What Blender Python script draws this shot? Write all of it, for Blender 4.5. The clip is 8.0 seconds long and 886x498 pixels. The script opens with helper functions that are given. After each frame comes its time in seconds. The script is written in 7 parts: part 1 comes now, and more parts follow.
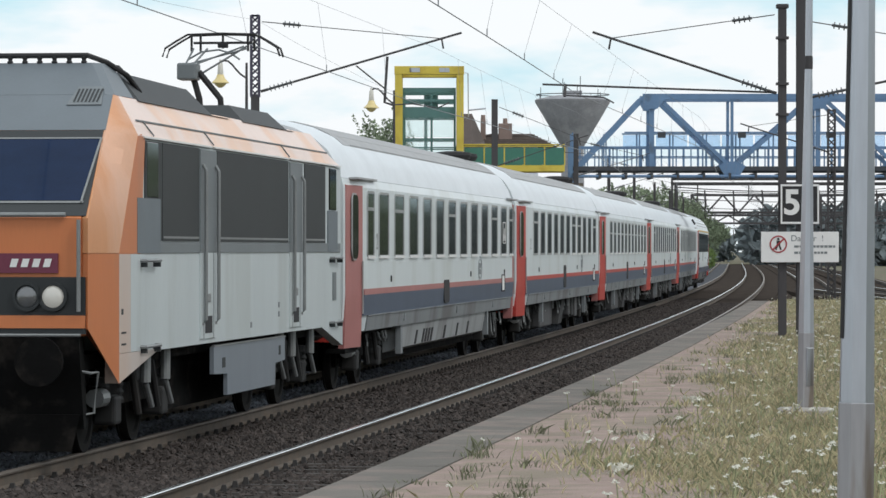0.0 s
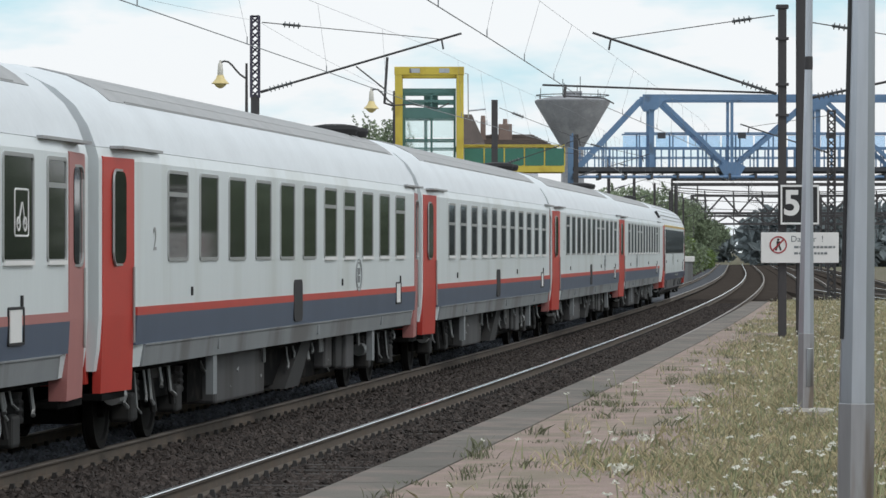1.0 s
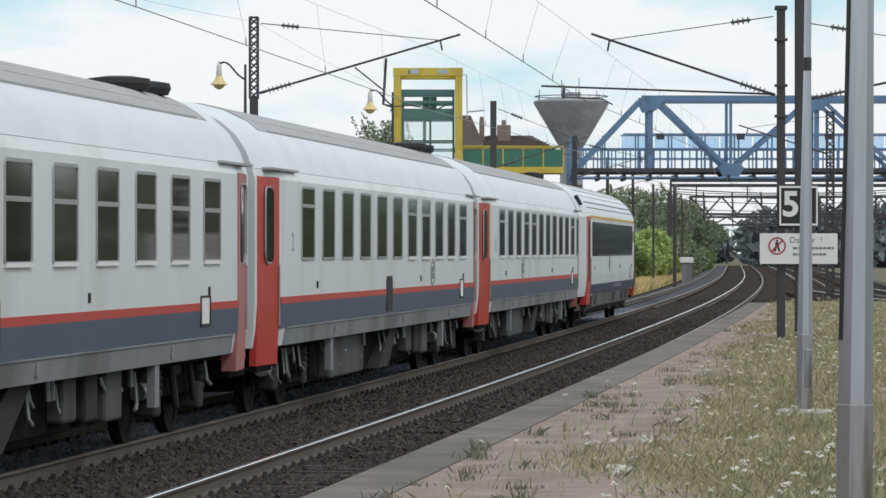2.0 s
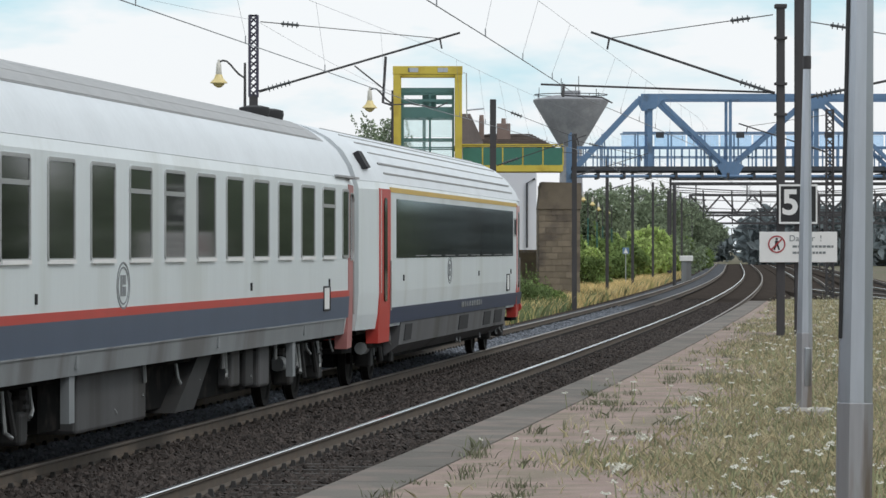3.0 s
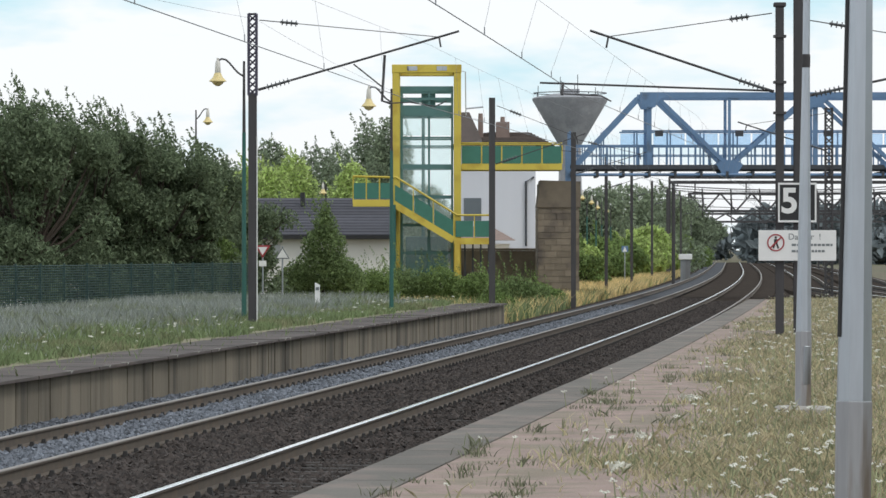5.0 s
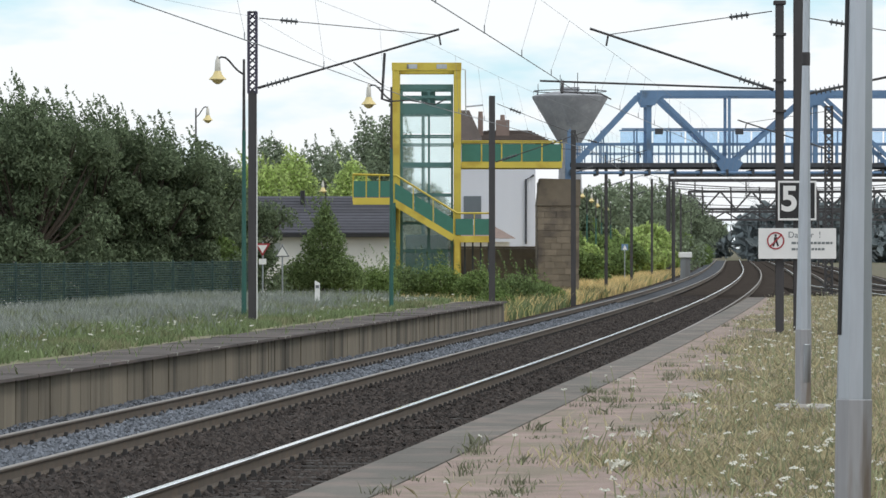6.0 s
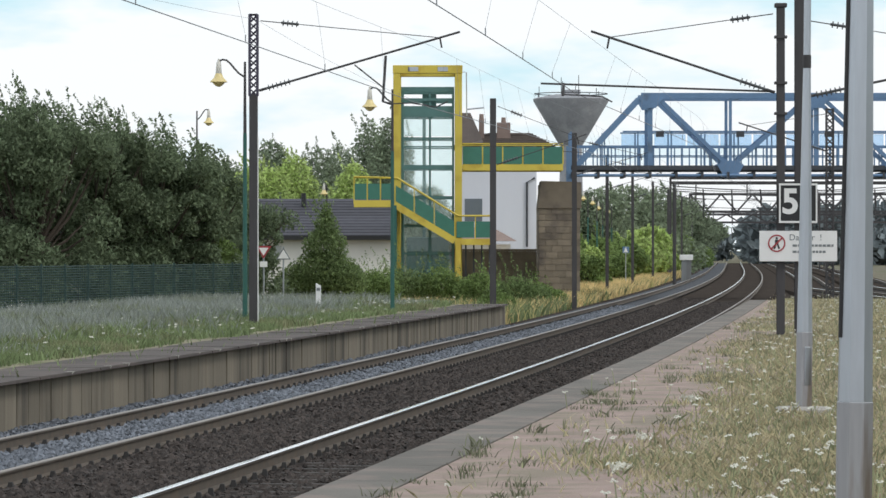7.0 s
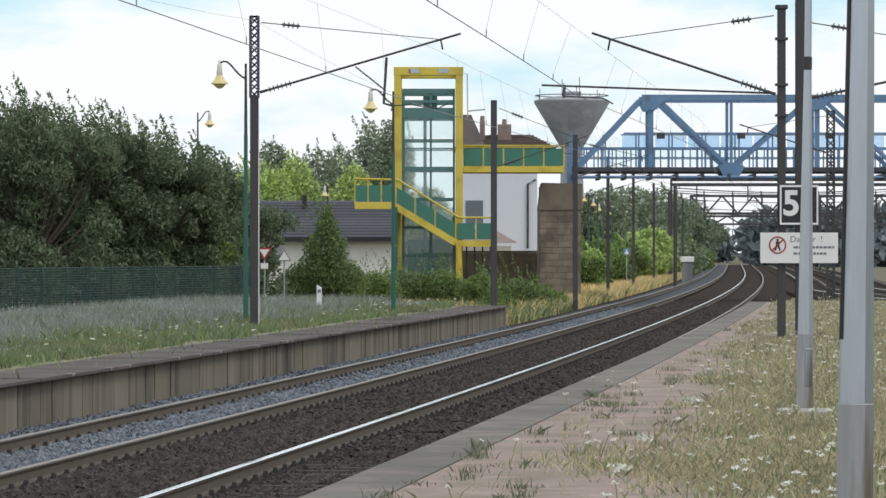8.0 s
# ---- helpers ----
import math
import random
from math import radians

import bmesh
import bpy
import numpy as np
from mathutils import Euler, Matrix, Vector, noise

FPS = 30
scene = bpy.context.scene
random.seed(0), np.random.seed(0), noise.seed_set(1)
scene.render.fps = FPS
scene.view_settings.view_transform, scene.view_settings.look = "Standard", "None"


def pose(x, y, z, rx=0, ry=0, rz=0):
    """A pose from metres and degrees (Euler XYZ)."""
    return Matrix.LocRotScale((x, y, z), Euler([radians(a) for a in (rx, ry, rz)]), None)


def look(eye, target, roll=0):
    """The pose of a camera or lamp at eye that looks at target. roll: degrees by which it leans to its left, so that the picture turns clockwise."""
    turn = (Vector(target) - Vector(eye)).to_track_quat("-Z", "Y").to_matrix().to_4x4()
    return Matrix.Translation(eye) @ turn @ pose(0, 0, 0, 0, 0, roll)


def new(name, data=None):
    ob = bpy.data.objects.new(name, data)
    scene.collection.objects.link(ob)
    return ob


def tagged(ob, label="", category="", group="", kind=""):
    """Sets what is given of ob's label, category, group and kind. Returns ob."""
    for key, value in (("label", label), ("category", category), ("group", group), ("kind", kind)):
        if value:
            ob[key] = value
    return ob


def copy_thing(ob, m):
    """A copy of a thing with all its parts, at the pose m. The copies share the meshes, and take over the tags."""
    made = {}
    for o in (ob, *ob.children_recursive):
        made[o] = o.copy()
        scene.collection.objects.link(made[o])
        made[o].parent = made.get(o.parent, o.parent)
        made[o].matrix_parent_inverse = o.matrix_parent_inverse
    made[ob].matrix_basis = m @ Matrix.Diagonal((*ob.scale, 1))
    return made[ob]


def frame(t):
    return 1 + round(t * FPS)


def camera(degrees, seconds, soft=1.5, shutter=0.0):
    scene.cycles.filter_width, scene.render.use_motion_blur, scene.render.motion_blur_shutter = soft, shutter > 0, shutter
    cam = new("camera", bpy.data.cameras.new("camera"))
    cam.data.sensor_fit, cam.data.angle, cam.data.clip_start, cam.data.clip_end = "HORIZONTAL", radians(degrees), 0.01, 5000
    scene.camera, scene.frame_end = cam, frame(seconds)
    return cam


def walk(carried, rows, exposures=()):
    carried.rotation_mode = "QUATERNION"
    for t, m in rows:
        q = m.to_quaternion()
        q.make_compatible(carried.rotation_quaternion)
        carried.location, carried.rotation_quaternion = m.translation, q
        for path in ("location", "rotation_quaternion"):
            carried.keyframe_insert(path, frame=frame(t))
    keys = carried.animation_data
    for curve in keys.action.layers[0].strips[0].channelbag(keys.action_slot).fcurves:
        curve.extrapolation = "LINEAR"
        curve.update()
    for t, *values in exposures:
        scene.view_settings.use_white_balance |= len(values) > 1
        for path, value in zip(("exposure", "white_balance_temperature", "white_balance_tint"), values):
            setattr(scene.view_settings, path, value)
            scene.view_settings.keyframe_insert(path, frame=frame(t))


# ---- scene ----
F_PX = 6498.0
cam = camera(2 * math.degrees(math.atan(784 / F_PX)), 8.0)
# small shake of the tripod head: seconds, turn and nod in thousandths of a degree
SHAKE = [(0, 12.3, 5.3), (0.5, 12.3, 12.3), (1, 11.5, 15.0), (1.5, 0.0, 34.4), (3, -13.2, 5.3), (3.5, -22.0, -9.7), (4, -27.3, 5.3), (4.5, -27.3, -0.9), (6, -29.1, -49.4), (6.5, -16.8, -24.7), (7, -13.2, -8.8), (7.5, 0.0, 5.3), (8, 0.0, 18.5)]
EYE = (0.0, 0.0, 2.18)
EXPOSURE = [(0, 0.0), (0.5, -0.03), (1.5, -0.07), (3, -0.06), (4, -0.04), (4.5, 0.0), (6.5, 0.05), (8, 0.05)]
walk(cam, [(t, pose(*EYE, 90 + n / 1000, 0, p / 1000)) for t, p, n in SHAKE], EXPOSURE)

# ---------------------------------------------------------------- light
world = bpy.data.worlds.new("sky")
scene.world = world
world.use_nodes = True
nt = world.node_tree
nt.nodes.clear()
out = nt.nodes.new("ShaderNodeOutputWorld")
bg = nt.nodes.new("ShaderNodeBackground")
sky = nt.nodes.new("ShaderNodeTexSky")
sky.sky_type, sky.sun_disc = "NISHITA", False
sky.sun_elevation, sky.sun_rotation = radians(50), radians(125)
sky.air_density, sky.dust_density = 1.0, 1.5
gain = nt.nodes.new("ShaderNodeMix")
gain.data_type, gain.blend_type = "RGBA", "MULTIPLY"
gain.inputs[0].default_value = 1.0
gain.inputs[7].default_value = (0.125, 0.125, 0.125, 1)
coord = nt.nodes.new("ShaderNodeTexCoord")
stretch = nt.nodes.new("ShaderNodeMapping")
stretch.inputs["Scale"].default_value = (11.0, 11.0, 34.0)
cloud = nt.nodes.new("ShaderNodeTexNoise")
cloud.inputs["Scale"].default_value = 1.0
cloud.inputs["Detail"].default_value = 5.0
cloud.inputs["Roughness"].default_value = 0.55
ramp = nt.nodes.new("ShaderNodeValToRGB")
ramp.color_ramp.elements[0].position, ramp.color_ramp.elements[1].position = 0.34, 0.49
ramp.color_ramp.elements[0].color = (0.62, 0.88, 0.98, 1)
ramp.color_ramp.elements[1].color = (1.0, 1.03, 1.06, 1)
mixc = nt.nodes.new("ShaderNodeMix")
mixc.data_type = "RGBA"
mixc.inputs[0].default_value = 0.9
nt.links.new(coord.outputs["Generated"], stretch.inputs["Vector"])
nt.links.new(stretch.outputs["Vector"], cloud.inputs["Vector"])
nt.links.new(cloud.outputs["Fac"], ramp.inputs["Fac"])
nt.links.new(ramp.outputs["Color"], mixc.inputs[7])
nt.links.new(sky.outputs["Color"], gain.inputs[6])
nt.links.new(gain.outputs[2], mixc.inputs[6])
nt.links.new(mixc.outputs[2], bg.inputs["Color"])
nt.links.new(bg.outputs["Background"], out.inputs["Surface"])
bg.inputs["Strength"].default_value = 1.0

sun = new("sun", bpy.data.lights.new("sun", "SUN"))
sun.data.energy, sun.data.angle, sun.data.color = 1.0, radians(12), (1.0, 0.97, 0.93)
sun.matrix_world = look((60, -42, 87), (0, 0, 0))
scene.view_settings.exposure = 0.0


# ---------------------------------------------------------------- materials
def mat(name, col, rough=0.6, metal=0.0, vary=0.18, scale=3.0, fine=40.0, bump=0.0, bumpscale=60.0, spots=None, spotscale=1.2,
        spotcut=0.58, island=0.0, piece=0.0, streak=False, trans=0.0, spec=0.5, thin=0.0):
    """A procedural surface: base colour varied at two scales, optional second colour in patches, fine relief."""
    m = bpy.data.materials.new(name)
    m.use_nodes = True
    n, l = m.node_tree.nodes, m.node_tree.links
    b = n["Principled BSDF"]
    b.inputs["Roughness"].default_value, b.inputs["Metallic"].default_value = rough, metal
    b.inputs["Specular IOR Level"].default_value = spec
    tc = n.new("ShaderNodeTexCoord")
    vec = tc.outputs["Object"]
    if streak:
        mp = n.new("ShaderNodeMapping")
        mp.inputs["Scale"].default_value = (1, 1, 0.12)
        l.new(vec, mp.inputs["Vector"])
        vec = mp.outputs["Vector"]

    def tex(sc, detail):
        t = n.new("ShaderNodeTexNoise")
        t.inputs["Scale"].default_value, t.inputs["Detail"].default_value = sc, detail
        l.new(vec, t.inputs["Vector"])
        return t.outputs["Fac"]

    def maths(op, a, c):
        t = n.new("ShaderNodeMath")
        t.operation = op
        for i, v in enumerate((a, c)):
            if isinstance(v, (int, float)):
                t.inputs[i].default_value = v
            else:
                l.new(v, t.inputs[i])
        return t.outputs[0]

    val = maths("ADD", maths("MULTIPLY", tex(scale, 4), 1.3), maths("MULTIPLY", tex(fine, 3), 0.7))
    val = maths("SUBTRACT", val, 1.0)
    val = maths("ADD", 1.0, maths("MULTIPLY", val, 2 * vary))
    if island:
        g = n.new("ShaderNodeNewGeometry")
        val = maths("MULTIPLY", val, maths("ADD", 1 - island, maths("MULTIPLY", g.outputs["Random Per Island"], 2 * island)))
    if piece:
        g = n.new("ShaderNodeObjectInfo")
        val = maths("MULTIPLY", val, maths("ADD", 1 - piece, maths("MULTIPLY", g.outputs["Random"], 2 * piece)))
    base = n.new("ShaderNodeRGB")
    base.outputs[0].default_value = (*col, 1)
    src = base.outputs[0]
    if spots:
        r = n.new("ShaderNodeMapRange")
        r.inputs["From Min"].default_value, r.inputs["From Max"].default_value = spotcut - 0.06, spotcut + 0.06
        l.new(tex(spotscale, 6), r.inputs["Value"])
        mx = n.new("ShaderNodeMix")
        mx.data_type = "RGBA"
        l.new(r.outputs[0], mx.inputs[0])
        l.new(src, mx.inputs[6])
        mx.inputs[7].default_value = (*spots, 1)
        src = mx.outputs[2]
    mul = n.new("ShaderNodeVectorMath")
    mul.operation = "SCALE"
    l.new(src, mul.inputs[0])
    l.new(val, mul.inputs["Scale"])
    l.new(mul.outputs[0], b.inputs["Base Color"])
    if bump:
        bp = n.new("ShaderNodeBump")
        bp.inputs["Strength"].default_value, bp.inputs["Distance"].default_value = bump, 0.02
        l.new(tex(bumpscale, 4), bp.inputs["Height"])
        l.new(bp.outputs[0], b.inputs["Normal"])
    if trans:
        b.inputs["Transmission Weight"].default_value = trans
    if thin:
        # thin leaves let light through
        tl = n.new("ShaderNodeBsdfTranslucent")
        l.new(mul.outputs[0], tl.inputs["Color"])
        ms = n.new("ShaderNodeMixShader")
        ms.inputs[0].default_value = thin
        l.new(b.outputs[0], ms.inputs[1])
        l.new(tl.outputs[0], ms.inputs[2])
        l.new(ms.outputs[0], n["Material Output"].inputs["Surface"])
    return m


M = {}
def define():
    d = M
    d["earth"] = mat("earth", (0.13, 0.11, 0.07), 0.95, spots=(0.08, 0.11, 0.035), spotscale=0.15, vary=0.3, scale=0.4, fine=6, bump=0.6, bumpscale=9)
    d["ballast"] = mat("ballast", (0.058, 0.049, 0.043), 1.0, spec=0.0, vary=0.45, scale=2, fine=24, bump=1.0, bumpscale=22)
    d["ballast_blue"] = mat("ballast_blue", (0.10, 0.105, 0.115), 1.0, spec=0.0, vary=0.45, scale=3, fine=24, bump=1.0, bumpscale=22)
    d["stone_dark"] = mat("stone_dark", (0.045, 0.036, 0.032), 0.95, vary=0.2, island=0.55)
    d["stone_blue"] = mat("stone_blue", (0.135, 0.148, 0.172), 0.9, vary=0.2, island=0.5)
    d["rail_side"] = mat("rail_side", (0.105, 0.085, 0.067), 0.85, vary=0.25, scale=5, fine=60, spots=(0.12, 0.09, 0.066), spotscale=4)
    d["rail_top"] = mat("rail_top", (0.9, 0.91, 0.92), 0.16, metal=1.0, vary=0.06, scale=2)
    d["rail_dull"] = mat("rail_dull", (0.22, 0.19, 0.165), 0.45, metal=0.6, vary=0.12, scale=3)
    d["sleeper"] = mat("sleeper", (0.042, 0.036, 0.032), 0.95, vary=0.3, scale=4, fine=40, piece=0.25, bump=0.5, bumpscale=30)
    d["clip"] = mat("clip", (0.018, 0.016, 0.015), 0.8, vary=0.2)
    d["asphalt_pink"] = mat("asphalt_pink", (0.30, 0.225, 0.195), 0.95, vary=0.34, scale=2.2, fine=70, spots=(0.235, 0.195, 0.15), spotscale=1.6, spotcut=0.54, bump=0.5, bumpscale=70)
    d["edging"] = mat("edging", (0.136, 0.124, 0.108), 0.9, vary=0.28, scale=1.2, fine=40, piece=0.12, spots=(0.19, 0.155, 0.135), spotscale=1.6, spotcut=0.56, bump=0.3)
    d["wall_concrete"] = mat("wall_concrete", (0.20, 0.172, 0.130), 0.92, vary=0.24, scale=1.6, fine=9, streak=True, piece=0.14, spots=(0.095, 0.082, 0.064), spotscale=1.5, spotcut=0.56, bump=0.4)
    d["coping"] = mat("coping", (0.074, 0.061, 0.055), 0.95, vary=0.35, scale=2, fine=30, piece=0.15, spots=(0.10, 0.080, 0.071), spotscale=0.8)
    d["worn_concrete"] = mat("worn_concrete", (0.33, 0.31, 0.28), 0.9, vary=0.2, scale=6)
    d["coach_white"] = mat("coach_white", (0.70, 0.755, 0.77), 0.34, vary=0.05, scale=1.2, fine=12, streak=True, spots=(0.62, 0.665, 0.66), spotscale=0.9, spotcut=0.6)
    d["coach_roof"] = mat("coach_roof", (0.66, 0.70, 0.73), 0.5, vary=0.08, scale=1.0, fine=10)
    d["roof_rib"] = mat("roof_rib", (0.34, 0.345, 0.35), 0.6, vary=0.15, scale=2)
    d["coach_red"] = mat("coach_red", (0.49, 0.048, 0.036), 0.4, vary=0.1, scale=1.5)
    # own red of the first coach; also far-end doors, dulled for their light
    d["coach_dull_red"] = mat("coach_dull_red", (0.40, 0.16, 0.15), 0.5, vary=0.12, scale=1.5)
    d["coach_faded"] = mat("coach_faded", (0.62, 0.24, 0.20), 0.45, vary=0.1, scale=1.5)
    d["coach_navy"] = mat("coach_navy", (0.075, 0.10, 0.15), 0.45, vary=0.15, scale=1.2, streak=True)
    d["coach_grey"] = mat("coach_grey", (0.22, 0.235, 0.245), 0.55, vary=0.18, scale=1.5, streak=True, spots=(0.14, 0.14, 0.14), spotscale=1.0)
    d["coach_yellow"] = mat("coach_yellow", (0.62, 0.42, 0.10), 0.45, vary=0.08)
    d["glass"] = mat("glass", (0.016, 0.019, 0.018), 0.06, vary=0.5, scale=0.7, fine=3, piece=0.35, spec=0.28)
    d["window_trim"] = mat("window_trim", (0.42, 0.43, 0.43), 0.4, metal=0.6, vary=0.1)
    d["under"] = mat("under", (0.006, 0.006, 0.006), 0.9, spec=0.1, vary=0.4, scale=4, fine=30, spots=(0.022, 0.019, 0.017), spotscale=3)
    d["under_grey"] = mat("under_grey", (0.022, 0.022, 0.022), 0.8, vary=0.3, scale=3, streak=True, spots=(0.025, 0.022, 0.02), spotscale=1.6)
    d["equipment_grey"] = mat("equipment_grey", (0.072, 0.072, 0.074), 0.7, vary=0.25, scale=2, streak=True, spots=(0.035, 0.033, 0.031), spotscale=1.0)
    d["skirt_grey"] = mat("skirt_grey", (0.115, 0.115, 0.12), 0.6, vary=0.2, scale=1.5, streak=True, spots=(0.07, 0.066, 0.062), spotscale=0.8)
    d["skirt_light"] = mat("skirt_light", (0.36, 0.375, 0.38), 0.55, vary=0.15, scale=1.5, streak=True, spots=(0.24, 0.24, 0.24), spotscale=0.9)
    d["deep_navy"] = mat("deep_navy", (0.035, 0.052, 0.10), 0.4, vary=0.15, scale=1.2)
    # dry straw tone, lifted to put the bank's patch of sunshine into colour
    d["straw"] = mat("straw", (0.58, 0.47, 0.25), 0.95, vary=0.3, scale=0.5, fine=6, spots=(0.36, 0.33, 0.15), spotscale=0.14, bump=0.6, bumpscale=10)
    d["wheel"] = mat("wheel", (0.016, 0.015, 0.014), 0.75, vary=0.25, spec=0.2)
    d["rubber"] = mat("rubber", (0.025, 0.025, 0.027), 0.8, vary=0.15)
    d["hose"] = mat("hose", (0.25, 0.26, 0.26), 0.5, metal=0.4, vary=0.2)
    d["loco_orange"] = mat("loco_orange", (0.58, 0.19, 0.07), 0.42, vary=0.08, scale=1.2, streak=True, spots=(0.52, 0.20, 0.09), spotscale=1.3)
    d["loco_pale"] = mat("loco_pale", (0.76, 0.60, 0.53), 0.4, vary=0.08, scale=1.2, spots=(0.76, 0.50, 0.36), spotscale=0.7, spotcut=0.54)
    # paler orange for the cab's upper corners, light put into the colour
    d["loco_orange_lit"] = mat("loco_orange_lit", (0.70, 0.40, 0.26), 0.42, vary=0.1, scale=1.0, streak=True, spots=(0.64, 0.29, 0.13), spotscale=0.9, spotcut=0.52)
    d["loco_casing"] = mat("loco_casing", (0.20, 0.225, 0.255), 0.5, vary=0.12, scale=1.5, streak=True)
    d["loco_grey"] = mat("loco_grey", (0.54, 0.59, 0.60), 0.45, vary=0.1, scale=1.0, streak=True, spots=(0.47, 0.51, 0.51), spotscale=1.1)
    d["loco_dark"] = mat("loco_dark", (0.021, 0.025, 0.027), 0.6, vary=0.15, scale=1.5)
    d["loco_slate"] = mat("loco_slate", (0.17, 0.19, 0.20), 0.5, vary=0.12, scale=1.5)
    d["loco_roof"] = mat("loco_roof", (0.14, 0.165, 0.185), 0.5, vary=0.12, scale=1.5)
    d["screen_glass"] = mat("screen_glass", (0.008, 0.02, 0.055), 0.08, vary=0.2, spec=0.06)
    d["plate_magenta"] = mat("plate_magenta", (0.16, 0.03, 0.06), 0.5, vary=0.1)
    d["white_paint"] = mat("white_paint", (0.78, 0.78, 0.77), 0.5, vary=0.06)
    d["black_paint"] = mat("black_paint", (0.02, 0.02, 0.022), 0.5, vary=0.1)
    d["sign_red"] = mat("sign_red", (0.35, 0.04, 0.05), 0.5, vary=0.08)
    d["lens"] = mat("lens", (0.20, 0.205, 0.21), 0.12, metal=0.5, vary=0.1)
    d["mast"] = mat("mast", (0.055, 0.052, 0.055), 0.7, vary=0.3, scale=3, fine=25, streak=True)
    d["mast_purple"] = mat("mast_purple", (0.06, 0.055, 0.085), 0.65, vary=0.25, scale=3, streak=True)
    d["steel_pole"] = mat("steel_pole", (0.50, 0.53, 0.58), 0.34, metal=0.8, vary=0.14, scale=2.5, fine=30, streak=True, spots=(0.20, 0.19, 0.185), spotscale=3.5)
    d["steel_base"] = mat("steel_base", (0.40, 0.40, 0.42), 0.45, metal=0.7, vary=0.2, scale=3, fine=30, streak=True, spots=(0.24, 0.20, 0.17), spotscale=5)
    d["wire"] = mat("wire", (0.26, 0.275, 0.29), 0.6, metal=0.3, vary=0.15)
    d["insulator"] = mat("insulator", (0.08, 0.085, 0.09), 0.35, vary=0.15)
    d["bridge_blue"] = mat("bridge_blue", (0.135, 0.235, 0.39), 0.55, vary=0.16, scale=1.5, fine=15, spots=(0.10, 0.15, 0.22), spotscale=1.0, spotcut=0.66)
    d["bridge_dark"] = mat("bridge_dark", (0.06, 0.065, 0.075), 0.8, vary=0.2)
    d["tower_yellow"] = mat("tower_yellow", (0.62, 0.49, 0.075), 0.5, vary=0.1, scale=1.2, spots=(0.5, 0.36, 0.05), spotscale=1)
    d["tower_green"] = mat("tower_green", (0.085, 0.19, 0.18), 0.5, vary=0.12)
    d["panel_green"] = mat("panel_green", (0.045, 0.175, 0.13), 0.3, vary=0.12)
    d["lamp_green"] = mat("lamp_green", (0.025, 0.11, 0.09), 0.5, vary=0.12)
    d["lamp_neck"] = mat("lamp_neck", (0.62, 0.60, 0.54), 0.4, vary=0.1)
    d["lamp_bell"] = mat("lamp_bell", (0.74, 0.60, 0.28), 0.4, vary=0.12)
    d["stone_pier"] = mat("stone_pier", (0.20, 0.165, 0.125), 0.95, vary=0.25, scale=2, piece=0.16, spots=(0.12, 0.10, 0.085), spotscale=0.7)
    d["mortar"] = mat("mortar", (0.15, 0.13, 0.105), 0.95, vary=0.2)
    d["render_white"] = mat("render_white", (0.66, 0.68, 0.74), 0.9, vary=0.05, scale=0.8, streak=True)
    d["render_cream"] = mat("render_cream", (0.74, 0.72, 0.68), 0.9, vary=0.08, scale=0.8)
    d["tile_dark"] = mat("tile_dark", (0.055, 0.055, 0.068), 0.8, vary=0.2, scale=2, piece=0.2)
    d["tile_brown"] = mat("tile_brown", (0.105, 0.082, 0.072), 0.85, vary=0.25, scale=2, piece=0.2)
    d["brick_red"] = mat("brick_red", (0.25, 0.185, 0.16), 0.9, vary=0.2)
    d["water_tower"] = mat("water_tower", (0.30, 0.305, 0.325), 0.9, vary=0.28, scale=0.35, fine=2.5, spots=(0.38, 0.38, 0.40), spotscale=0.25)
    d["bark"] = mat("bark", (0.07, 0.055, 0.042), 0.95, vary=0.3, scale=6, bump=0.6)
    # leaf_bright and leaf_far carry sunshine by the bridge in their lifted colour
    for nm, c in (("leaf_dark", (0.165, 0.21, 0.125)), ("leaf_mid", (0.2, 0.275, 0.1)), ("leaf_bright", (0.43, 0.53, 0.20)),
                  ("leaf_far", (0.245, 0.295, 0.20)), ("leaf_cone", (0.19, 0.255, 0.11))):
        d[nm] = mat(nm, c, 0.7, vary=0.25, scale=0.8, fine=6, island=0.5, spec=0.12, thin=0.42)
    d["grass"] = mat("grass", (0.46, 0.41, 0.26), 0.8, vary=0.3, scale=0.35, fine=3, island=0.35, spots=(0.56, 0.48, 0.34), spotscale=0.6, spec=0.15, thin=0.3)
    d["grass_green"] = mat("grass_green", (0.30, 0.32, 0.19), 0.8, vary=0.3, scale=0.35, fine=3, island=0.35, spots=(0.24, 0.23, 0.17), spotscale=0.4, spec=0.15, thin=0.3)
    # dry golden grass, its colour lifted for sun falling on the bank
    d["grass_gold"] = mat("grass_gold", (0.70, 0.56, 0.29), 0.8, vary=0.2, scale=0.5, island=0.3, spots=(0.42, 0.40, 0.17), spotscale=0.12, spotcut=0.6, spec=0.15, thin=0.3)
    d["weed"] = mat("weed", (0.20, 0.21, 0.14), 0.85, vary=0.3, scale=0.8, island=0.4, spec=0.1, thin=0.25)
    d["turf"] = mat("turf", (0.21, 0.19, 0.12), 0.95, vary=0.3, scale=0.8, fine=12, spots=(0.11, 0.12, 0.045), spotscale=0.5, bump=0.8, bumpscale=14)
    d["petal"] = mat("petal", (0.62, 0.61, 0.53), 0.7, vary=0.08, island=0.15)
    d["meadow_green"] = mat("meadow_green", (0.205, 0.26, 0.13), 0.8, vary=0.3, scale=0.35, fine=3, island=0.35, spots=(0.25, 0.25, 0.15), spotscale=0.4, spec=0.15, thin=0.3)
    d["fence_green"] = mat("fence_green", (0.025, 0.06, 0.055), 0.6, vary=0.2)
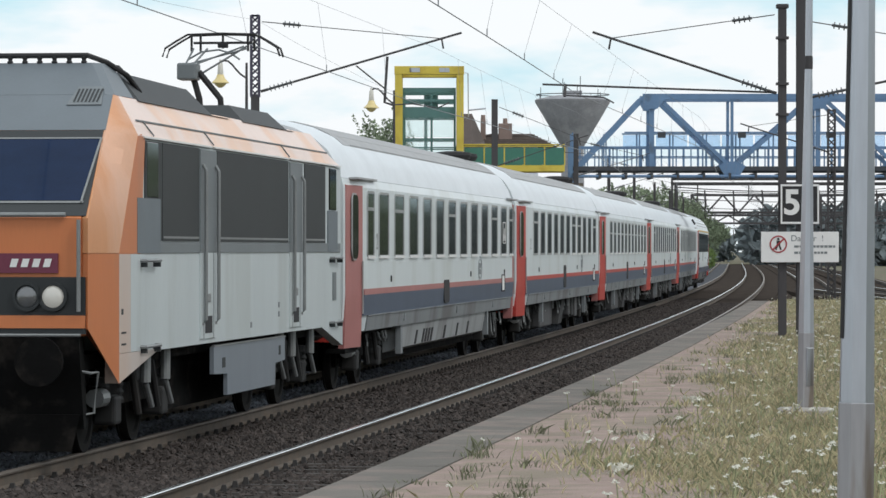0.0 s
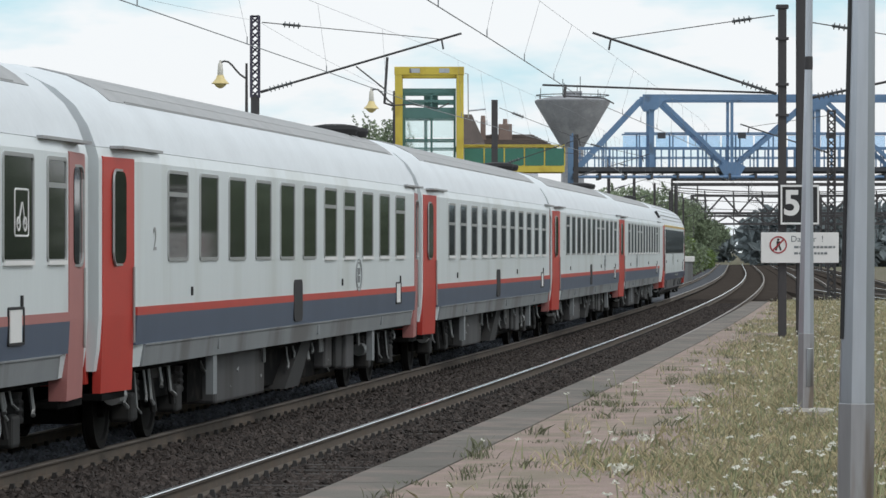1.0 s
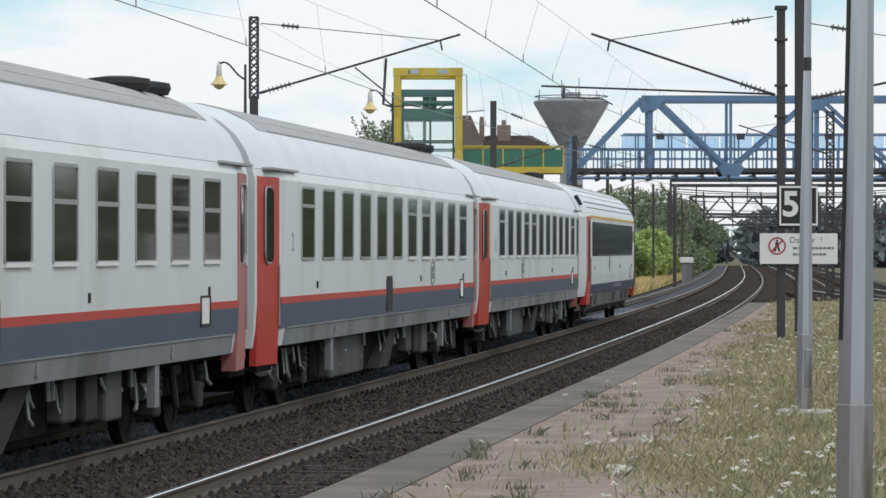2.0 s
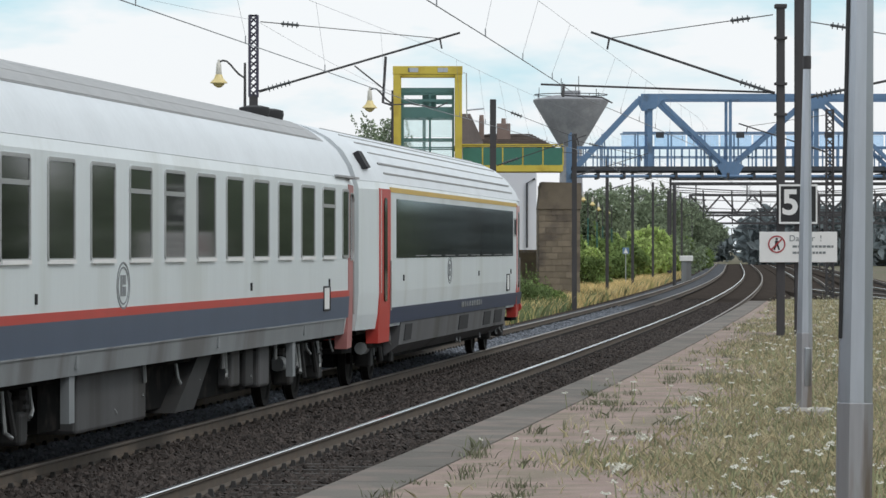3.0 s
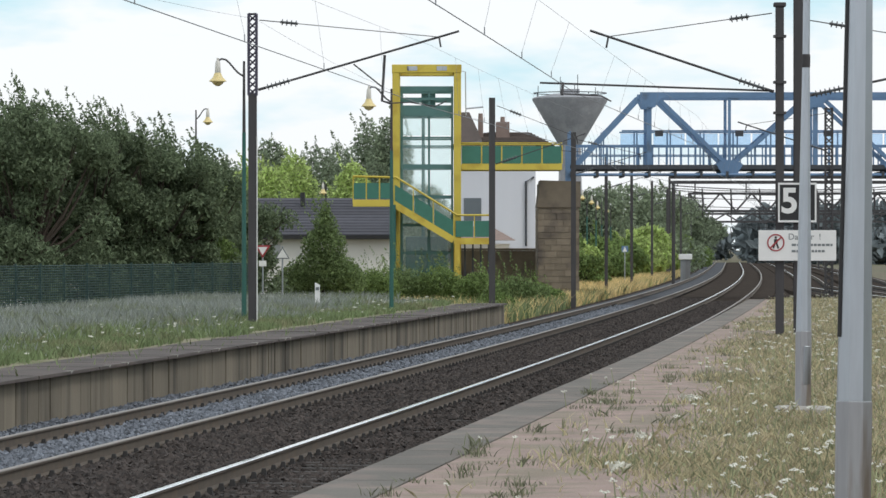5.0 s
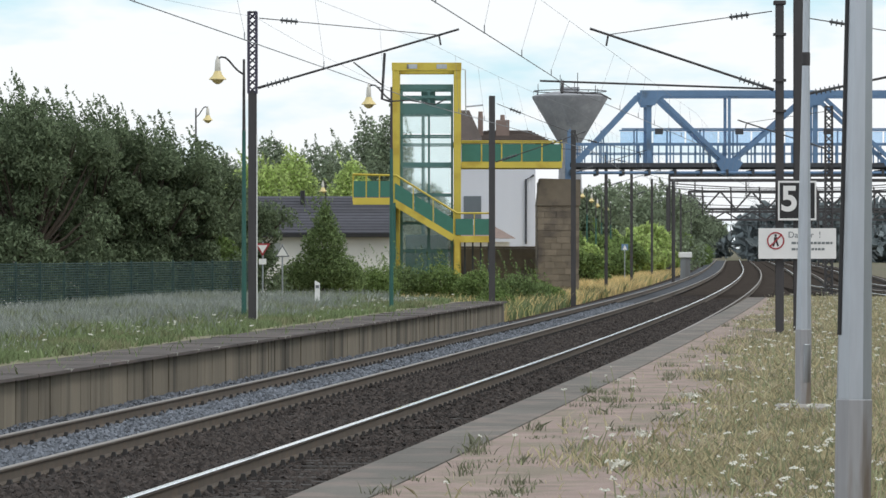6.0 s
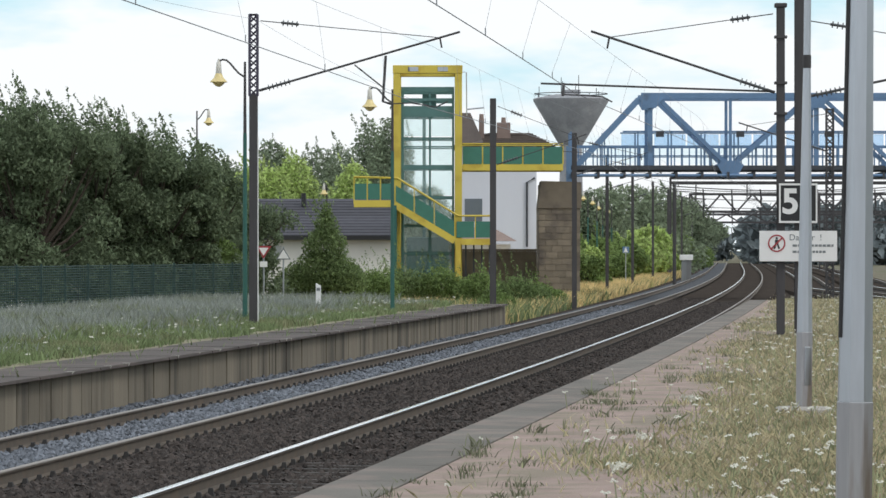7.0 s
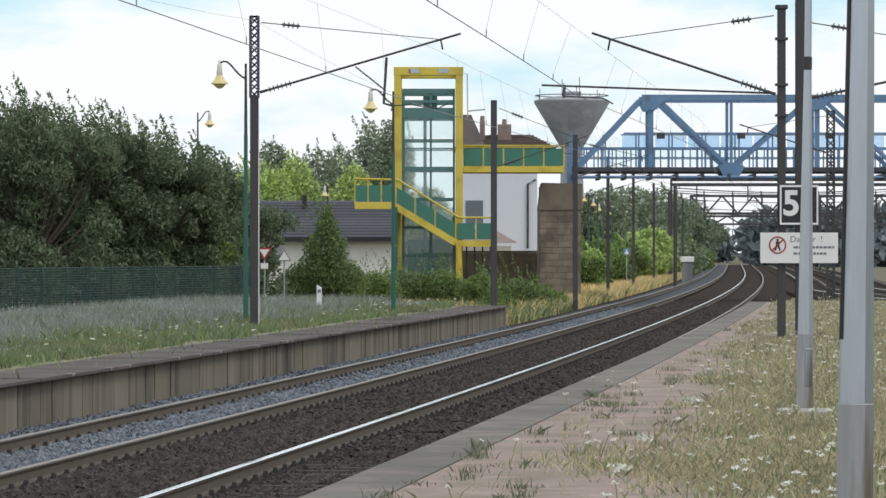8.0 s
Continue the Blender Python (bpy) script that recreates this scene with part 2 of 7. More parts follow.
    # leaf colour greyed and blued to stand for the haze of distance
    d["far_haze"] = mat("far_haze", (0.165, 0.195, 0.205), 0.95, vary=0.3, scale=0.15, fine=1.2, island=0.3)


define()


# ---------------------------------------------------------------- mesh helpers
def box(bm, x0, x1, y0, y1, z0, z1, bev=0.0):
    vs = [bm.verts.new((x, y, z)) for x in (x0, x1) for y in (y0, y1) for z in (z0, z1)]
    fs = [bm.faces.new([vs[i] for i in q]) for q in ((0, 1, 3, 2), (4, 6, 7, 5), (0, 4, 5, 1), (2, 3, 7, 6), (0, 2, 6, 4), (1, 5, 7, 3))]
    if bev:
        es = list({e for f in fs for e in f.edges})
        bmesh.ops.bevel(bm, geom=es, offset=bev, segments=2, affect="EDGES", profile=0.5)
    return bm


def tube(bm, pts, r, n=8, r2=None, caps=True):
    """A round bar along points, tapering from r to r2."""
    pts = [Vector(p) for p in pts]
    rings = []
    for i, p in enumerate(pts):
        d = (pts[min(i + 1, len(pts) - 1)] - pts[max(i - 1, 0)]).normalized()
        a = Vector((0, 0, 1)) if abs(d.z) < 0.9 else Vector((1, 0, 0))
        u = d.cross(a).normalized()
        w = d.cross(u)
        rr = r if r2 is None else r + (r2 - r) * i / (len(pts) - 1)
        rings.append([bm.verts.new(p + (u * math.cos(k * math.tau / n) + w * math.sin(k * math.tau / n)) * rr) for k in range(n)])
    for a, b in zip(rings, rings[1:]):
        for k in range(n):
            bm.faces.new((a[k], a[(k + 1) % n], b[(k + 1) % n], b[k]))
    if caps:
        bm.faces.new(rings[0][::-1])
        bm.faces.new(rings[-1])
    return bm


def beam(bm, p0, p1, w, d, up=(0, 1, 0)):
    """A square bar from p0 to p1: w across, d along up."""
    p0, p1 = Vector(p0), Vector(p1)
    t = (p1 - p0).normalized()
    u = Vector(up)
    s = t.cross(u).normalized()
    u = s.cross(t).normalized()
    vs = [bm.verts.new(p + s * a * w / 2 + u * b * d / 2) for p in (p0, p1) for a, b in ((-1, -1), (1, -1), (1, 1), (-1, 1))]
    for q in ((3, 2, 1, 0), (4, 5, 6, 7), (0, 1, 5, 4), (1, 2, 6, 5), (2, 3, 7, 6), (3, 0, 4, 7)):
        bm.faces.new([vs[i] for i in q])
    return bm


def lathe(bm, prof, n=16, c=(0, 0, 0)):
    """A turned shape round the upright axis through c, from (radius, height) pairs."""
    rings = [[bm.verts.new((c[0] + r * math.cos(k * math.tau / n), c[1] + r * math.sin(k * math.tau / n), c[2] + z)) for k in range(n)] for r, z in prof]
    for a, b in zip(rings, rings[1:]):
        for k in range(n):
            bm.faces.new((a[k], a[(k + 1) % n], b[(k + 1) % n], b[k]))
    if prof[0][0] > 0.001:
        bm.faces.new(rings[0][::-1])
    if prof[-1][0] > 0.001:
        bm.faces.new(rings[-1])
    return bm


def loft(bm, rings, closed=True, caps=True):
    vs = [[bm.verts.new(p) for p in r] for r in rings]
    n = len(vs[0])
    for a, b in zip(vs, vs[1:]):
        for k in range(n if closed else n - 1):
            bm.faces.new((a[k], a[(k + 1) % n], b[(k + 1) % n], b[k]))
    if caps and closed:
        bm.faces.new(vs[0][::-1])
        bm.faces.new(vs[-1])
    return bm


def finish(name, bm, material, smooth=False):
    bmesh.ops.remove_doubles(bm, verts=bm.verts, dist=1e-5)
    bmesh.ops.recalc_face_normals(bm, faces=bm.faces)
    me = bpy.data.meshes.new(name)
    bm.to_mesh(me)
    bm.free()
    me.materials.append(M[material])
    if smooth:
        for p in me.polygons:
            p.use_smooth = True
        me.set_sharp_from_angle(angle=radians(38))
    return me


def part(name, bm, material, parent, label="", smooth=False):
    """One mesh object under a thing or under a part."""
    ob = new(name, finish(name, bm, material, smooth))
    ob.parent = parent
    if label:
        tagged(ob, label)
    return ob


def thing(name, label, category, m=None, group="", kind=""):
    ob = new(name)
    if m is not None:
        ob.matrix_basis = m
    return tagged(ob, label, category, group, kind)


def single(name, bm, material, label, category, m=None, group="", kind="", smooth=False):
    ob = new(name, finish(name, bm, material, smooth))
    if m is not None:
        ob.matrix_basis = m
    return tagged(ob, label, category, group, kind)


def raw(name, verts, faces, material, label="", category="", kind="stuff", parent=None):
    me = bpy.data.meshes.new(name)
    me.from_pydata(verts, [], faces)
    me.materials.append(M[material])
    ob = new(name, me)
    ob.parent = parent
    return tagged(ob, label, category, "", kind)


def piece(name, me, parent, m=None):
    ob = new(name, me)
    ob.parent = parent
    if m is not None:
        ob.matrix_basis = m
    return ob


B = bmesh.new


# ---------------------------------------------------------------- the line of the tracks
def centre(y):
    """Where the centre of the far track lies at y, and the slope there."""
    def poly(v):
        return -9.655 + 0.1314 * v - 1.125e-4 * v * v + 7.9e-8 * v ** 3, 0.1314 - 2.25e-4 * v + 2.37e-7 * v * v
    lo, hi = -120.0, 400.0
    if lo <= y <= hi:
        return poly(y)
    e = lo if y < lo else hi
    x, s = poly(e)
    return x + s * (y - e), s


def at(y, off, z=0.0):
    """A point at a sideways distance off from the far track's centre line."""
    x, s = centre(y)
    n = math.hypot(1, s)
    return Vector((x + off / n, y - off * s / n, z))


def heading(y):
    return -math.degrees(math.atan(centre(y)[1]))


ARC_Y = np.concatenate([np.arange(-420, 10, 2.0), np.arange(10, 420, 2.0)])
ARC_X = np.array([centre(v)[0] for v in ARC_Y])
ARC_S = np.concatenate([[0], np.cumsum(np.hypot(np.diff(ARC_Y), np.diff(ARC_X)))])
ARC_S = ARC_S - np.interp(10.0, ARC_Y, ARC_S)


def y_of(s):
    return float(np.interp(s, ARC_S, ARC_Y))


def sweep(bm, prof, ys, shift=0.0):
    """A profile of (sideways, height) pairs carried along the line."""
    loft(bm, [[at(y, o + (shift(y) if callable(shift) else shift), z) for o, z in prof] for y in ys], closed=True)
    return bm


NEAR = 3.6
PLAT_R = 0.45
PLAT_L = 0.50
YS = [-140 + 5 * i for i in range(29)] + [8 + 4 * i for i in range(60)] + [250 + 15 * i for i in range(24)]


def third(y):
    k = min(max((y - 130) / 90, 0), 1)
    k = k * k * (3 - 2 * k)
    return NEAR + 9.6 - 5.6 * k


def fourth(y):
    return third(y) + 4.0


# ---------------------------------------------------------------- ground and tracks
def build_ground():
    bm = B()
    xs = [-2500, -600, -160, -60, -30, 0, 30, 60, 160, 600, 2500]
    ys = [-1500, -400, -100, 0, 60, 120, 200, 320, 600, 1200, 3500]
    vs = [[bm.verts.new((x, y, -0.42)) for x in xs] for y in ys]
    for j in range(len(ys) - 1):
        for i in range(len(xs) - 1):
            bm.faces.new((vs[j][i], vs[j][i + 1], vs[j + 1][i + 1], vs[j + 1][i]))
    single("ground", bm, "earth", "brown earth and dry grass round the railway", "ground", kind="structure")


def build_track(name, shift, bed, y0, y1, label, blue=False):
    """A track of two rails on sleepers in a ballast bed."""
    track = thing(name, label, "railway track", kind="structure")
    ys = [y for y in YS if y0 <= y <= y1]
    bm = B()
    rim = 1.8 if bed == "ballast" else 0.68
    sweep(bm, [(-1.85, -0.42), (-1.8, -0.205), (rim, -0.205), (rim + 0.05, -0.42)], ys, shift)
    part("ballast_bed", bm, bed, track)
    for side in (-0.75, 0.75):
        rail = thing("rail", "rust-brown steel rail with a worn bright head", "")
        rail.parent = track
        bm = B()
        sweep(bm, [(side - 0.07, -0.17), (side - 0.07, -0.15), (side - 0.011, -0.13), (side - 0.011, -0.045), (side - 0.035, -0.03), (side - 0.035, -0.006),
                   (side + 0.035, -0.006), (side + 0.035, -0.03), (side + 0.011, -0.045), (side + 0.011, -0.13), (side + 0.07, -0.15), (side + 0.07, -0.17)], ys, shift)
        part("rail_web", bm, "rail_side", rail)
        bm = B()
        sweep(bm, [(side - 0.038, -0.016), (side - 0.037, -0.006), (side - 0.028, 0.001), (side + 0.028, 0.001), (side + 0.037, -0.006), (side + 0.038, -0.016)], ys, shift)
        part("rail_head", bm, "rail_top" if bed == "ballast" and side < 0 else "rail_dull", rail, "polished steel running surface")
    return track


def shift_at(shift, y):
    return shift(y) if callable(shift) else shift


def build_sleepers(track, shift, y0, y1, limit=290):
    """Sleepers as pieces, with their rail fastenings joined."""
    bm = B()
    box(bm, -1.28, 1.28, -0.125, 0.125, -0.33, -0.175)
    bmesh.ops.bevel(bm, geom=[e for e in bm.edges if all(v.co.z > -0.2 for v in e.verts)], offset=0.03, segments=1, affect="EDGES")
    me = finish("sleeper", bm, "sleeper")
    verts, faces = [], []
    y = y0
    count = 0
    while y < y1:
        p = at(y, shift_at(shift, y))
        rz = heading(y) + random.uniform(-0.5, 0.5)
        if count < limit:
            piece("sleeper", me, track, pose(p.x, p.y, random.uniform(-0.006, 0.006), 0, 0, rz))
        count += 1
        for side in (-0.75, 0.75):
            for e in (-1, 1):
                c = at(y, shift_at(shift, y) + side + e * 0.105)
                b = len(verts)
                for dx in (-0.035, 0.035):
                    for dy in (-0.075, 0.075):
                        for z, k in ((-0.18, 1.0), (-0.105, 0.55)):
                            verts.append((c.x + dx * k, c.y + dy * k, z))
                faces += [tuple(b + i for i in q) for q in ((0, 1, 3, 2), (4, 6, 7, 5), (0, 4, 5, 1), (2, 3, 7, 6), (1, 5, 7, 3))]
        y += 0.6
    raw("fastenings", verts, faces, "clip", parent=track)


def stones(name, material, spots, label, size=(0.028, 0.055)):
    """Loose broken stones on top of a bed."""
    base = np.array([(1, 0, 0), (-1, 0, 0), (0, 1, 0), (0, -1, 0), (0, 0, 1), (0, 0, -1)], float)
    tri = np.array([(0, 2, 4), (2, 1, 4), (1, 3, 4), (3, 0, 4), (2, 0, 5), (1, 2, 5), (3, 1, 5), (0, 3, 5)])
    rng = np.random.default_rng(5)
    n = len(spots)
    r = rng.uniform(*size, n)[:, None, None]
    v = base[None] * r * rng.uniform(0.6, 1.25, (n, 6, 3)) + rng.uniform(-0.3, 0.3, (n, 6, 3)) * r
    a, b = rng.uniform(0, 6.28, n)[:, None], rng.uniform(-0.8, 0.8, n)[:, None]
    x, y, z = v[..., 0], v[..., 1] * np.cos(b) - v[..., 2] * np.sin(b), v[..., 1] * np.sin(b) + v[..., 2] * np.cos(b)
    v = np.stack([x * np.cos(a) - y * np.sin(a), x * np.sin(a) + y * np.cos(a), z * 0.8], -1) + np.array(spots)[:, None, :]
    faces = (tri[None] + 6 * np.arange(n)[:, None, None]).reshape(-1, 3)
    return raw(name, v.reshape(-1, 3).tolist(), faces.tolist(), material, label, "gravel")


# the belts of stones
def scatter_band(o0, o1, y0, y1, density, z, heap=0.03):
    n = int(abs(o1 - o0) * (y1 - y0) * density)
    rng = np.random.default_rng(int(1000 + 10 * o0 + y0))
    pts = []
    for o, y, h in zip(rng.uniform(o0, o1, n), rng.uniform(y0, y1, n), rng.uniform(-0.4, 1, n)):
        p = at(y, o)
        pts.append((p.x, p.y, z + heap * h + 0.03 * noise.noise((p.x * 1.3, p.y * 1.3, 0))))
    return pts


def build_tracks():
    bm = B()
    sweep(bm, [(-3.2, -0.42), (-2.2, -0.26), (NEAR + 2.2, -0.26), (NEAR + 2.6, -0.42)], YS)
    sweep(bm, [(0.95, -0.3), (1.05, -0.19), (NEAR - 1.05, -0.19), (NEAR - 0.95, -0.3)], YS)
    single("ballast", bm, "ballast", "dark brown stone ballast between the two tracks", "ballast", kind="structure")
    far = build_track("railway_track", 0.0, "ballast_blue", -140, 600, "far railway track with rusty rails in fresh blue-grey ballast")
    near = build_track("railway_track", NEAR, "ballast", -140, 600, "near railway track with one bright worn rail in dark old ballast")
    tr3 = build_track("railway_track", third, "ballast", 20, 600, "side railway track beyond the grassy platform")
    tr4 = build_track("railway_track", fourth, "ballast", 20, 600, "outer side railway track with rusty rails")
    build_sleepers(far, 0.0, 24, 150, 210)
    build_sleepers(near, NEAR, 18, 150, 220)
    build_sleepers(tr3, third, 150, 260, 120)
    build_sleepers(tr4, fourth, 150, 260, 120)


# ---------------------------------------------------------------- platforms
def build_platforms():
    # the platform under the camera
    edge = NEAR + 1.74
    width = 5.6
    ys = [y for y in YS if -60 <= y <= 124]
    plat = thing("platform", "low island platform with pink asphalt and concrete edging", "platform", kind="structure")
    bm = B()
    sweep(bm, [(edge, -0.42), (edge, PLAT_R - 0.1), (edge + width, PLAT_R - 0.1), (edge + width, -0.42)], ys)
    part("platform_core", bm, "wall_concrete", plat)
    bm = B()
    sweep(bm, [(edge + 0.53, PLAT_R - 0.1), (edge + 0.53, PLAT_R - 0.008), (edge + 2.3, PLAT_R), (edge + width, PLAT_R), (edge + width, PLAT_R - 0.1)], ys)
    part("asphalt", bm, "asphalt_pink", plat, "worn pinkish asphalt")
    y = 14.0
    while y < 124:
        ln = 2.0
        bm = B()
        loft(bm, [[at(v, o, z) for o, z in ((edge - 0.06, PLAT_R - 0.16), (edge - 0.06, PLAT_R - 0.01), (edge - 0.03, PLAT_R), (edge + 0.52, PLAT_R), (edge + 0.53, PLAT_R - 0.16))]
                  for v in (y + 0.008, y + ln - 0.008)])
        part("edging_slab", bm, "edging", plat)
        y += ln
    # the platform across the tracks
    off = -1.78
    far = thing("platform", "old concrete platform with stained panel wall and grass on top", "platform", kind="structure")
    ys = [y for y in YS if -60 <= y < 112] + [112]
    bm = B()
    sweep(bm, [(off - 11, -0.42), (off - 11, PLAT_L - 0.03), (off - 0.35, PLAT_L - 0.03), (off - 0.13, PLAT_L - 0.1), (off - 0.13, -0.42)], ys)
    part("platform_core", bm, "turf", far)
    y = 20.0
    k = 0
    while y < 111.5:
        ln = 0.62
        bm = B()
        d = random.uniform(-0.012, 0.012)
        loft(bm, [[at(v, o, z) for o, z in ((off - 0.13, -0.42), (off - 0.13, PLAT_L - 0.045), (off - 0.02 + d, PLAT_L - 0.045), (off - 0.02 + d, -0.42))] for v in (y + 0.012, y + ln)])
        part("wall_panel", bm, "wall_concrete", far)
        y += ln + 0.012
        k += 1
    y = 20.0
    while y < 111:
        ln = random.choice((0.62, 1.24, 1.86))
        bm = B()
        d = random.uniform(-0.015, 0.015)
        loft(bm, [[at(v, o, z) for o, z in ((off - 1.15, PLAT_L - 0.04), (off - 1.15, PLAT_L + d * 0.4), (off + 0.11 + d, PLAT_L + d * 0.3), (off + 0.12 + d, PLAT_L - 0.042))] for v in (y + 0.003, min(y + ln, 112) - 0.003)])
        slab = part("coping_slab", bm, "coping", far)
        if random.random() < 0.6:
            w = random.uniform(0.06, 0.18)
            bm = B()
            loft(bm, [[at(v, off + 0.121 + d + k, PLAT_L - 0.045 + 0.05 * (v > y + 0.05)), at(v, off + 0.125 + d + k, PLAT_L + d * 0.3 + 0.004), at(v, off + 0.02, PLAT_L + d * 0.3 + 0.004), at(v, off + 0.02, PLAT_L - 0.03)] for v, k in ((y + 0.012, 0.0), (y + w, 0.006))])
            part("worn_corner", bm, "worn_concrete", slab, "pale chipped concrete corner")
        y += ln


# ---------------------------------------------------------------- train
def inset(y):
    """How far the side wall draws in towards the ends of a coach."""
    return 0.13 * max(0.0, abs(y) - 11.3) / 1.65


def rz(z):
    """Heights on the roof curve, which rises 0.9 m above the gutter."""
    return 3.245 + (z - 3.245) * 1.19


def coach_ring(y, roof=False):
    p = [(1.36, 0.93), (1.40, 1.16), (1.425, 1.5), (1.425, 3.12), (1.39, 3.24)]
    arc = [(1.30, 3.44), (1.15, 3.63), (0.92, 3.79), (0.60, 3.92), (0.3, 3.985), (0, 4.0)]
    arc = [(x, rz(z)) for x, z in arc]
    if roof:
        p = [(1.39, 3.245)] + arc
    else:
        p = p + [(1.2, 3.26)]
    k = 1 - inset(y) / 1.4
    return [(x * k, y, z) for x, z in p] + [(-x * k, y, z) for x, z in reversed(p) if x > 0]


def rounded(bm, x, y0, y1, z0, z1, r, depth, hole=0.0):
    """A panel with rounded corners on the side of a coach, facing +x; hole leaves a rim that wide."""
    def ring(xx, g):
        pts = []
        for cy, cz, a in ((y1 - r, z1 - r, 0), (y0 + r, z1 - r, 90), (y0 + r, z0 + r, 180), (y1 - r, z0 + r, 270)):
            for k in range(4):
                t = radians(a + 30 * k)
                rr = max(r - g, 0.002)
                pts.append((xx, cy + rr * math.cos(t), cz + rr * math.sin(t)))
        return pts
    if hole:
        loft(bm, [ring(x, 0), ring(x + depth, 0.004), ring(x + depth, hole - 0.004), ring(x, hole)], caps=False)
    else:
        loft(bm, [ring(x, 0), ring(x + depth, 0)])
    return bm


def window(coach, y0, y1, z0, z1, bar=0.0, half=False, r=0.07):
    w = part("window", rounded(B(), 1.418, y0, y1, z0, z1, r, 0.022, 0.045), "window_trim", coach)
    part("pane", rounded(B(), 1.412, y0 + 0.03, y1 - 0.03, z0 + 0.03, z1 - 0.03, r * 0.7, 0.018), "glass", w, "dark tinted glass")
    if bar:
        part("bar", box(B(), 1.424, 1.442, y0 + 0.02, y1 - 0.02, bar - 0.025, bar + 0.025), "window_trim", w)
    if half:
        part("sill", box(B(), 1.42, 1.455, y0 + 0.03, y1 - 0.03, z0 - 0.012, z0 + 0.03), "white_paint", w)
    return w


def bogie(parent, y):
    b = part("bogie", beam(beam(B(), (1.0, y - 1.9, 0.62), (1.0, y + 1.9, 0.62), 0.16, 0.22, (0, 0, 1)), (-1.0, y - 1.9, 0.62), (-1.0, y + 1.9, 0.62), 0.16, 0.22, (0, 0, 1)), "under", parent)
    # dark block added inside the bogie to stop light and deepen the shade
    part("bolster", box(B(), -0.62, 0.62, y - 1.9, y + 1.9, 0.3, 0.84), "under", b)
    for yy in (y - 1.28, y + 1.28):
        bm = B()
        for x in (-0.8, 0.66):
            rings = []
            for xx, r in ((x, 0.46), (x + 0.03, 0.49), (x + 0.03, 0.46), (x + 0.13, 0.46), (x + 0.13, 0.38), (x + 0.10, 0.36), (x + 0.10, 0.12), (x + 0.16, 0.11), (x + 0.16, 0.02)):
                rings.append([(xx, yy + r * math.cos(a * math.tau / 28), 0.46 + r * math.sin(a * math.tau / 28)) for a in range(28)])
            loft(bm, rings)
        tube(bm, [(-0.72, yy, 0.46), (0.72, yy, 0.46)], 0.08, 10)
        part("wheelset", bm, "wheel", b, smooth=True)
        bm = B()
        box(bm, 0.9, 1.16, yy - 0.17, yy + 0.17, 0.3, 0.62, 0.04)
        for d in (-0.36, 0.36):
            lathe(bm, [(0.11, 0.52), (0.12, 0.56), (0.10, 0.6), (0.12, 0.64), (0.10, 0.68), (0.12, 0.72), (0.10, 0.76), (0.11, 0.82)], 10, (1.02, yy + d, 0))
        part("axle_box", bm, "under_grey", b, "grimy axle box with coil springs")
    bm = B()
    tube(bm, [(1.13, y - 0.55, 1.0), (1.17, y - 0.3, 0.38)], 0.045, 8)
    tube(bm, [(1.13, y + 0.55, 1.0), (1.17, y + 0.8, 0.42)], 0.04, 8)
    box(bm, 0.7, 1.1, y - 0.4, y + 0.4, 0.72, 0.95, 0.04)
    part("damper", bm, "under_grey", b)
    part("brake_cylinder", tube(tube(B(), [(1.12, y - 2.3, 0.62), (1.12, y - 1.95, 0.62)], 0.10, 12), [(1.12, y - 1.95, 0.62), (1.12, y - 1.75, 0.62)], 0.05, 8), "hose", b, "pale brake cylinder")
    return b


def class_two(coach, y, z):
    c = bpy.data.curves.new("class_number", "FONT")
    c.body, c.size, c.extrude = "2", 0.36, 0.002
    ob = new("class_number", c)
    c.materials.append(M["roof_rib"])
    ob.parent = coach
    ob.matrix_basis = pose(1.431, y - 0.1, z, 90, 0, 90)


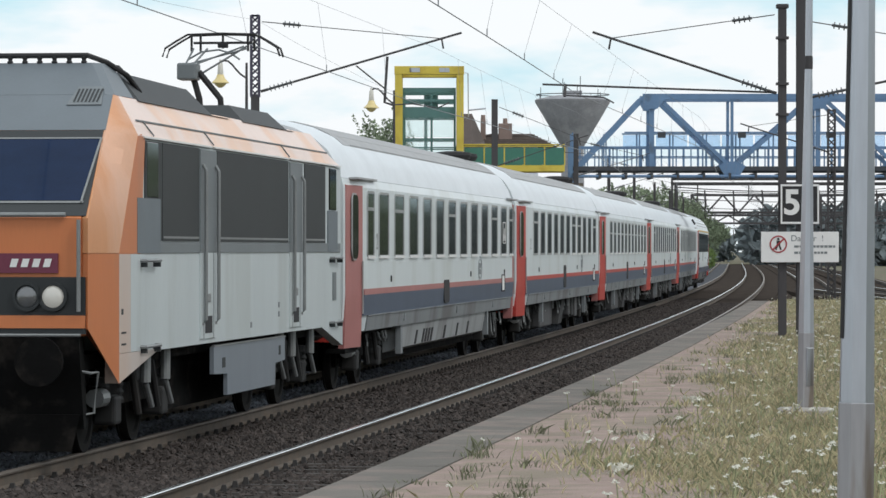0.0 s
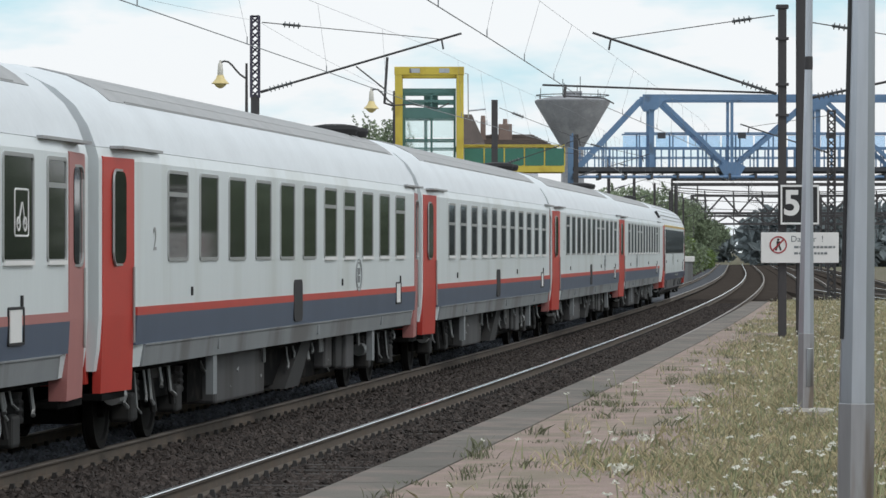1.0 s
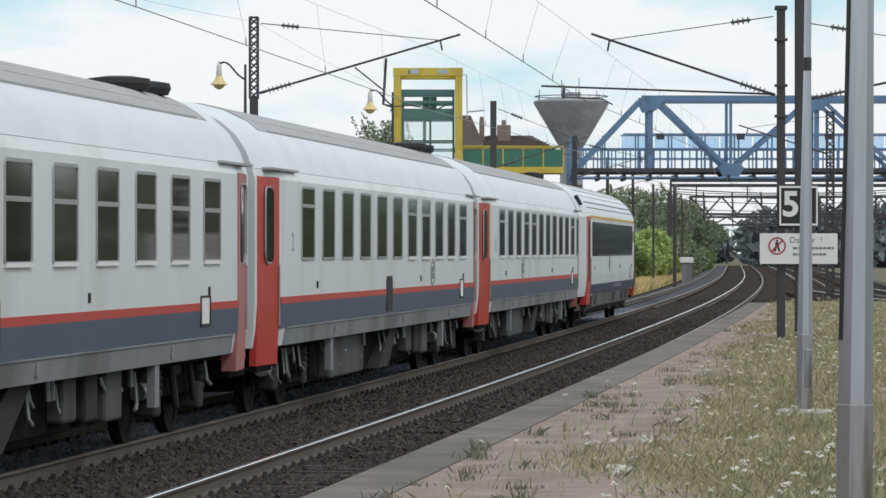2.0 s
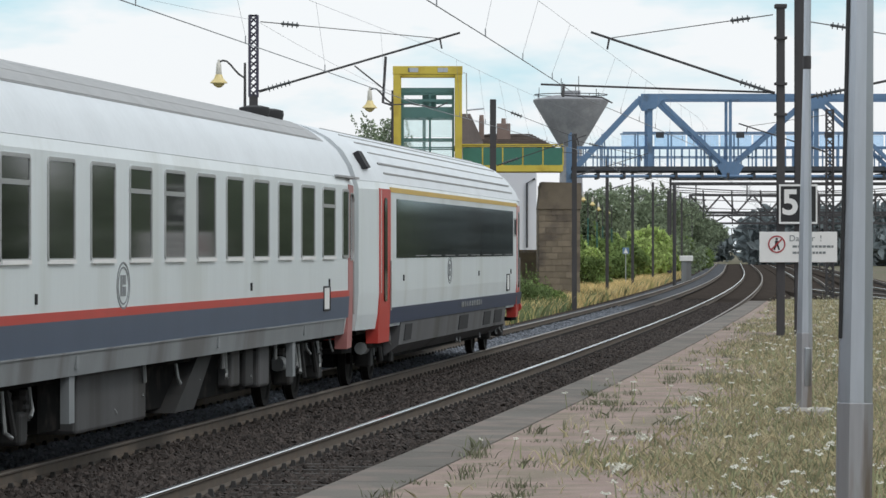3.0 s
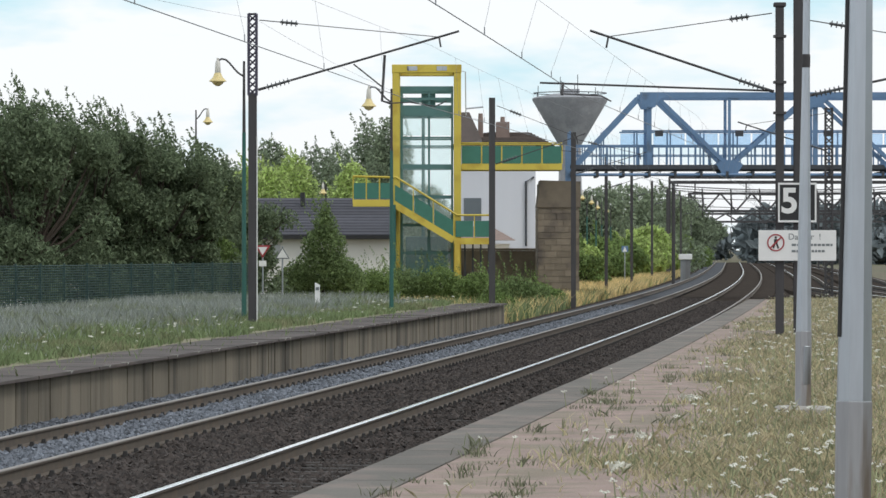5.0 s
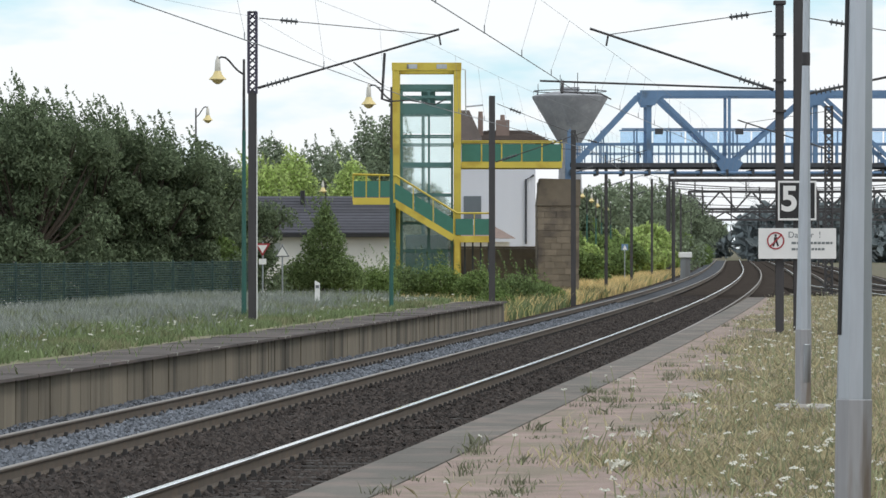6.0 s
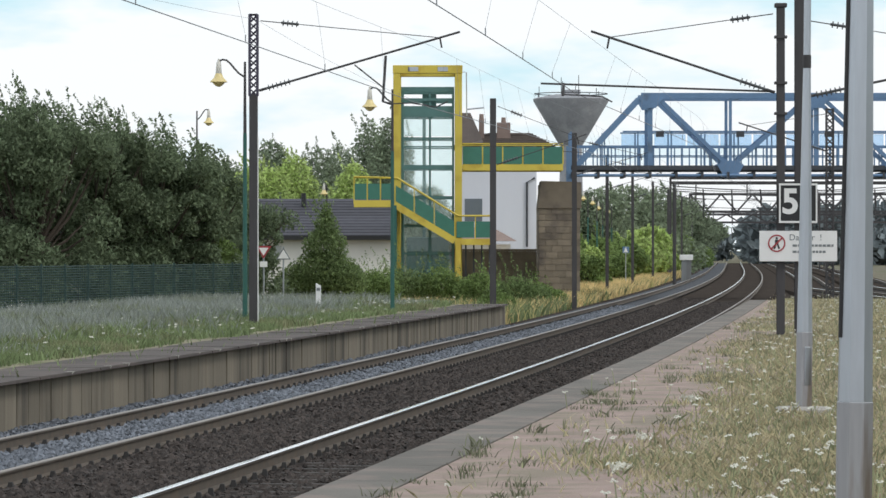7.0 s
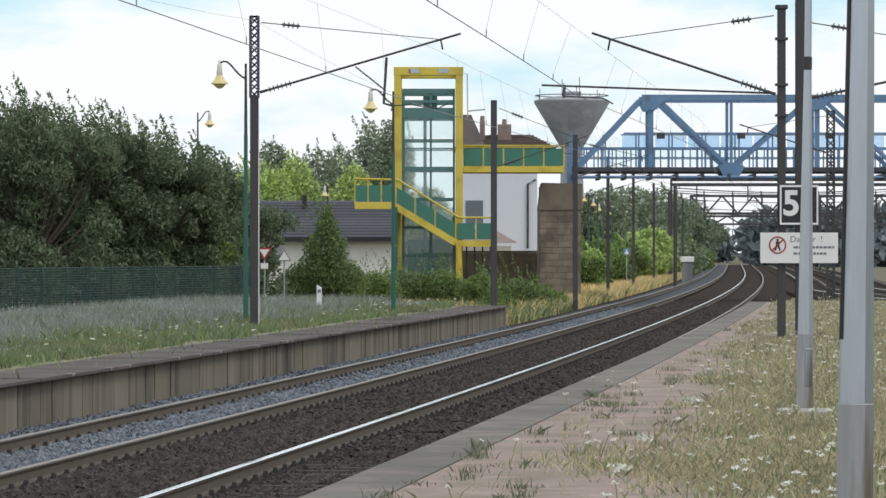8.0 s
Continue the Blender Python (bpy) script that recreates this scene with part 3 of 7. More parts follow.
def coach_thing(style, extra=False):
    """A passenger coach, 26.4 m over buffers, its middle at the origin on the rail."""
    L = 12.95
    labels = {"first": "white passenger coach with dull red end doors and valance skirt", "comp": "white passenger coach with red doors and red and navy bands",
              "sash": "white passenger coach with narrow divided windows, red and navy bands", "pilot": "white driving trailer with a dark window band and yellow stripe"}
    c = thing("railway_coach", labels[style], "railway coach", group="coaches of the train")
    pilot = style == "pilot"
    part("body", loft(B(), [coach_ring(-L), coach_ring(-11.3), coach_ring(11.3), coach_ring(L)]), "coach_white", c, "white painted side walls")
    if pilot:
        rings = [coach_ring(v, True) for v in (-L, -11.3, 11.3)]
        rings.append([(x * 0.985, L - 0.8, 3.245 + (z - 3.245) * 0.86) for x, _, z in coach_ring(0, True)])
        rings.append([(x * 0.96, L - 0.2, 3.245 + (z - 3.245) * 0.5) for x, _, z in coach_ring(0, True)])
        rings.append([(x * 0.93, L, 3.245 + (z - 3.245) * 0.2) for x, _, z in coach_ring(0, True)])
    else:
        rings = []
        for v, k in ((-L, 0.93), (-L + 0.25, 0.985), (-L + 0.7, 1), (-11.3, 1), (11.3, 1), (L - 0.7, 1), (L - 0.25, 0.985), (L, 0.93)):
            rings.append([(x, v, 3.245 + (z - 3.245) * k) for x, _, z in coach_ring(v, True)])
    part("roof", loft(B(), rings), "coach_roof", c, "light grey curved roof", smooth=True)
    # gutter, ribs
    if not pilot:
        for v in (-L + 0.5, L - 2.6):
            part("gutter", box(B(), 1.30, 1.45, v, v + 2.1, 3.235, 3.265), "roof_rib", c)
    ribs = ((1.22, 3.545), (1.05, 3.705), (0.86, 3.815), (0.64, 3.907)) if not pilot else ((1.33, 3.38), (1.26, 3.51), (1.13, 3.645), (0.94, 3.78), (0.72, 3.873), (0.45, 3.955))
    for i, (x, z) in enumerate((a, rz(b)) for a, b in ribs):
        if pilot or i:
            part("roof_rib", box(B(), x - 0.012, x + 0.012, -L + 2.6 - 0.2 * i, L - 2.2, z - 0.02, z + 0.010), "roof_rib", c)
    if not pilot:
        bm = B()
        pr = [(a, rz(b) + 0.004) for a, b in ((1.07, 3.69), (0.93, 3.785), (0.80, 3.852), (0.60, 3.93), (0.3, 3.995), (0, 4.012))]
        pr = pr + [(-x, z) for x, z in reversed(pr[:-1])]
        loft(bm, [[(x, v, z) for x, z in pr] + [(x * 0.9, v, z - 0.05) for x, z in reversed(pr)] for v in (-L + 1.6, L - 1.6)])
        part("roof_walk", bm, "roof_rib", c, "grey ribbed roof centre", smooth=True)
        g = 0.5 if extra else 0.85
        for v in (L - 3.4, L - 2.2):
            bm = B()
            lathe(bm, [(0.42 * g, 4.07), (0.46 * g, 4.15), (0.44 * g, 4.21), (0.2 * g, 4.24), (0.001, 4.245)], 16, (0.35, v, 0))
            part("roof_ventilator", bm, "rubber", c, smooth=True)
    else:
        part("roof_slot", loft(B(), [[(1.33, v, rz(3.43)), (1.185, v, rz(3.64)), (1.1, v, rz(3.6)), (1.25, v, rz(3.40))] for v in (-12.3, -11.85)]), "rubber", c, "black roof air intake")
    # bands and sole bar
    if not pilot:
        part("red_band", box(B(), 1.40, 1.431, -L + 1.3, L - 1.4, 1.485, 1.575), "coach_dull_red" if style == "first" else "coach_red", c)
        bm = B()
        loft(bm, [[(1.38, v, 1.17), (1.413, v, 1.17), (1.431, v, 1.488), (1.38, v, 1.488)] for v in (-L + 1.3, L - 1.4)])
        part("navy_band", bm, "coach_navy", c)
        bm = B()
        loft(bm, [[(1.36, v, 0.93), (1.392, v, 0.93), (1.418, v, 1.165), (1.36, v, 1.165)] for v in (-L + 1.75, L - 1.75)])
        box(bm, 1.39, 1.43, -L + 1.75, L - 1.75, 1.155, 1.172)
        for v in (-6.8, 0.9, 7.4):
            box(bm, 1.39, 1.424, v, v + 0.12, 1.0, 1.13)
        part("sole_bar", bm, "coach_grey", c, "dirty grey sole bar")
    else:
        bm = B()
        loft(bm, [[(1.36, v, 0.98), (1.40, v, 0.98), (1.428, v, 1.24), (1.36, v, 1.24)] for v in (-10.2, L - 0.9)])
        part("navy_band", bm, "deep_navy", c)
        part("yellow_band", box(B(), 1.40, 1.432, -10.2, 10.9, 3.10, 3.18), "coach_yellow", c)
        bm = B()
        for k in range(9):
            box(bm, 1.40, 1.431, 0.2 + k * 0.42, 0.2 + k * 0.42 + random.uniform(0.12, 0.34), 1.09, 1.19)
        part("number_bars", bm, "hose", c, "pale painted lettering strip")
        bm = B()
        loft(bm, [[(1.1, v, 0.42), (1.34, v, 0.6), (1.385, v, 0.975), (1.0, v, 0.975)] for v in (-L + 4.4, L - 4.0)])
        part("skirt", bm, "skirt_grey", c, "grimy grey skirt", smooth=True)
        for v, w in ((-L + 5.0, 0.9), (0.2, 1.5), (4.6, 1.3), (6.7, 1.5)):
            bm = B()
            loft(bm, [[(1.30, u, 0.66), (1.362, u, 0.66), (1.392, u, 0.93), (1.30, u, 0.93)] for u in (v, v + w)])
            part("grille", bm, "rubber", c)
    # doors
    door_mat = "coach_dull_red" if style == "first" else "coach_red"
    ends = ((-L + 0.12, -L + 1.26), (L - 1.34, L - 0.3)) if not pilot else ((-11.47, -10.24), (10.95, 12.15))
    for i, (a, b) in enumerate(ends):
        bm = B()
        loft(bm, [[(1.2, v, 0.70), (1.405 - inset(v), v, 0.70), (1.436 - inset(v), v, 1.5), (1.436 - inset(v), v, 3.14), (1.2, v, 3.2)] for v in (a, b)])
        # far-end door has the same paint; its weaker light is put into colour
        d = part("door", bm, "coach_dull_red" if i == 1 and not pilot else door_mat, c, "red folding door, dulled in colour for the light at its angle" if i == 1 and not pilot else "red folding entrance door")
        m = (a + b) / 2
        w = 0.25 if not pilot else 0.16
        if True:
            dw = part("door_window", rounded(B(), 0.0, m - w, m + w, 1.35 if pilot else 2.04, 3.0, 0.12, 0.03), "glass", d)
            for vt in dw.data.vertices:
                vt.co.x += 1.415 - inset(vt.co.y)
            if not pilot:
                part("door_trim", rounded(B(), 1.43 - inset(m), m - w - 0.03, m + w + 0.03, 2.01, 3.03, 0.14, 0.018, 0.03), "window_trim", d)
        part("handrail", tube(B(), [(1.45 - inset(b), b - 0.08, 1.2), (1.45 - inset(b), b - 0.08, 2.0)], 0.014, 6), "window_trim", d)
        part("step", box(B(), 1.0, 1.30, a, b, 0.62, 0.695, 0.01), "under", d)
    # windows
    if style == "comp":
        bars = (0, 3, 4, 10) if extra else (0, 6, 7, 10)
        for k in range(11):
            a = -9.99 + k * 1.895
            window(c, a, a + 1.19, 2.05, 3.07, 2.80 if k in bars else 0.0, k > 5 or extra)
        if extra:
            window(c, 10.85, 11.5, 2.05, 3.07)
    elif style == "sash":
        for k in range(11):
            a = -10.03 + k * 1.925
            window(c, a, a + 1.1, 2.04, 3.04, 2.66, True)
    elif style == "first":
        for k in range(13):
            a, b = (-11.36, -10.56) if k == 0 else (10.58, 11.4) if k == 12 else (-10.05 + (k - 1) * 1.89, -8.85 + (k - 1) * 1.89)
            w = window(c, a, b, 2.05, 3.08, 2.80 if k in (0, 2, 6, 10, 12) else 0.0, True)
            if k == 11:
                bm = B()
                rounded(bm, 1.43, 9.3, 9.85, 2.3, 2.75, 0.04, 0.006, 0.02)
                for yy in (9.45, 9.7):
                    loft(bm, [[(xx, yy + r * math.cos(t * math.tau / 16), 2.42 + r * math.sin(t * math.tau / 16)) for t in range(16)] for xx, r in ((1.43, 0.07), (1.437, 0.07), (1.437, 0.05), (1.43, 0.05))], caps=False)
                beam(bm, (1.434, 9.45, 2.42), (1.434, 9.58, 2.62), 0.02, 0.006, (1, 0, 0))
                beam(bm, (1.434, 9.7, 2.42), (1.434, 9.6, 2.62), 0.02, 0.006, (1, 0, 0))
                part("bicycle_symbol", bm, "white_paint", w, "white bicycle pictogram")
    else:
        for k in range(9):
            a = -9.46 + k * 2.17
            w = part("window", box(B(), 1.405, 1.434, a + 0.006, a + 2.164, 2.04, 3.0), "glass", c, "flush dark tinted glass")
            if k > 0:
                part("sill", box(B(), 1.424, 1.442, a + 0.3, a + 1.85, 2.065, 2.08), "hose", w)
        bm = B()
        loft(bm, [[(1.25, v, z0), (1.40 - inset(v) - k, v, z0), (1.434 - inset(v) - k, v, 1.5), (1.434 - inset(v) - k, v, 3.12), (1.25, v, 3.16)] for v, k, z0 in ((12.16, 0, 0.98), (12.9, 0.02, 0.98), (12.97, 0.06, 0.98))])
        part("end_corner", bm, "coach_faded", c, "sun-faded pinkish red end corner")
        part("tail_lamp", tube(B(), [(1.22, 12.9, 0.9), (1.22, 13.08, 0.9)], 0.12, 12), "coach_red", c, "red tail lamp")
        part("driver_window", box(B(), 1.405, 1.434, 10.3, 10.75, 2.5, 2.82), "glass", c)
        part("driver_window_frame", rounded(B(), 1.41, 10.26, 10.79, 2.46, 2.86, 0.03, 0.03, 0.05), "window_trim", c)
    if style in ("comp", "first"):
        class_two(c, -10.22 if style == "first" else -L + 2.25, 2.18)
    # emblem, hatch, label box
    e = -1.85 if pilot else -4.6 if extra else 4.85
    bm = B()
    for k in (1.0, 0.8):
        loft(bm, [[(1.424 + dx, e + (0.33 + g) * k * math.cos(t * math.tau / 24), 1.8 + (0.25 + g) * k * math.sin(t * math.tau / 24)) for t in range(24)] for dx, g in ((0, 0), (0.008, 0), (0.008, -0.02), (0, -0.02))], caps=False)
    box(bm, 1.424, 1.432, e - 0.14, e - 0.06, 1.69, 1.91)
    box(bm, 1.424, 1.432, e - 0.02, e + 0.12, 1.69, 1.79)
    box(bm, 1.424, 1.432, e - 0.02, e + 0.12, 1.81, 1.91)
    if style == "sash":
        bm.free()
    else:
        part("emblem", bm, "coach_grey", c, "grey oval emblem")
    h = -1.28
    if not pilot and not extra:
        part("hatch", rounded(B(), 1.424, h, h + (0.85 if style == "first" else 0.72), 1.22, 1.63 if style == "first" else 1.78, 0.1, 0.012), "rubber", c, "dark filler hatch")
    lb = 9.05 if not pilot else 8.7
    f = part("notice_box", rounded(B(), 1.42, lb, lb + 0.62, 1.30, 1.66, 0.03, 0.02, 0.03), "rubber", c)
    part("notice", box(B(), 1.425, 1.436, lb + 0.08, lb + 0.52, 1.33, 1.63), "white_paint", f, "white notice sheet")
    for v in (-8.6, 3.1, L - 3.4):
        part("lamp_bracket", box(B(), 1.42, 1.445, v, v + 0.05, 1.66, 1.76), "rubber", c)
    # underframe
    for y in (-9.2, 9.2):
        bogie(c, y)
    if not pilot:
        for (a, b, x, z, mt) in ((-5.9, -2.4, 1.22, 0.30, "equipment_grey"), (2.9, 3.5, 1.22, 0.45, "equipment_grey"), (3.9, 4.5, 1.22, 0.42, "under_grey"), (4.8, 5.6, 1.24, 0.38, "equipment_grey")):
            if style != "first":
                part("equipment_box", box(B(), -x, x, a, b, z, 0.93, 0.04), mt, c)
        if style != "first":
            part("battery_tray", loft(B(), [[(x, -0.9, 0.3), (x, 0.3, 0.3), (x, 1.5, 0.93), (x, 0.6, 0.93)] for x in (0.9, 1.24)]), "under_grey", c, "slanted dark equipment housing")
            for v in (-2.75, 2.0, 2.2, 5.9):
                part("drain_pipe", tube(B(), [(1.26, v, 0.93), (1.26, v + 0.05, 0.72)], 0.03, 6), "hose", c)
        if style == "first":
            bm = B()
            loft(bm, [[(1.0, v, 0.45), (1.3, v, 0.55), (1.365, v, 0.93), (1.0, v, 0.93)] for v in (-6.8, 6.4)])
            part("skirt", bm, "skirt_light", c, "grey valance skirt with vents")
            for v in (-4.6, -3.6, -3.2, -2.8, -2.4, -0.4, 1.6, 3.4):
                part("vent_slot", loft(B(), [[(1.27, u, 0.56), (1.31, u, 0.56), (1.35, u, 0.8), (1.27, u, 0.8)] for u in (v, v + 0.22)]), "rubber", c)
        for v in (-6.9, 6.7):
            part("bracket", box(B(), 1.28, 1.37, v, v + 0.24, 0.46, 0.94), "coach_grey", c)
    for k in range(20):
        v = random.uniform(-11.5, 11.5)
        z = random.uniform(0.45, 0.78)
        part("hose", tube(B(), [(1.16, v, 0.93), (1.20, v, z), (1.22, v + random.uniform(-0.2, 0.2), z - 0.06)], random.uniform(0.012, 0.026), 6), "hose", c)
    # underframe carried low as a dark block against light passing beneath
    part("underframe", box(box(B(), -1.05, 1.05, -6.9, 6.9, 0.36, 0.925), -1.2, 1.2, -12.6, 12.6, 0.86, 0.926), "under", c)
    # gangway and buffers
    for e in (-1, 1):
        if pilot and e > 0:
            continue
        bm = B()
        box(bm, -1.12, 1.12, *sorted((e * (L - 0.01), e * 13.19)), 1.0, 3.42, 0.12)
        part("gangway", bm, "rubber", c, "black rubber gangway bellows")
        bm = B()
        box(bm, 0.8, 1.16, *sorted((e * (L - 0.1), e * (L + 0.05))), 0.8, 1.45)
        part("end_panel", bm, "coach_red", c)
    for e in (-1, 1):
        for x in (-0.87, 0.87):
            bm = B()
            tube(bm, [(x, e * L, 1.06), (x, e * (L + 0.21), 1.06)], 0.09, 10)
            tube(bm, [(x, e * (L + 0.2), 1.06), (x, e * (L + 0.24), 1.06)], 0.24, 14)
            part("buffer", bm, "under", c)
    return c


def loco_thing():
    """The electric locomotive, 17.7 m long; its leading end at -y."""
    c = thing("locomotive", "orange and grey electric locomotive with a dark windscreen", "locomotive")
    L = 8.75
    # body side, grey lower half, between the cabs
    def ring(v, w, z0, z1, zt, wt, yo=0.0):
        return [(w, v, z0), (w, v, z1), (wt, v, zt), (-wt, v, zt), (-w, v, z1), (-w, v, z0)]
    part("body", loft(B(), [ring(v, 1.42, 1.08, 3.36, 3.4, 1.38) for v in (-6.5, 8.0)]), "loco_grey", c, "pale grey lower side walls")
    # leading cab: a raked front between two wide chamfered corners
    def nose(z):
        return -8.45 + max(0.0, z - 2.5) * 1.68
    def half(z):
        return 1.30 - max(0.0, z - 2.5) * 0.164 - max(0.0, z - 3.84) * 0.6
    def corner(z):
        return -7.55 + min(max(0.0, z - 2.13), 1.27) * 0.75 + max(0.0, z - 3.4) * 1.45
    def flank(z):
        return 1.428 - max(0.0, z - 3.4) * 0.79
    cant = [[(1.375, v, 3.38), (1.43, v, 3.39), (1.36, v, 3.52), (1.08, v, 3.84), (-1.08, v, 3.84), (-1.36, v, 3.52), (-1.43, v, 3.39), (-1.375, v, 3.38)] for v in (-6.0, 7.3)]
    for r in cant[:1]:
        for q, (x, v, z) in enumerate(r):
            r[q] = (x, corner(z) + 0.02, z)
    cant.append([(1.375, 8.15, 3.38), (1.39, 8.15, 3.39), (1.34, 8.15, 3.44), (1.1, 8.15, 3.56), (-1.1, 8.15, 3.56), (-1.34, 8.15, 3.44), (-1.39, 8.15, 3.39), (-1.375, 8.15, 3.38)])
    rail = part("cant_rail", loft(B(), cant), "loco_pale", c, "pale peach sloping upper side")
    # joints and drip strips on the cant rail
    bm = B()
    beam(bm, (1.332, -6.2, 3.565), (1.332, 7.25, 3.565), 0.018, 0.018, (0, 0, 1))
    for v in (-5.75, -2.2, 3.3):
        beam(bm, (1.438, v, 3.41), (1.335, v - 0.12, 3.57), 0.014, 0.02, (0, 1, 0))
    part("joint", bm, "loco_slate", rail, "dark panel joints")
    bm = B()
    for a, b in ((-6.3, -2.35), (-2.15, 3.2), (3.35, 7.85)):
        box(bm, 1.42, 1.452, a, b, 3.372, 3.392)
    part("drip_strip", bm, "white_paint", rail, "pale drip strip")
    zs = (1.3, 2.13, 2.5, 2.9, 3.4, 3.62, 3.84)
    rows = []
    for z in zs:
        b = -6.45 if z < 3.5 else -5.2
        w, h = flank(z), half(z)
        rows.append([(w, b, z), (w, corner(z) + 0.25, z), (h - 0.07, nose(z), z), (-h + 0.07, nose(z), z), (-w, corner(z) + 0.25, z), (-w, b, z)])
    part("cab", loft(B(), rows), "loco_orange", c, "orange cab with a raked front")
    # upper facet painted paler than the lower one, for the light on it
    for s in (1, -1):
        for z0, mt, lab in ((2.14, "loco_orange_lit", "upper corner facet, its orange paled for the light it catches"), (0.0, "loco_orange", "orange corner facet ending in a point")):
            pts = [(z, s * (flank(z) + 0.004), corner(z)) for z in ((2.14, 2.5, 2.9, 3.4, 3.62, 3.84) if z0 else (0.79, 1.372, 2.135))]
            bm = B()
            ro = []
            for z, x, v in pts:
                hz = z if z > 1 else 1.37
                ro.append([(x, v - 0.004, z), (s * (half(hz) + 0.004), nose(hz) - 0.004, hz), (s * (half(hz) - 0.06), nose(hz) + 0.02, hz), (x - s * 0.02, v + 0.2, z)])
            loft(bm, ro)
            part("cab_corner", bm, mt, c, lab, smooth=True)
    def plate(name, pts, material, label="", out=1.432):
        for s in (1, -1):
            part(name, loft(B(), [[(s * x, y, z) for y, z in pts] for x in (1.28, out)]), material, c, label)
    plate("cab_side", [(-7.53, 1.1), (-6.95, 1.1), (-6.95, 2.13), (-7.53, 2.13)], "loco_blend", "peach to grey cab side")
    plate("cab_side", [(-6.945, 1.1), (-6.2, 1.1), (-6.2, 2.13), (-6.945, 2.13)], "loco_grey")
    plate("cab_side", [(-7.53, 2.135), (-6.45, 2.135), (-6.2, 3.385), (-6.58, 3.385)], "loco_orange", "orange upper cab side")
    plate("skirt_point", [(-7.53, 0.79), (-5.4, 1.095), (-7.53, 1.095)], "loco_blend")
    plate("skirt_point", [(6.1, 1.095), (8.15, 0.78), (8.15, 1.095)], "loco_grey", "", 1.425)
    for z in (1.18, 1.3, 1.5):
        part("step_plate", box(B(), 1.43, 1.437, -7.42, -7.2 if z < 1.4 else -7.34, z, z + (0.02 if z < 1.4 else 0.06)), "loco_dark", c)
    # roof over the cab
    rows = []
    for z, b in ((3.845, -5.1), (4.17, -4.9), (4.22, -5.0)):
        h = half(z)
        rows.append([(h, b, z), (h, nose(z) + 0.1, z), (h - 0.08, nose(z), z), (-h + 0.08, nose(z), z), (-h, nose(z) + 0.1, z), (-h, b, z)])
    part("cab_roof", loft(B(), rows), "loco_roof", c, "slate grey cab roof")
    def slope(pts, out0, thick=0.05):
        return loft(B(), [[(x, nose(z) - out0 + d, z + 0.4 * (out0 - d)) for x, z in pts] for d in (0, thick)])
    part("roof_front", slope([(-half(3.44), 3.44), (half(3.44), 3.44), (half(3.84), 3.84), (-half(3.84), 3.84)], 0.006), "loco_roof", c, "slate grey raked roof front")
    gr = part("roof_grille", slope([(0.62, 3.72), (1.0, 3.72), (0.95, 3.93), (0.68, 3.93)], 0.02), "loco_slate", c)
    for k in range(7):
        x = 0.68 + 0.042 * k
        part("slat", slope([(x, 3.75), (x + 0.02, 3.75), (x + 0.03, 3.9), (x + 0.01, 3.9)], 0.026), "loco_dark", gr)
    # windscreen
    def face(bm, x0, x1, z0, z1, out0, thick=0.05):
        def xx(x, z):
            return math.copysign(min(abs(x), half(z) - 0.02), x)
        loft(bm, [[(xx(x, z), nose(z) - out0 + d, z) for x, z in ((x0, z0), (x1, z0), (x1, z1), (x0, z1))] for d in (0, thick)])
        return bm
    part("windscreen_surround", face(B(), -1.32, 1.32, 2.52, 3.438, 0.015), "loco_dark", c)
    part("windscreen", face(B(), -1.17, 1.17, 2.68, 3.34, 0.024), "screen_glass", c, "blue-tinted raked windscreen")
    bm = B()
    for x0, x1, z0, z1 in ((-1.2, 1.2, 2.655, 2.675), (-1.2, 1.2, 3.345, 3.36)):
        face(bm, x0, x1, z0, z1, 0.03)
    beam(bm, (1.18, nose(2.66) - 0.03, 2.66), (1.14, nose(3.35) - 0.03, 3.35), 0.02, 0.02)
    part("screen_seal", bm, "hose", c)
    part("front_panel", face(B(), -1.28, 1.28, 1.32, 1.9, 0.02), "loco_dark", c)
    part("orange_bar", face(B(), -1.27, 1.28, 1.38, 1.51, 0.03), "loco_orange", c)
    lg = part("emblem_plate", face(B(), 0.3, 1.0, 1.94, 2.14, 0.03), "plate_magenta", c, "magenta maker plate with pale strokes")
    bm = B()
    for k in range(4):
        x = 0.50 + k * 0.115
        loft(bm, [[(x + dx, nose(2) - d, z) for dx, z in ((0, 2.0), (0.07, 2.0), (0.095, 2.085), (0.025, 2.085))] for d in (0.036, 0.02)])
    part("emblem", bm, "white_paint", lg)
    for x, lit in ((0.68, 0), (0.95, 1)):
        y = nose(1.7) - 0.06
        bm = B()
        loft(bm, [[(x + r * math.cos(t * math.tau / 20), yy, 1.7 + r * math.sin(t * math.tau / 20)) for t in range(20)] for yy, r in ((y + 0.07, 0.15), (y, 0.15), (y, 0.12), (y + 0.03, 0.11))], caps=False)
        hl = part("headlight", bm, "loco_dark", c)
        part("lens", loft(B(), [[(x + r * math.cos(t * math.tau / 20), yy, 1.7 + r * math.sin(t * math.tau / 20)) for t in range(20)] for yy, r in ((y + 0.03, 0.12), (y + 0.005, 0.09), (y - 0.005, 0.03))]), "headlamp" if lit else "lens", hl, smooth=True)
    bm = B()
    tube(bm, [(1.22, nose(1.5) - 0.06, 1.55), (1.22, nose(2.5) - 0.06, 2.48)], 0.022, 8)
    tube(bm, [(-1.2, nose(2.52) - 0.07, 2.53), (1.08, nose(2.52) - 0.07, 2.53)], 0.025, 8)
    part("handrail", bm, "hose", c)
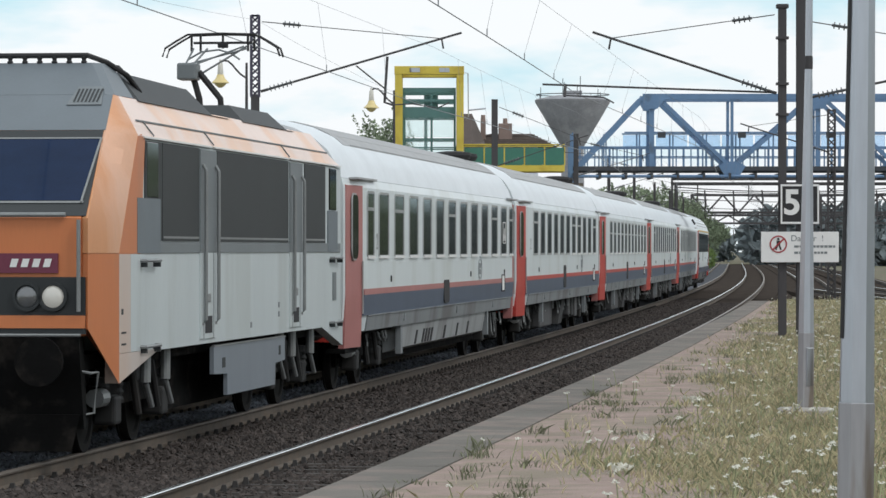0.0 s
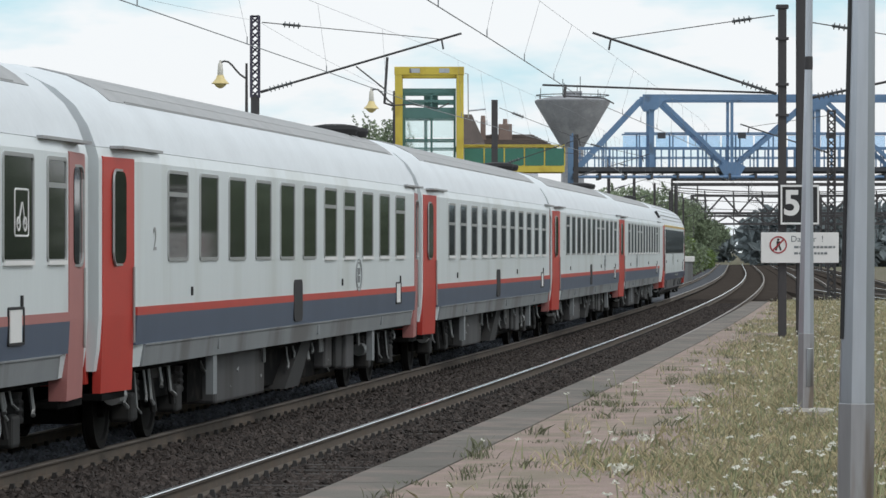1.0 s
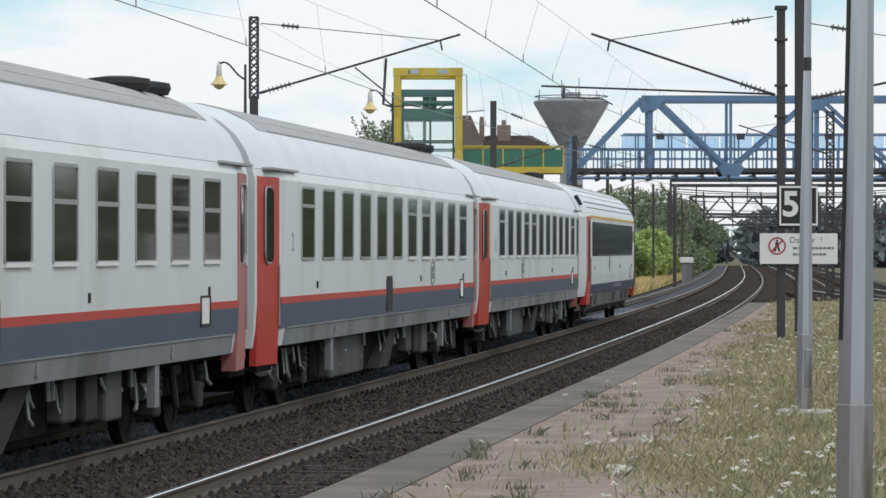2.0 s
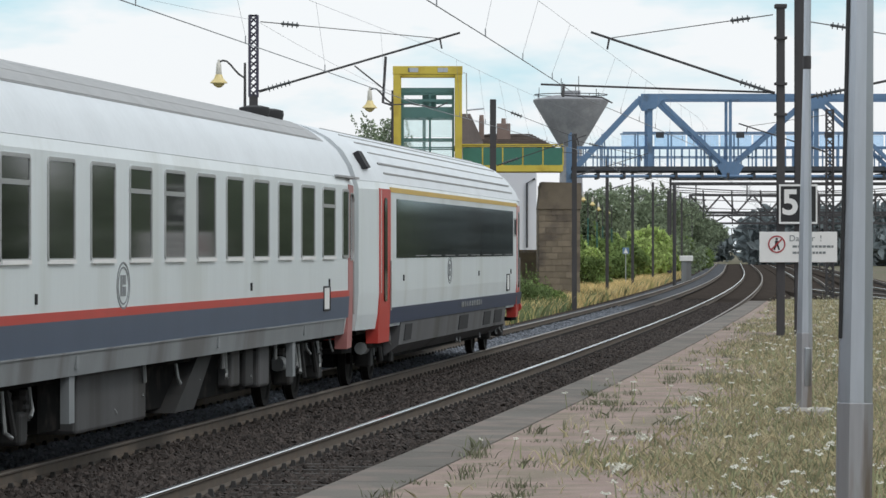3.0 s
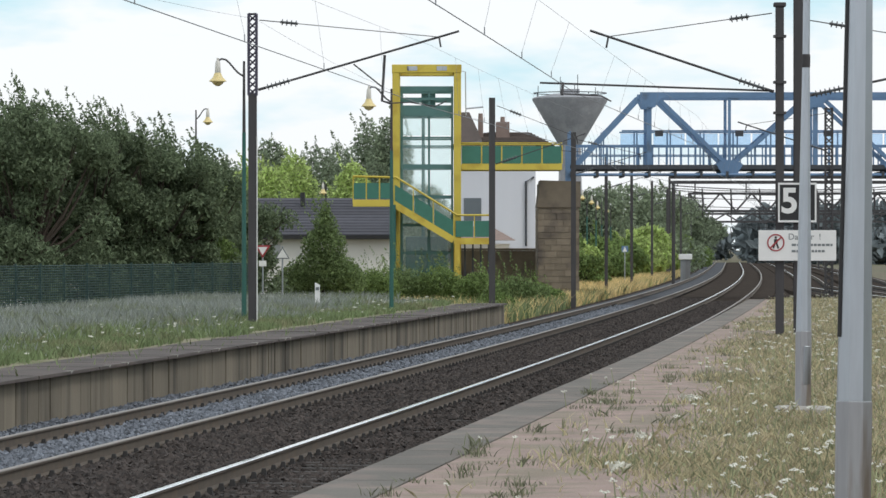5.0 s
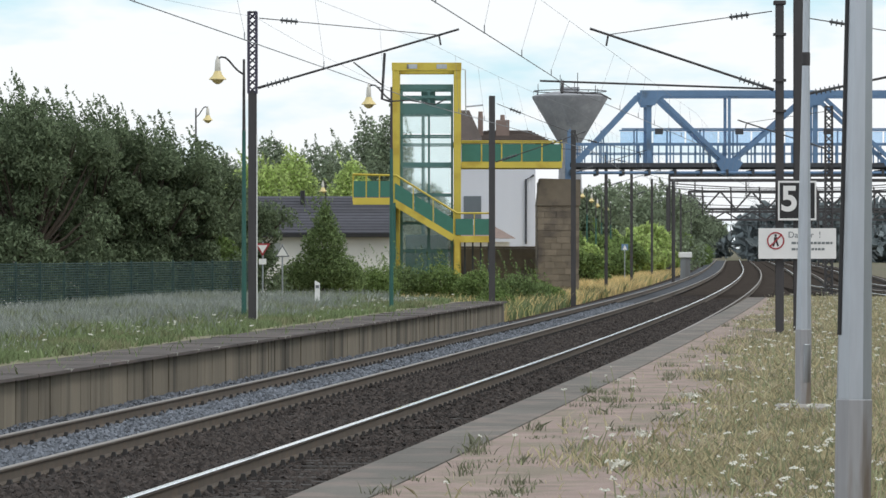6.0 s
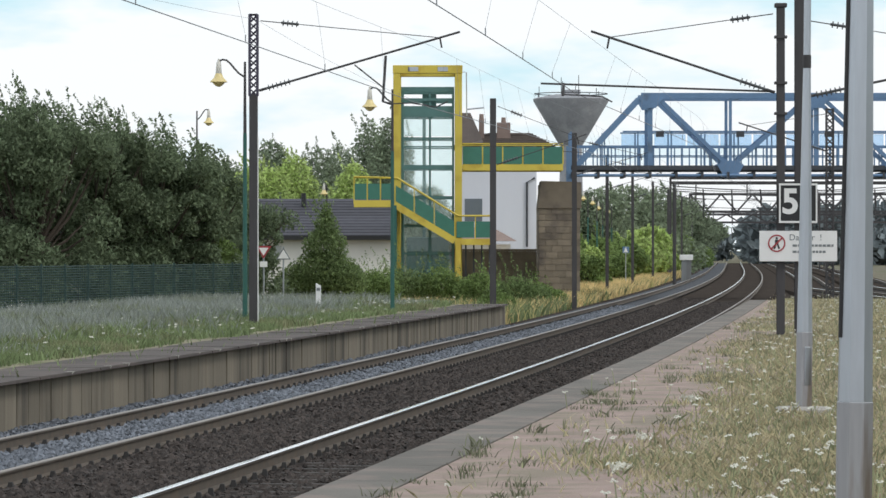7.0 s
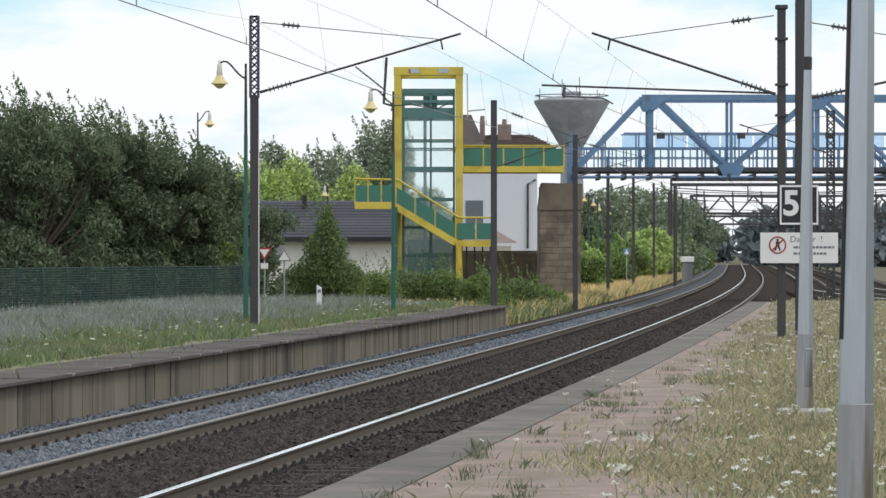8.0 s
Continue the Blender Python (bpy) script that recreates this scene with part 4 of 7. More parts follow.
    # side glazing band and louvres
    for a, b in ((-6.2, -5.28), (-5.25, -3.1), (-1.95, 3.25), (4.62, 6.45)):
        part("side_panel", box(B(), 1.40, 1.434, a, b, 2.27, 3.35), "loco_dark", c, "dark charcoal upper side panel")
    part("pale_stripe", box(box(box(B(), 1.43, 1.437, -5.2, -3.12, 2.30, 2.325), 1.43, 1.437, -1.93, 3.2, 2.30, 2.325), 1.43, 1.437, 4.64, 6.4, 2.30, 2.325), "hose", c)
    part("side_stripe", box(B(), 1.40, 1.432, -6.45, 7.9, 2.14, 2.265), "loco_slate", c)
    for v in (-6.12, 6.85):
        part("cab_window", box(B(), 1.40, 1.438, v, v + 0.62, 2.74, 3.34, 0.01), "glass", c)
        part("cab_door_panel", box(B(), 1.40, 1.436, v - (0.5 if v < 0 else 0.15), v + 0.75, 2.14, 2.73), "loco_roof", c)
    for v in (-3.05, 3.35):
        bm = B()
        box(bm, 1.38, 1.41, v, v + 0.6, 1.12, 3.12)
        dr = part("side_door", box(B(), 1.40, 1.437, v + 0.02, v + 1.05, 1.14, 2.14), "loco_grey", c, "grey engine room door")
        part("door_upper", box(B(), 1.40, 1.437, v + 0.02, v + 1.05, 2.145, 3.34), "loco_slate", dr)
        bm = B()
        for k in (0.14, 0.95):
            tube(bm, [(1.44, v + k, 1.3), (1.48, v + k, 1.36), (1.48, v + k, 3.1), (1.44, v + k, 3.17)], 0.022, 8)
        part("handrail", bm, "hose", dr)
        part("channel", box(box(B(), 1.43, 1.4385, v + 0.2, v + 0.24, 1.14, 2.14), 1.43, 1.4385, v + 0.82, v + 0.86, 1.14, 2.14), "loco_slate", dr, "dark door channel")
        part("door_lock", box(B(), 1.435, 1.45, v + 0.42, v + 0.62, 1.56, 1.66, 0.01), "hose", dr)
        part("foot_hole", box(B(), 1.43, 1.44, v + 0.3, v + 0.75, 1.2, 1.4), "rubber", dr)
    for v in (-6.45, 6.9):
        for z in (2.06, 1.14):
            g = part("grab_rail", tube(B(), [(1.43, v, z), (1.49, v, z), (1.49, v + 0.8, z), (1.43, v + 0.8, z)], 0.02, 6), "hose", c)
            part("bracket", box(box(B(), 1.42, 1.5, v + 0.02, v + 0.06, z - 0.07, z - 0.02), 1.42, 1.5, v + 0.74, v + 0.78, z - 0.07, z - 0.02), "loco_dark", g)
    bm = B()
    for v, z in ((-2.0, 1.42), (-2.0, 1.3), (2.5, 1.42), (2.5, 1.3), (0.4, 1.2)):
        box(bm, 1.42, 1.4245, v, v + 0.1, z, z + 0.07)
    part("data_plate", bm, "loco_slate", c)
    part("side_emblem", box(B(), 1.42, 1.433, 7.2, 7.5, 1.45, 1.85, 0.004), "loco_slate", c)
    # roof equipment
    bm = B()
    loft(bm, [[(1.12, v, 3.82), (0.8, v, z), (-0.8, v, z), (-1.12, v, 3.82)] for v, z in ((-5.0, 3.95), (-4.6, 4.16), (-0.6, 4.14), (0.6, 3.85))])
    part("roof_cowl", bm, "loco_dark", c, "black roof cowl")
    bm = B()
    loft(bm, [[(1.12, v, 3.82), (0.85, v, z), (-0.85, v, z), (-1.12, v, 3.82)] for v, z in ((1.6, 3.86), (2.0, 4.05), (5.0, 4.06), (5.6, 3.86))])
    part("roof_cowl", bm, "loco_dark", c)
    bm = B()
    tube(bm, [(-0.75, -5.55, 4.30), (0.66, -5.55, 4.30), (0.8, -5.2, 4.24), (0.92, -4.7, 4.12), (0.98, -4.3, 3.95)], 0.03, 8)
    for k in range(9):
        lathe(bm, [(0.025, 4.2), (0.035, 4.23), (0.022, 4.25), (0.035, 4.28), (0.022, 4.3)], 8, (-0.7 + 0.165 * k, -5.55, 0))
    tube(bm, [(0.72, -5.3, 4.2), (0.86, -4.9, 4.2), (0.94, -4.5, 4.05)], 0.025, 8)
    part("roof_cable", bm, "rubber", c, "black roof busbar on insulators")
    PY = 6.2
    bm = B()
    box(bm, -0.5, 0.5, PY - 0.3, PY + 0.5, 3.84, 3.9, 0.01)
    for x0, x1 in ((-0.4, -0.28), (-0.3, 0.02)):
        tube(bm, [(x1, PY - 0.1, 3.9), (x1 - 0.02, PY - 0.15, 4.3), (x0, PY - 0.2, 4.68)], 0.045, 8)
    pan = part("pantograph", bm, "rubber", c, "raised black pantograph")
    part("knee_casing", box(B(), -0.58, -0.3, PY - 0.4, PY - 0.05, 4.56, 4.8, 0.03), "loco_slate", pan, "dark grey knee casing")
    bm = B()
    k0 = Vector((-0.42, PY - 0.2, 4.78))
    for x0, x1, z1 in ((-0.12, -0.42, 5.02), (0.06, -0.22, 5.02), (-0.1, 0.36, 5.02), (0.1, 0.3, 5.05)):
        tube(bm, [k0 + Vector((x0 * 0.6, 0, 0)), (x1, PY + 0.05, z1)], 0.014, 6)
    tube(bm, [(-0.5, PY, 4.86), (-0.3, PY, 4.97), (-0.05, PY, 5.0), (0.12, PY, 4.95), (0.25, PY, 4.86)], 0.014, 6)
    tube(bm, [(0.36, PY + 0.05, 5.06), (-0.28, PY - 0.1, 4.66)], 0.016, 6)
    part("upper_arm", bm, "loco_slate", pan)
    bm = B()
    tube(bm, [(-0.42, PY + 0.05, 5.10), (0.42, PY + 0.05, 5.10)], 0.02, 6)
    for x in (-0.45, -0.32, 0.0, 0.36, 0.45):
        tube(bm, [(x, PY + 0.05, 4.98 if abs(x) > 0.3 else 5.02), (x, PY + 0.05, 5.2)], 0.018, 6)
    box(bm, -0.07, 0.07, PY, PY + 0.1, 5.03, 5.1, 0.01)
    for yy in (PY - 0.1, PY + 0.2):
        tube(bm, [(-0.84, yy, 4.90), (-0.80, yy, 5.02), (-0.64, yy, 5.12), (-0.48, yy, 5.21), (0.0, yy, 5.225), (0.48, yy, 5.21), (0.64, yy, 5.12), (0.80, yy, 5.02), (0.84, yy, 4.90)], 0.016, 6)
    part("collector_head", bm, "rubber", pan)
    # underframe
    bogie(c, -5.0)
    bogie(c, 5.0)
    bm = B()
    loft(bm, [[(x, -2.05, 0.7), (x, -1.15, 0.68), (x, -1.15, 0.42), (x, 2.3, 0.42), (x, 2.35, 0.7), (x, 3.1, 0.72), (x, 3.1, 1.02), (x, -2.05, 1.02)] for x in (1.36, 1.41)])
    tb = part("transformer_box", bm, "loco_casing", c, "blue-grey transformer casing")
    part("lifting_slot", box(box(B(), 1.40, 1.414, -1.5, -1.3, 0.76, 0.88), 1.40, 1.414, 2.6, 2.75, 0.8, 0.92), "loco_dark", tb)
    part("top_edge", box(B(), 1.38, 1.42, -2.05, 3.1, 1.022, 1.04), "hose", tb)
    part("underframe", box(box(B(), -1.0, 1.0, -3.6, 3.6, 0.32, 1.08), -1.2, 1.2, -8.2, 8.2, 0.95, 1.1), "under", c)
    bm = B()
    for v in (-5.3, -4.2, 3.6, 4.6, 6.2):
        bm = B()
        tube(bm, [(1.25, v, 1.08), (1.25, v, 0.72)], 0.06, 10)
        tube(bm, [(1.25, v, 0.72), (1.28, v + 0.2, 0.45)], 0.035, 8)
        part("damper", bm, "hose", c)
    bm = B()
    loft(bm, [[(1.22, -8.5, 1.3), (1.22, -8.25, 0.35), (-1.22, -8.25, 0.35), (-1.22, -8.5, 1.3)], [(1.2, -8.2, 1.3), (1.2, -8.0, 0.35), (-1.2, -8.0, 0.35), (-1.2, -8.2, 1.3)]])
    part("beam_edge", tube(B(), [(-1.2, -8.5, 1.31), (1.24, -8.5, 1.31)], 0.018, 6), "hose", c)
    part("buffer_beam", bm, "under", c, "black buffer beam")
    bm = B()
    loft(bm, [[(1.2, -8.35, 0.5), (1.1, -8.3, 0.12), (-1.1, -8.3, 0.12), (-1.2, -8.35, 0.5)], [(1.1, -8.2, 0.5), (1.05, -8.2, 0.12), (-1.05, -8.2, 0.12), (-1.1, -8.2, 0.5)]])
    part("snow_plough", bm, "under", c, "black snow plough")
    for x in (-0.87, 0.87):
        bm = B()
        tube(bm, [(x, -8.5, 1.05), (x, -8.77, 1.05)], 0.12, 12)
        tube(bm, [(x, -8.74, 1.05), (x, -8.79, 1.05)], 0.25, 20)
        part("buffer", bm, "under", c)
        part("buffer", tube(B(), [(x, 8.3, 1.05), (x, 8.72, 1.05)], 0.2, 12), "under", c)
    bm = B()
    tube(bm, [(1.14, -8.3, 0.95), (1.3, -8.3, 0.92), (1.3, -7.95, 0.92), (1.26, -7.97, 0.5), (1.12, -8.2, 0.48), (1.02, -8.3, 0.9)], 0.016, 6)
    part("step", bm, "hose", c)
    part("rear_end", box(B(), -1.3, 1.3, 8.0, 8.4, 0.9, 3.25, 0.05), "loco_slate", c)
    return c


M["loco_blend"] = mat("loco_blend", (0.56, 0.49, 0.45), 0.45, vary=0.06, scale=1.0, streak=True, spots=(0.58, 0.44, 0.36), spotscale=0.6)
M["headlamp"] = mat("headlamp", (0.5, 0.5, 0.47), 0.15, vary=0.05)
M["headlamp"].node_tree.nodes["Principled BSDF"].inputs["Emission Color"].default_value = (1, 0.95, 0.85, 1)
M["headlamp"].node_tree.nodes["Principled BSDF"].inputs["Emission Strength"].default_value = 0.12


# ---------------------------------------------------------------- overhead line
def wires(name, off, ys, label, sag, top, low=5.22, stagger=0.15, shift=0.0):
    """A contact wire and its carrying cable with droppers, hung between supports at ys; shift moves the cable sideways."""
    w = thing(name, label, "overhead line", group="overhead lines")
    con, car = [], []
    for i, (a, b) in enumerate(zip(ys, ys[1:])):
        sa, sb = ((-1) ** i * stagger, (-1) ** (i + 1) * stagger)
        n = 8
        dip = sag * min(1.0, ((b - a) / 68) ** 2)
        for k in range(n + (b == ys[-1])):
            t = k / n
            y = a + (b - a) * t
            con.append(at(y, off + sa + (sb - sa) * t, low))
            car.append(at(y, off + shift + (sa + (sb - sa) * t) * 0.3, top - dip * 4 * t * (1 - t)))
            if k:
                bm = B()
                tube(bm, [con[-1] + Vector((0, 0, -0.01)), con[-1] + Vector((0, 0, 0.11))], 0.009, 5)
                tube(bm, [con[-1] + Vector((0, 0, 0.1)), car[-1]], 0.0025, 4)
                part("dropper", bm, "wire", w)
    part("contact_wire", tube(B(), con, 0.0075, 6), "wire", w)
    part("carrying_cable", tube(B(), car, 0.0032, 5), "wire", w)


def feeder(ys):
    """A single cable from mast head to mast head behind the far platform."""
    w = thing("feeder_cable", "thin feeder cable slung between the mast heads", "overhead line", group="overhead lines")
    pts = []
    for a, b in zip(ys, ys[1:]):
        for k in range(12):
            t = k / 12
            pts.append(at(a + (b - a) * t, -4.29, 7.2 - 0.62 * ((b - a) / 68) ** 2 * 4 * t * (1 - t)))
    part("cable", tube(B(), pts, 0.0032, 5), "wire", w)


def insulator(bm, p0, p1, n=6, r=0.07):
    """A ribbed rod turned in one piece."""
    p0, p1 = Vector(p0), Vector(p1)
    d = (p1 - p0).normalized()
    u = d.orthogonal().normalized()
    w = d.cross(u)
    rings = []
    for k in range(n):
        for f, q in ((0.05, 0.028), (0.35, 0.028), (0.42, r), (0.58, r), (0.65, 0.028), (0.95, 0.028)):
            c = p0.lerp(p1, (k + f) / n)
            rings.append([c + (u * math.cos(t * math.tau / 10) + w * math.sin(t * math.tau / 10)) * q for t in range(10)])
    loft(bm, rings)


def lattice(bm, x, y, z0, z1, w, step):
    for sx in (-1, 1):
        for sy in (-1, 1):
            beam(bm, (x + sx * w / 2, y + sy * w / 2, z0), (x + sx * w / 2, y + sy * w / 2, z1), 0.05, 0.05)
    z = z0
    while z < z1 - 0.01:
        e = min(z + step, z1)
        for sy in (-1, 1):
            beam(bm, (x - w / 2, y + sy * w / 2, z), (x + w / 2, y + sy * w / 2, e), 0.03, 0.012)
            beam(bm, (x + w / 2, y + sy * w / 2, z), (x - w / 2, y + sy * w / 2, e), 0.03, 0.012)
        for sx in (-1, 1):
            beam(bm, (x + sx * w / 2, y - w / 2, z), (x + sx * w / 2, y + w / 2, e), 0.03, 0.012, (1, 0, 0))
        z = e


def h_column(bm, x, y, z0, z1, w):
    """A rolled steel column of I section."""
    a, b, c = w / 2, w / 2 - 0.02, 0.012
    pr = [(-a, -a), (a, -a), (a, -b), (c, -b), (c, b), (a, b), (a, a), (-a, a), (-a, b), (-c, b), (-c, -b), (-a, -b)]
    loft(bm, [[(x + u, y + v, z) for u, v in pr] for z in (z0, z1)])


def cantilever(parent, x, y, reach, s, zlow, ztop, zmast, k=1.0):
    """A sloping arm from the mast at x towards s, its tie, insulators and steady arm; zlow, ztop: heights at the mast and at the tip."""
    bm, bi, bj = B(), B(), B()
    g = 0.55
    a = Vector((x + s * 0.12, y, zlow))
    b = Vector((x + s * reach, y, ztop))
    d = (b - a).normalized()
    tube(bm, [a, a + d * 0.18], 0.03 * k, 8)
    insulator(bi, a + d * 0.18, a + d * (0.18 + g))
    tube(bm, [a + d * (0.18 + g), b], 0.024 * k, 8)
    c = a.lerp(b, 0.9)
    t = Vector((x + s * 0.15, y, zmast))
    e = (c - t).normalized()
    tube(bm, [t, t + e * 0.5], 0.012, 6)
    insulator(bj, t + e * 0.45, t + e * 0.85, 4)
    tube(bm, [t + e * 0.85, c], 0.010, 6)
    tube(bm, [c, c + Vector((s * 0.04, 0, -0.22))], 0.022, 6)
    part("arm", bm, "mast", parent)
    part("insulator", bi, "insulator", parent, "dark ribbed insulator")
    part("insulator", bj, "insulator", parent, "dark ribbed insulator")


def build_masts():
    # lattice-topped mast on the far platform, with its arm over the far track
    x, y = -4.11, 80.0
    m = thing("catenary_mast", "dark steel mast with a latticed top carrying the overhead line", "catenary mast", group="catenary masts")
    bm = B()
    h_column(bm, x, y, PLAT_L - 0.1, 5.55, 0.18)
    part("column", bm, "mast", m)
    bm = B()
    lattice(bm, x, y, 5.5, 7.28, 0.17, 0.16)
    part("lattice_top", bm, "mast_purple", m)
    # sunlit right edge of the column, painted on as a thin white strip
    part("white_edge", box(B(), x + 0.092, x + 0.112, y - 0.1, y - 0.06, PLAT_L, 4.6), "white_paint", m)
    cantilever(m, x, y, 4.5, 1, 5.62, 6.9, 7.14)
    bm = B()
    p = Vector((x + 2.88, y, 6.38))
    tube(bm, [p, p + Vector((-0.03, 0, -0.5)), p + Vector((-0.06, 0, -1.0)), p + Vector((0.15, 0, -1.06))], 0.03, 8)
    tube(bm, [p + Vector((-0.68, 0, -0.2)), p + Vector((-0.05, 0, -0.7))], 0.018, 6)
    tube(bm, [p + Vector((0.12, 0, -1.05)), p + Vector((0.55, 0, -1.03)), p + Vector((1.1, 0, -1.12)), p + Vector((1.35, 0, -1.0))], 0.016, 6)
    part("steady_arm", bm, "mast", m)
    # masts further along the far track
    for (px, yy, ztop, zb) in ((874, 118, 7.0, 0.2), (1018, 150, 6.9, -0.42), (1076, 185, 6.9, -0.42), (1121, 218, 6.9, -0.42), (1157, 258, 6.9, -0.42), (1184, 295, 6.9, -0.42), (1208, 340, 7, -0.42), (1226, 385, 7, -0.42)):
        x = (px - 784) / F_PX * yy
        m = thing("catenary_mast", "dark steel lineside mast with a hinged arm", "catenary mast", group="catenary masts")
        bm = B()
        h_column(bm, x, yy, zb, ztop, 0.2 if yy < 160 else 0.16)
        part("column", bm, "mast", m)
        cantilever(m, x, yy, 3.0, 1, *((4.87, 5.85, 6.75) if yy < 120 else (5.2, 6.1, 6.6)), 0.6)
        bm = B()
        tube(bm, [(x + 2.2, yy, 5.55), (x + 2.25, yy, 5.3), (x + 2.9, yy, 5.26)], 0.012, 6)
        part("steady_arm", bm, "mast", m)
    # twin masts on the near platform
    y = 72.0
    for px, s, top in ((1383, -1, 6.9), (1417, 1, 7.4)):
        x = (px - 784) / F_PX * y
        m = thing("catenary_mast", "dark twin steel mast standing in platform grass", "catenary mast", group="catenary masts")
        bm = B()
        h_column(bm, x, y, PLAT_R, top, 0.2 if s > 0 else 0.155)
        if s < 0:
            for z in (5.4, 4.8, 6.3):
                part("clamp_band", box(B(), x - 0.12, x + 0.12, y - 0.11, y + 0.11, z, z + 0.05), "mast", m)
            part("cap", box(B(), x - 0.12, x + 0.12, y - 0.1, y + 0.1, top + 0.002, top + 0.09, 0.02), "mast", m)
        part("column", bm, "mast", m)
        if s < 0:
            cantilever(m, x, y, 3.72, -1, 5.24, 6.44, 6.78)
            bm = B()
            tube(bm, [(x - 0.1, y + 0.1, 5.26), (x - 4.7, y + 0.1, 5.42)], 0.02, 8)
            tube(bm, [(x - 4.25, y + 0.1, 5.42), (x - 4.27, y, 5.18)], 0.03, 8)
            tube(bm, [(x - 4.27, y, 5.2), (x - 3.5, y, 5.16), (x - 3.3, y, 5.05)], 0.016, 6)
            part("steady_arm", bm, "mast", m)
        else:
            cantilever(m, x, y, 4.6, 1, 5.15, 6.1, 6.65)
    # lattice masts beyond
    for px, yy, top in ((1470, 129, 7.1),):
        x = (px - 784) / F_PX * yy
        m = thing("catenary_mast", "latticed dark steel mast beside the side tracks", "catenary mast", group="catenary masts")
        bm = B()
        lattice(bm, x, yy, -0.42, top, 0.24, 0.24)
        part("lattice", bm, "mast", m)
        cantilever(m, x, yy, 3.2, -1, 5.6, 6.6, 6.9)


# ---------------------------------------------------------------- footbridge, lift tower, stairs
BY = 170.0


def bx(px):
    return (px - 784) / F_PX * BY


def bz(py):
    return 2.18 - (py - 443.1) / F_PX * BY


def build_bridge():
    br = thing("footbridge", "blue riveted steel truss footbridge over the tracks", "footbridge")
    x0, x1 = bx(1012), bx(2100)
    for y, lab in ((BY, ""), (BY + 2.6, "")):
        bm = B()
        zb, zt = bz(304), bz(170)
        part("bottom_chord", beam(B(), (x0, y, zb + 0.1), (x1, y, zb + 0.1), 0.2, 0.3), "bridge_dark", br, "grimy dark bottom chord")
        nodes = [1152, 1294, 1446, 1590, 1740, 1890]
        beam(bm, (bx(1136), y, zt - 0.08), (bx(1900), y, zt - 0.08), 0.27, 0.28)
        tr = part("truss", bm, "bridge_blue", br)
        for px in nodes:
            part("post", beam(B(), (bx(px), y, zb), (bx(px), y, zt - 0.1), 0.22 if px in (1152, 1446) else 0.13, 0.2), "bridge_blue", tr)
        for a, b in ((1020, 1136), (1294, 1165), (1294, 1436), (1590, 1456), (1590, 1730), (1890, 1750)):
            part("diagonal", beam(B(), (bx(a), y, zb + 0.1), (bx(b), y, zt - 0.15), 0.25 if a == 1020 else 0.18, 0.2), "bridge_blue", tr)
        for px in (1294, 1590):
            bm = B()
            w = 0.62
            loft(bm, [[(bx(px) - 0.28, v, zb - 0.36), (bx(px) + 0.28, v, zb - 0.36), (bx(px) + w, v, zb + 0.22), (bx(px) + 0.3, v, zb + 0.42), (bx(px) - 0.3, v, zb + 0.42), (bx(px) - w, v, zb + 0.22)] for v in (y - 0.19, y - 0.154)])
            part("gusset", bm, "bridge_blue", tr)
        for px in (1152, 1446):
            bm = B()
            loft(bm, [[(bx(px) - 0.5, v, zt - 0.2), (bx(px) + 0.6, v, zt - 0.2), (bx(px) + 0.25, v, zt - 0.65), (bx(px) - 0.25, v, zt - 0.65)] for v in (y - 0.18, y - 0.144)])
            part("gusset", bm, "bridge_blue", tr)
    part("deck", box(B(), x0, x1, BY - 0.05, BY + 2.65, bz(306), bz(297)), "bridge_dark", br, "dark deck plates")
    for k in range(24):
        x = x0 + 1.2 * k
        part("cross_beam", box(B(), x, x + 0.12, BY - 0.3, BY + 2.9, bz(318), bz(308)), "bridge_dark", br)
    part("service_pipe", tube(B(), [(x0, BY - 0.2, bz(314)), (x1, BY - 0.2, bz(314))], 0.07, 8), "bridge_blue", br)
    for y in (BY + 0.1, BY + 2.5):
        rl = part("parapet", beam(beam(B(), (x0, y, bz(262)), (x1, y, bz(262)), 0.07, 0.07), (x0, y, bz(279)), (x1, y, bz(279)), 0.05, 0.05), "bridge_blue", br, "blue parapet with close uprights")
        n = 84 if y < BY + 1 else 44
        for k in range(n):
            x = x0 + (x1 - x0) * k / (n - 1)
            ob = part("upright", beam(B(), (x, y, bz(300)), (x, y, bz(262)), 0.06 if k % 5 else 0.1, 0.05), "bridge_blue", rl)
        for k in range(18):
            x = x0 + 1.55 * k
            part("screen_post", beam(B(), (x, y, bz(300)), (x, y, bz(236)), 0.07, 0.06), "bridge_blue", br)
        part("screen_rail", beam(B(), (x0 + 2.4, y, bz(236)), (x1, y, bz(236)), 0.07, 0.06), "bridge_blue", br)
    for k in range(1, 16):
        xa, xb = x0 + 1.55 * k + 0.9, x0 + 1.55 * (k + 1) + 0.82
        ob = part("screen_pane", box(B(), xa, xb, BY + 2.49, BY + 2.51, bz(260), bz(238)), "pane_blue", br, "pale blue clear screen")
        ob.visible_shadow = False
    part("end_strut", beam(B(), (bx(1010), BY, bz(328)), (bx(1010), BY, bz(262)), 0.34, 0.3), "bridge_blue", br)
    for px in (1168, 1310, 1466):
        part("cable_box", box(B(), bx(px - 6), bx(px + 8), BY - 0.3, BY - 0.12, bz(246), bz(236)), "bridge_dark", br)
    # pier
    pier = thing("bridge_pier", "weathered brown stone pier under the footbridge end", "bridge pier")
    px0, px1 = bx(955), bx(1028)
    part("core", box(B(), px0 + 0.03, px1 - 0.03, BY - 0.37, BY + 2.97, -0.4, bz(330)), "mortar", pier)
    bm = B()
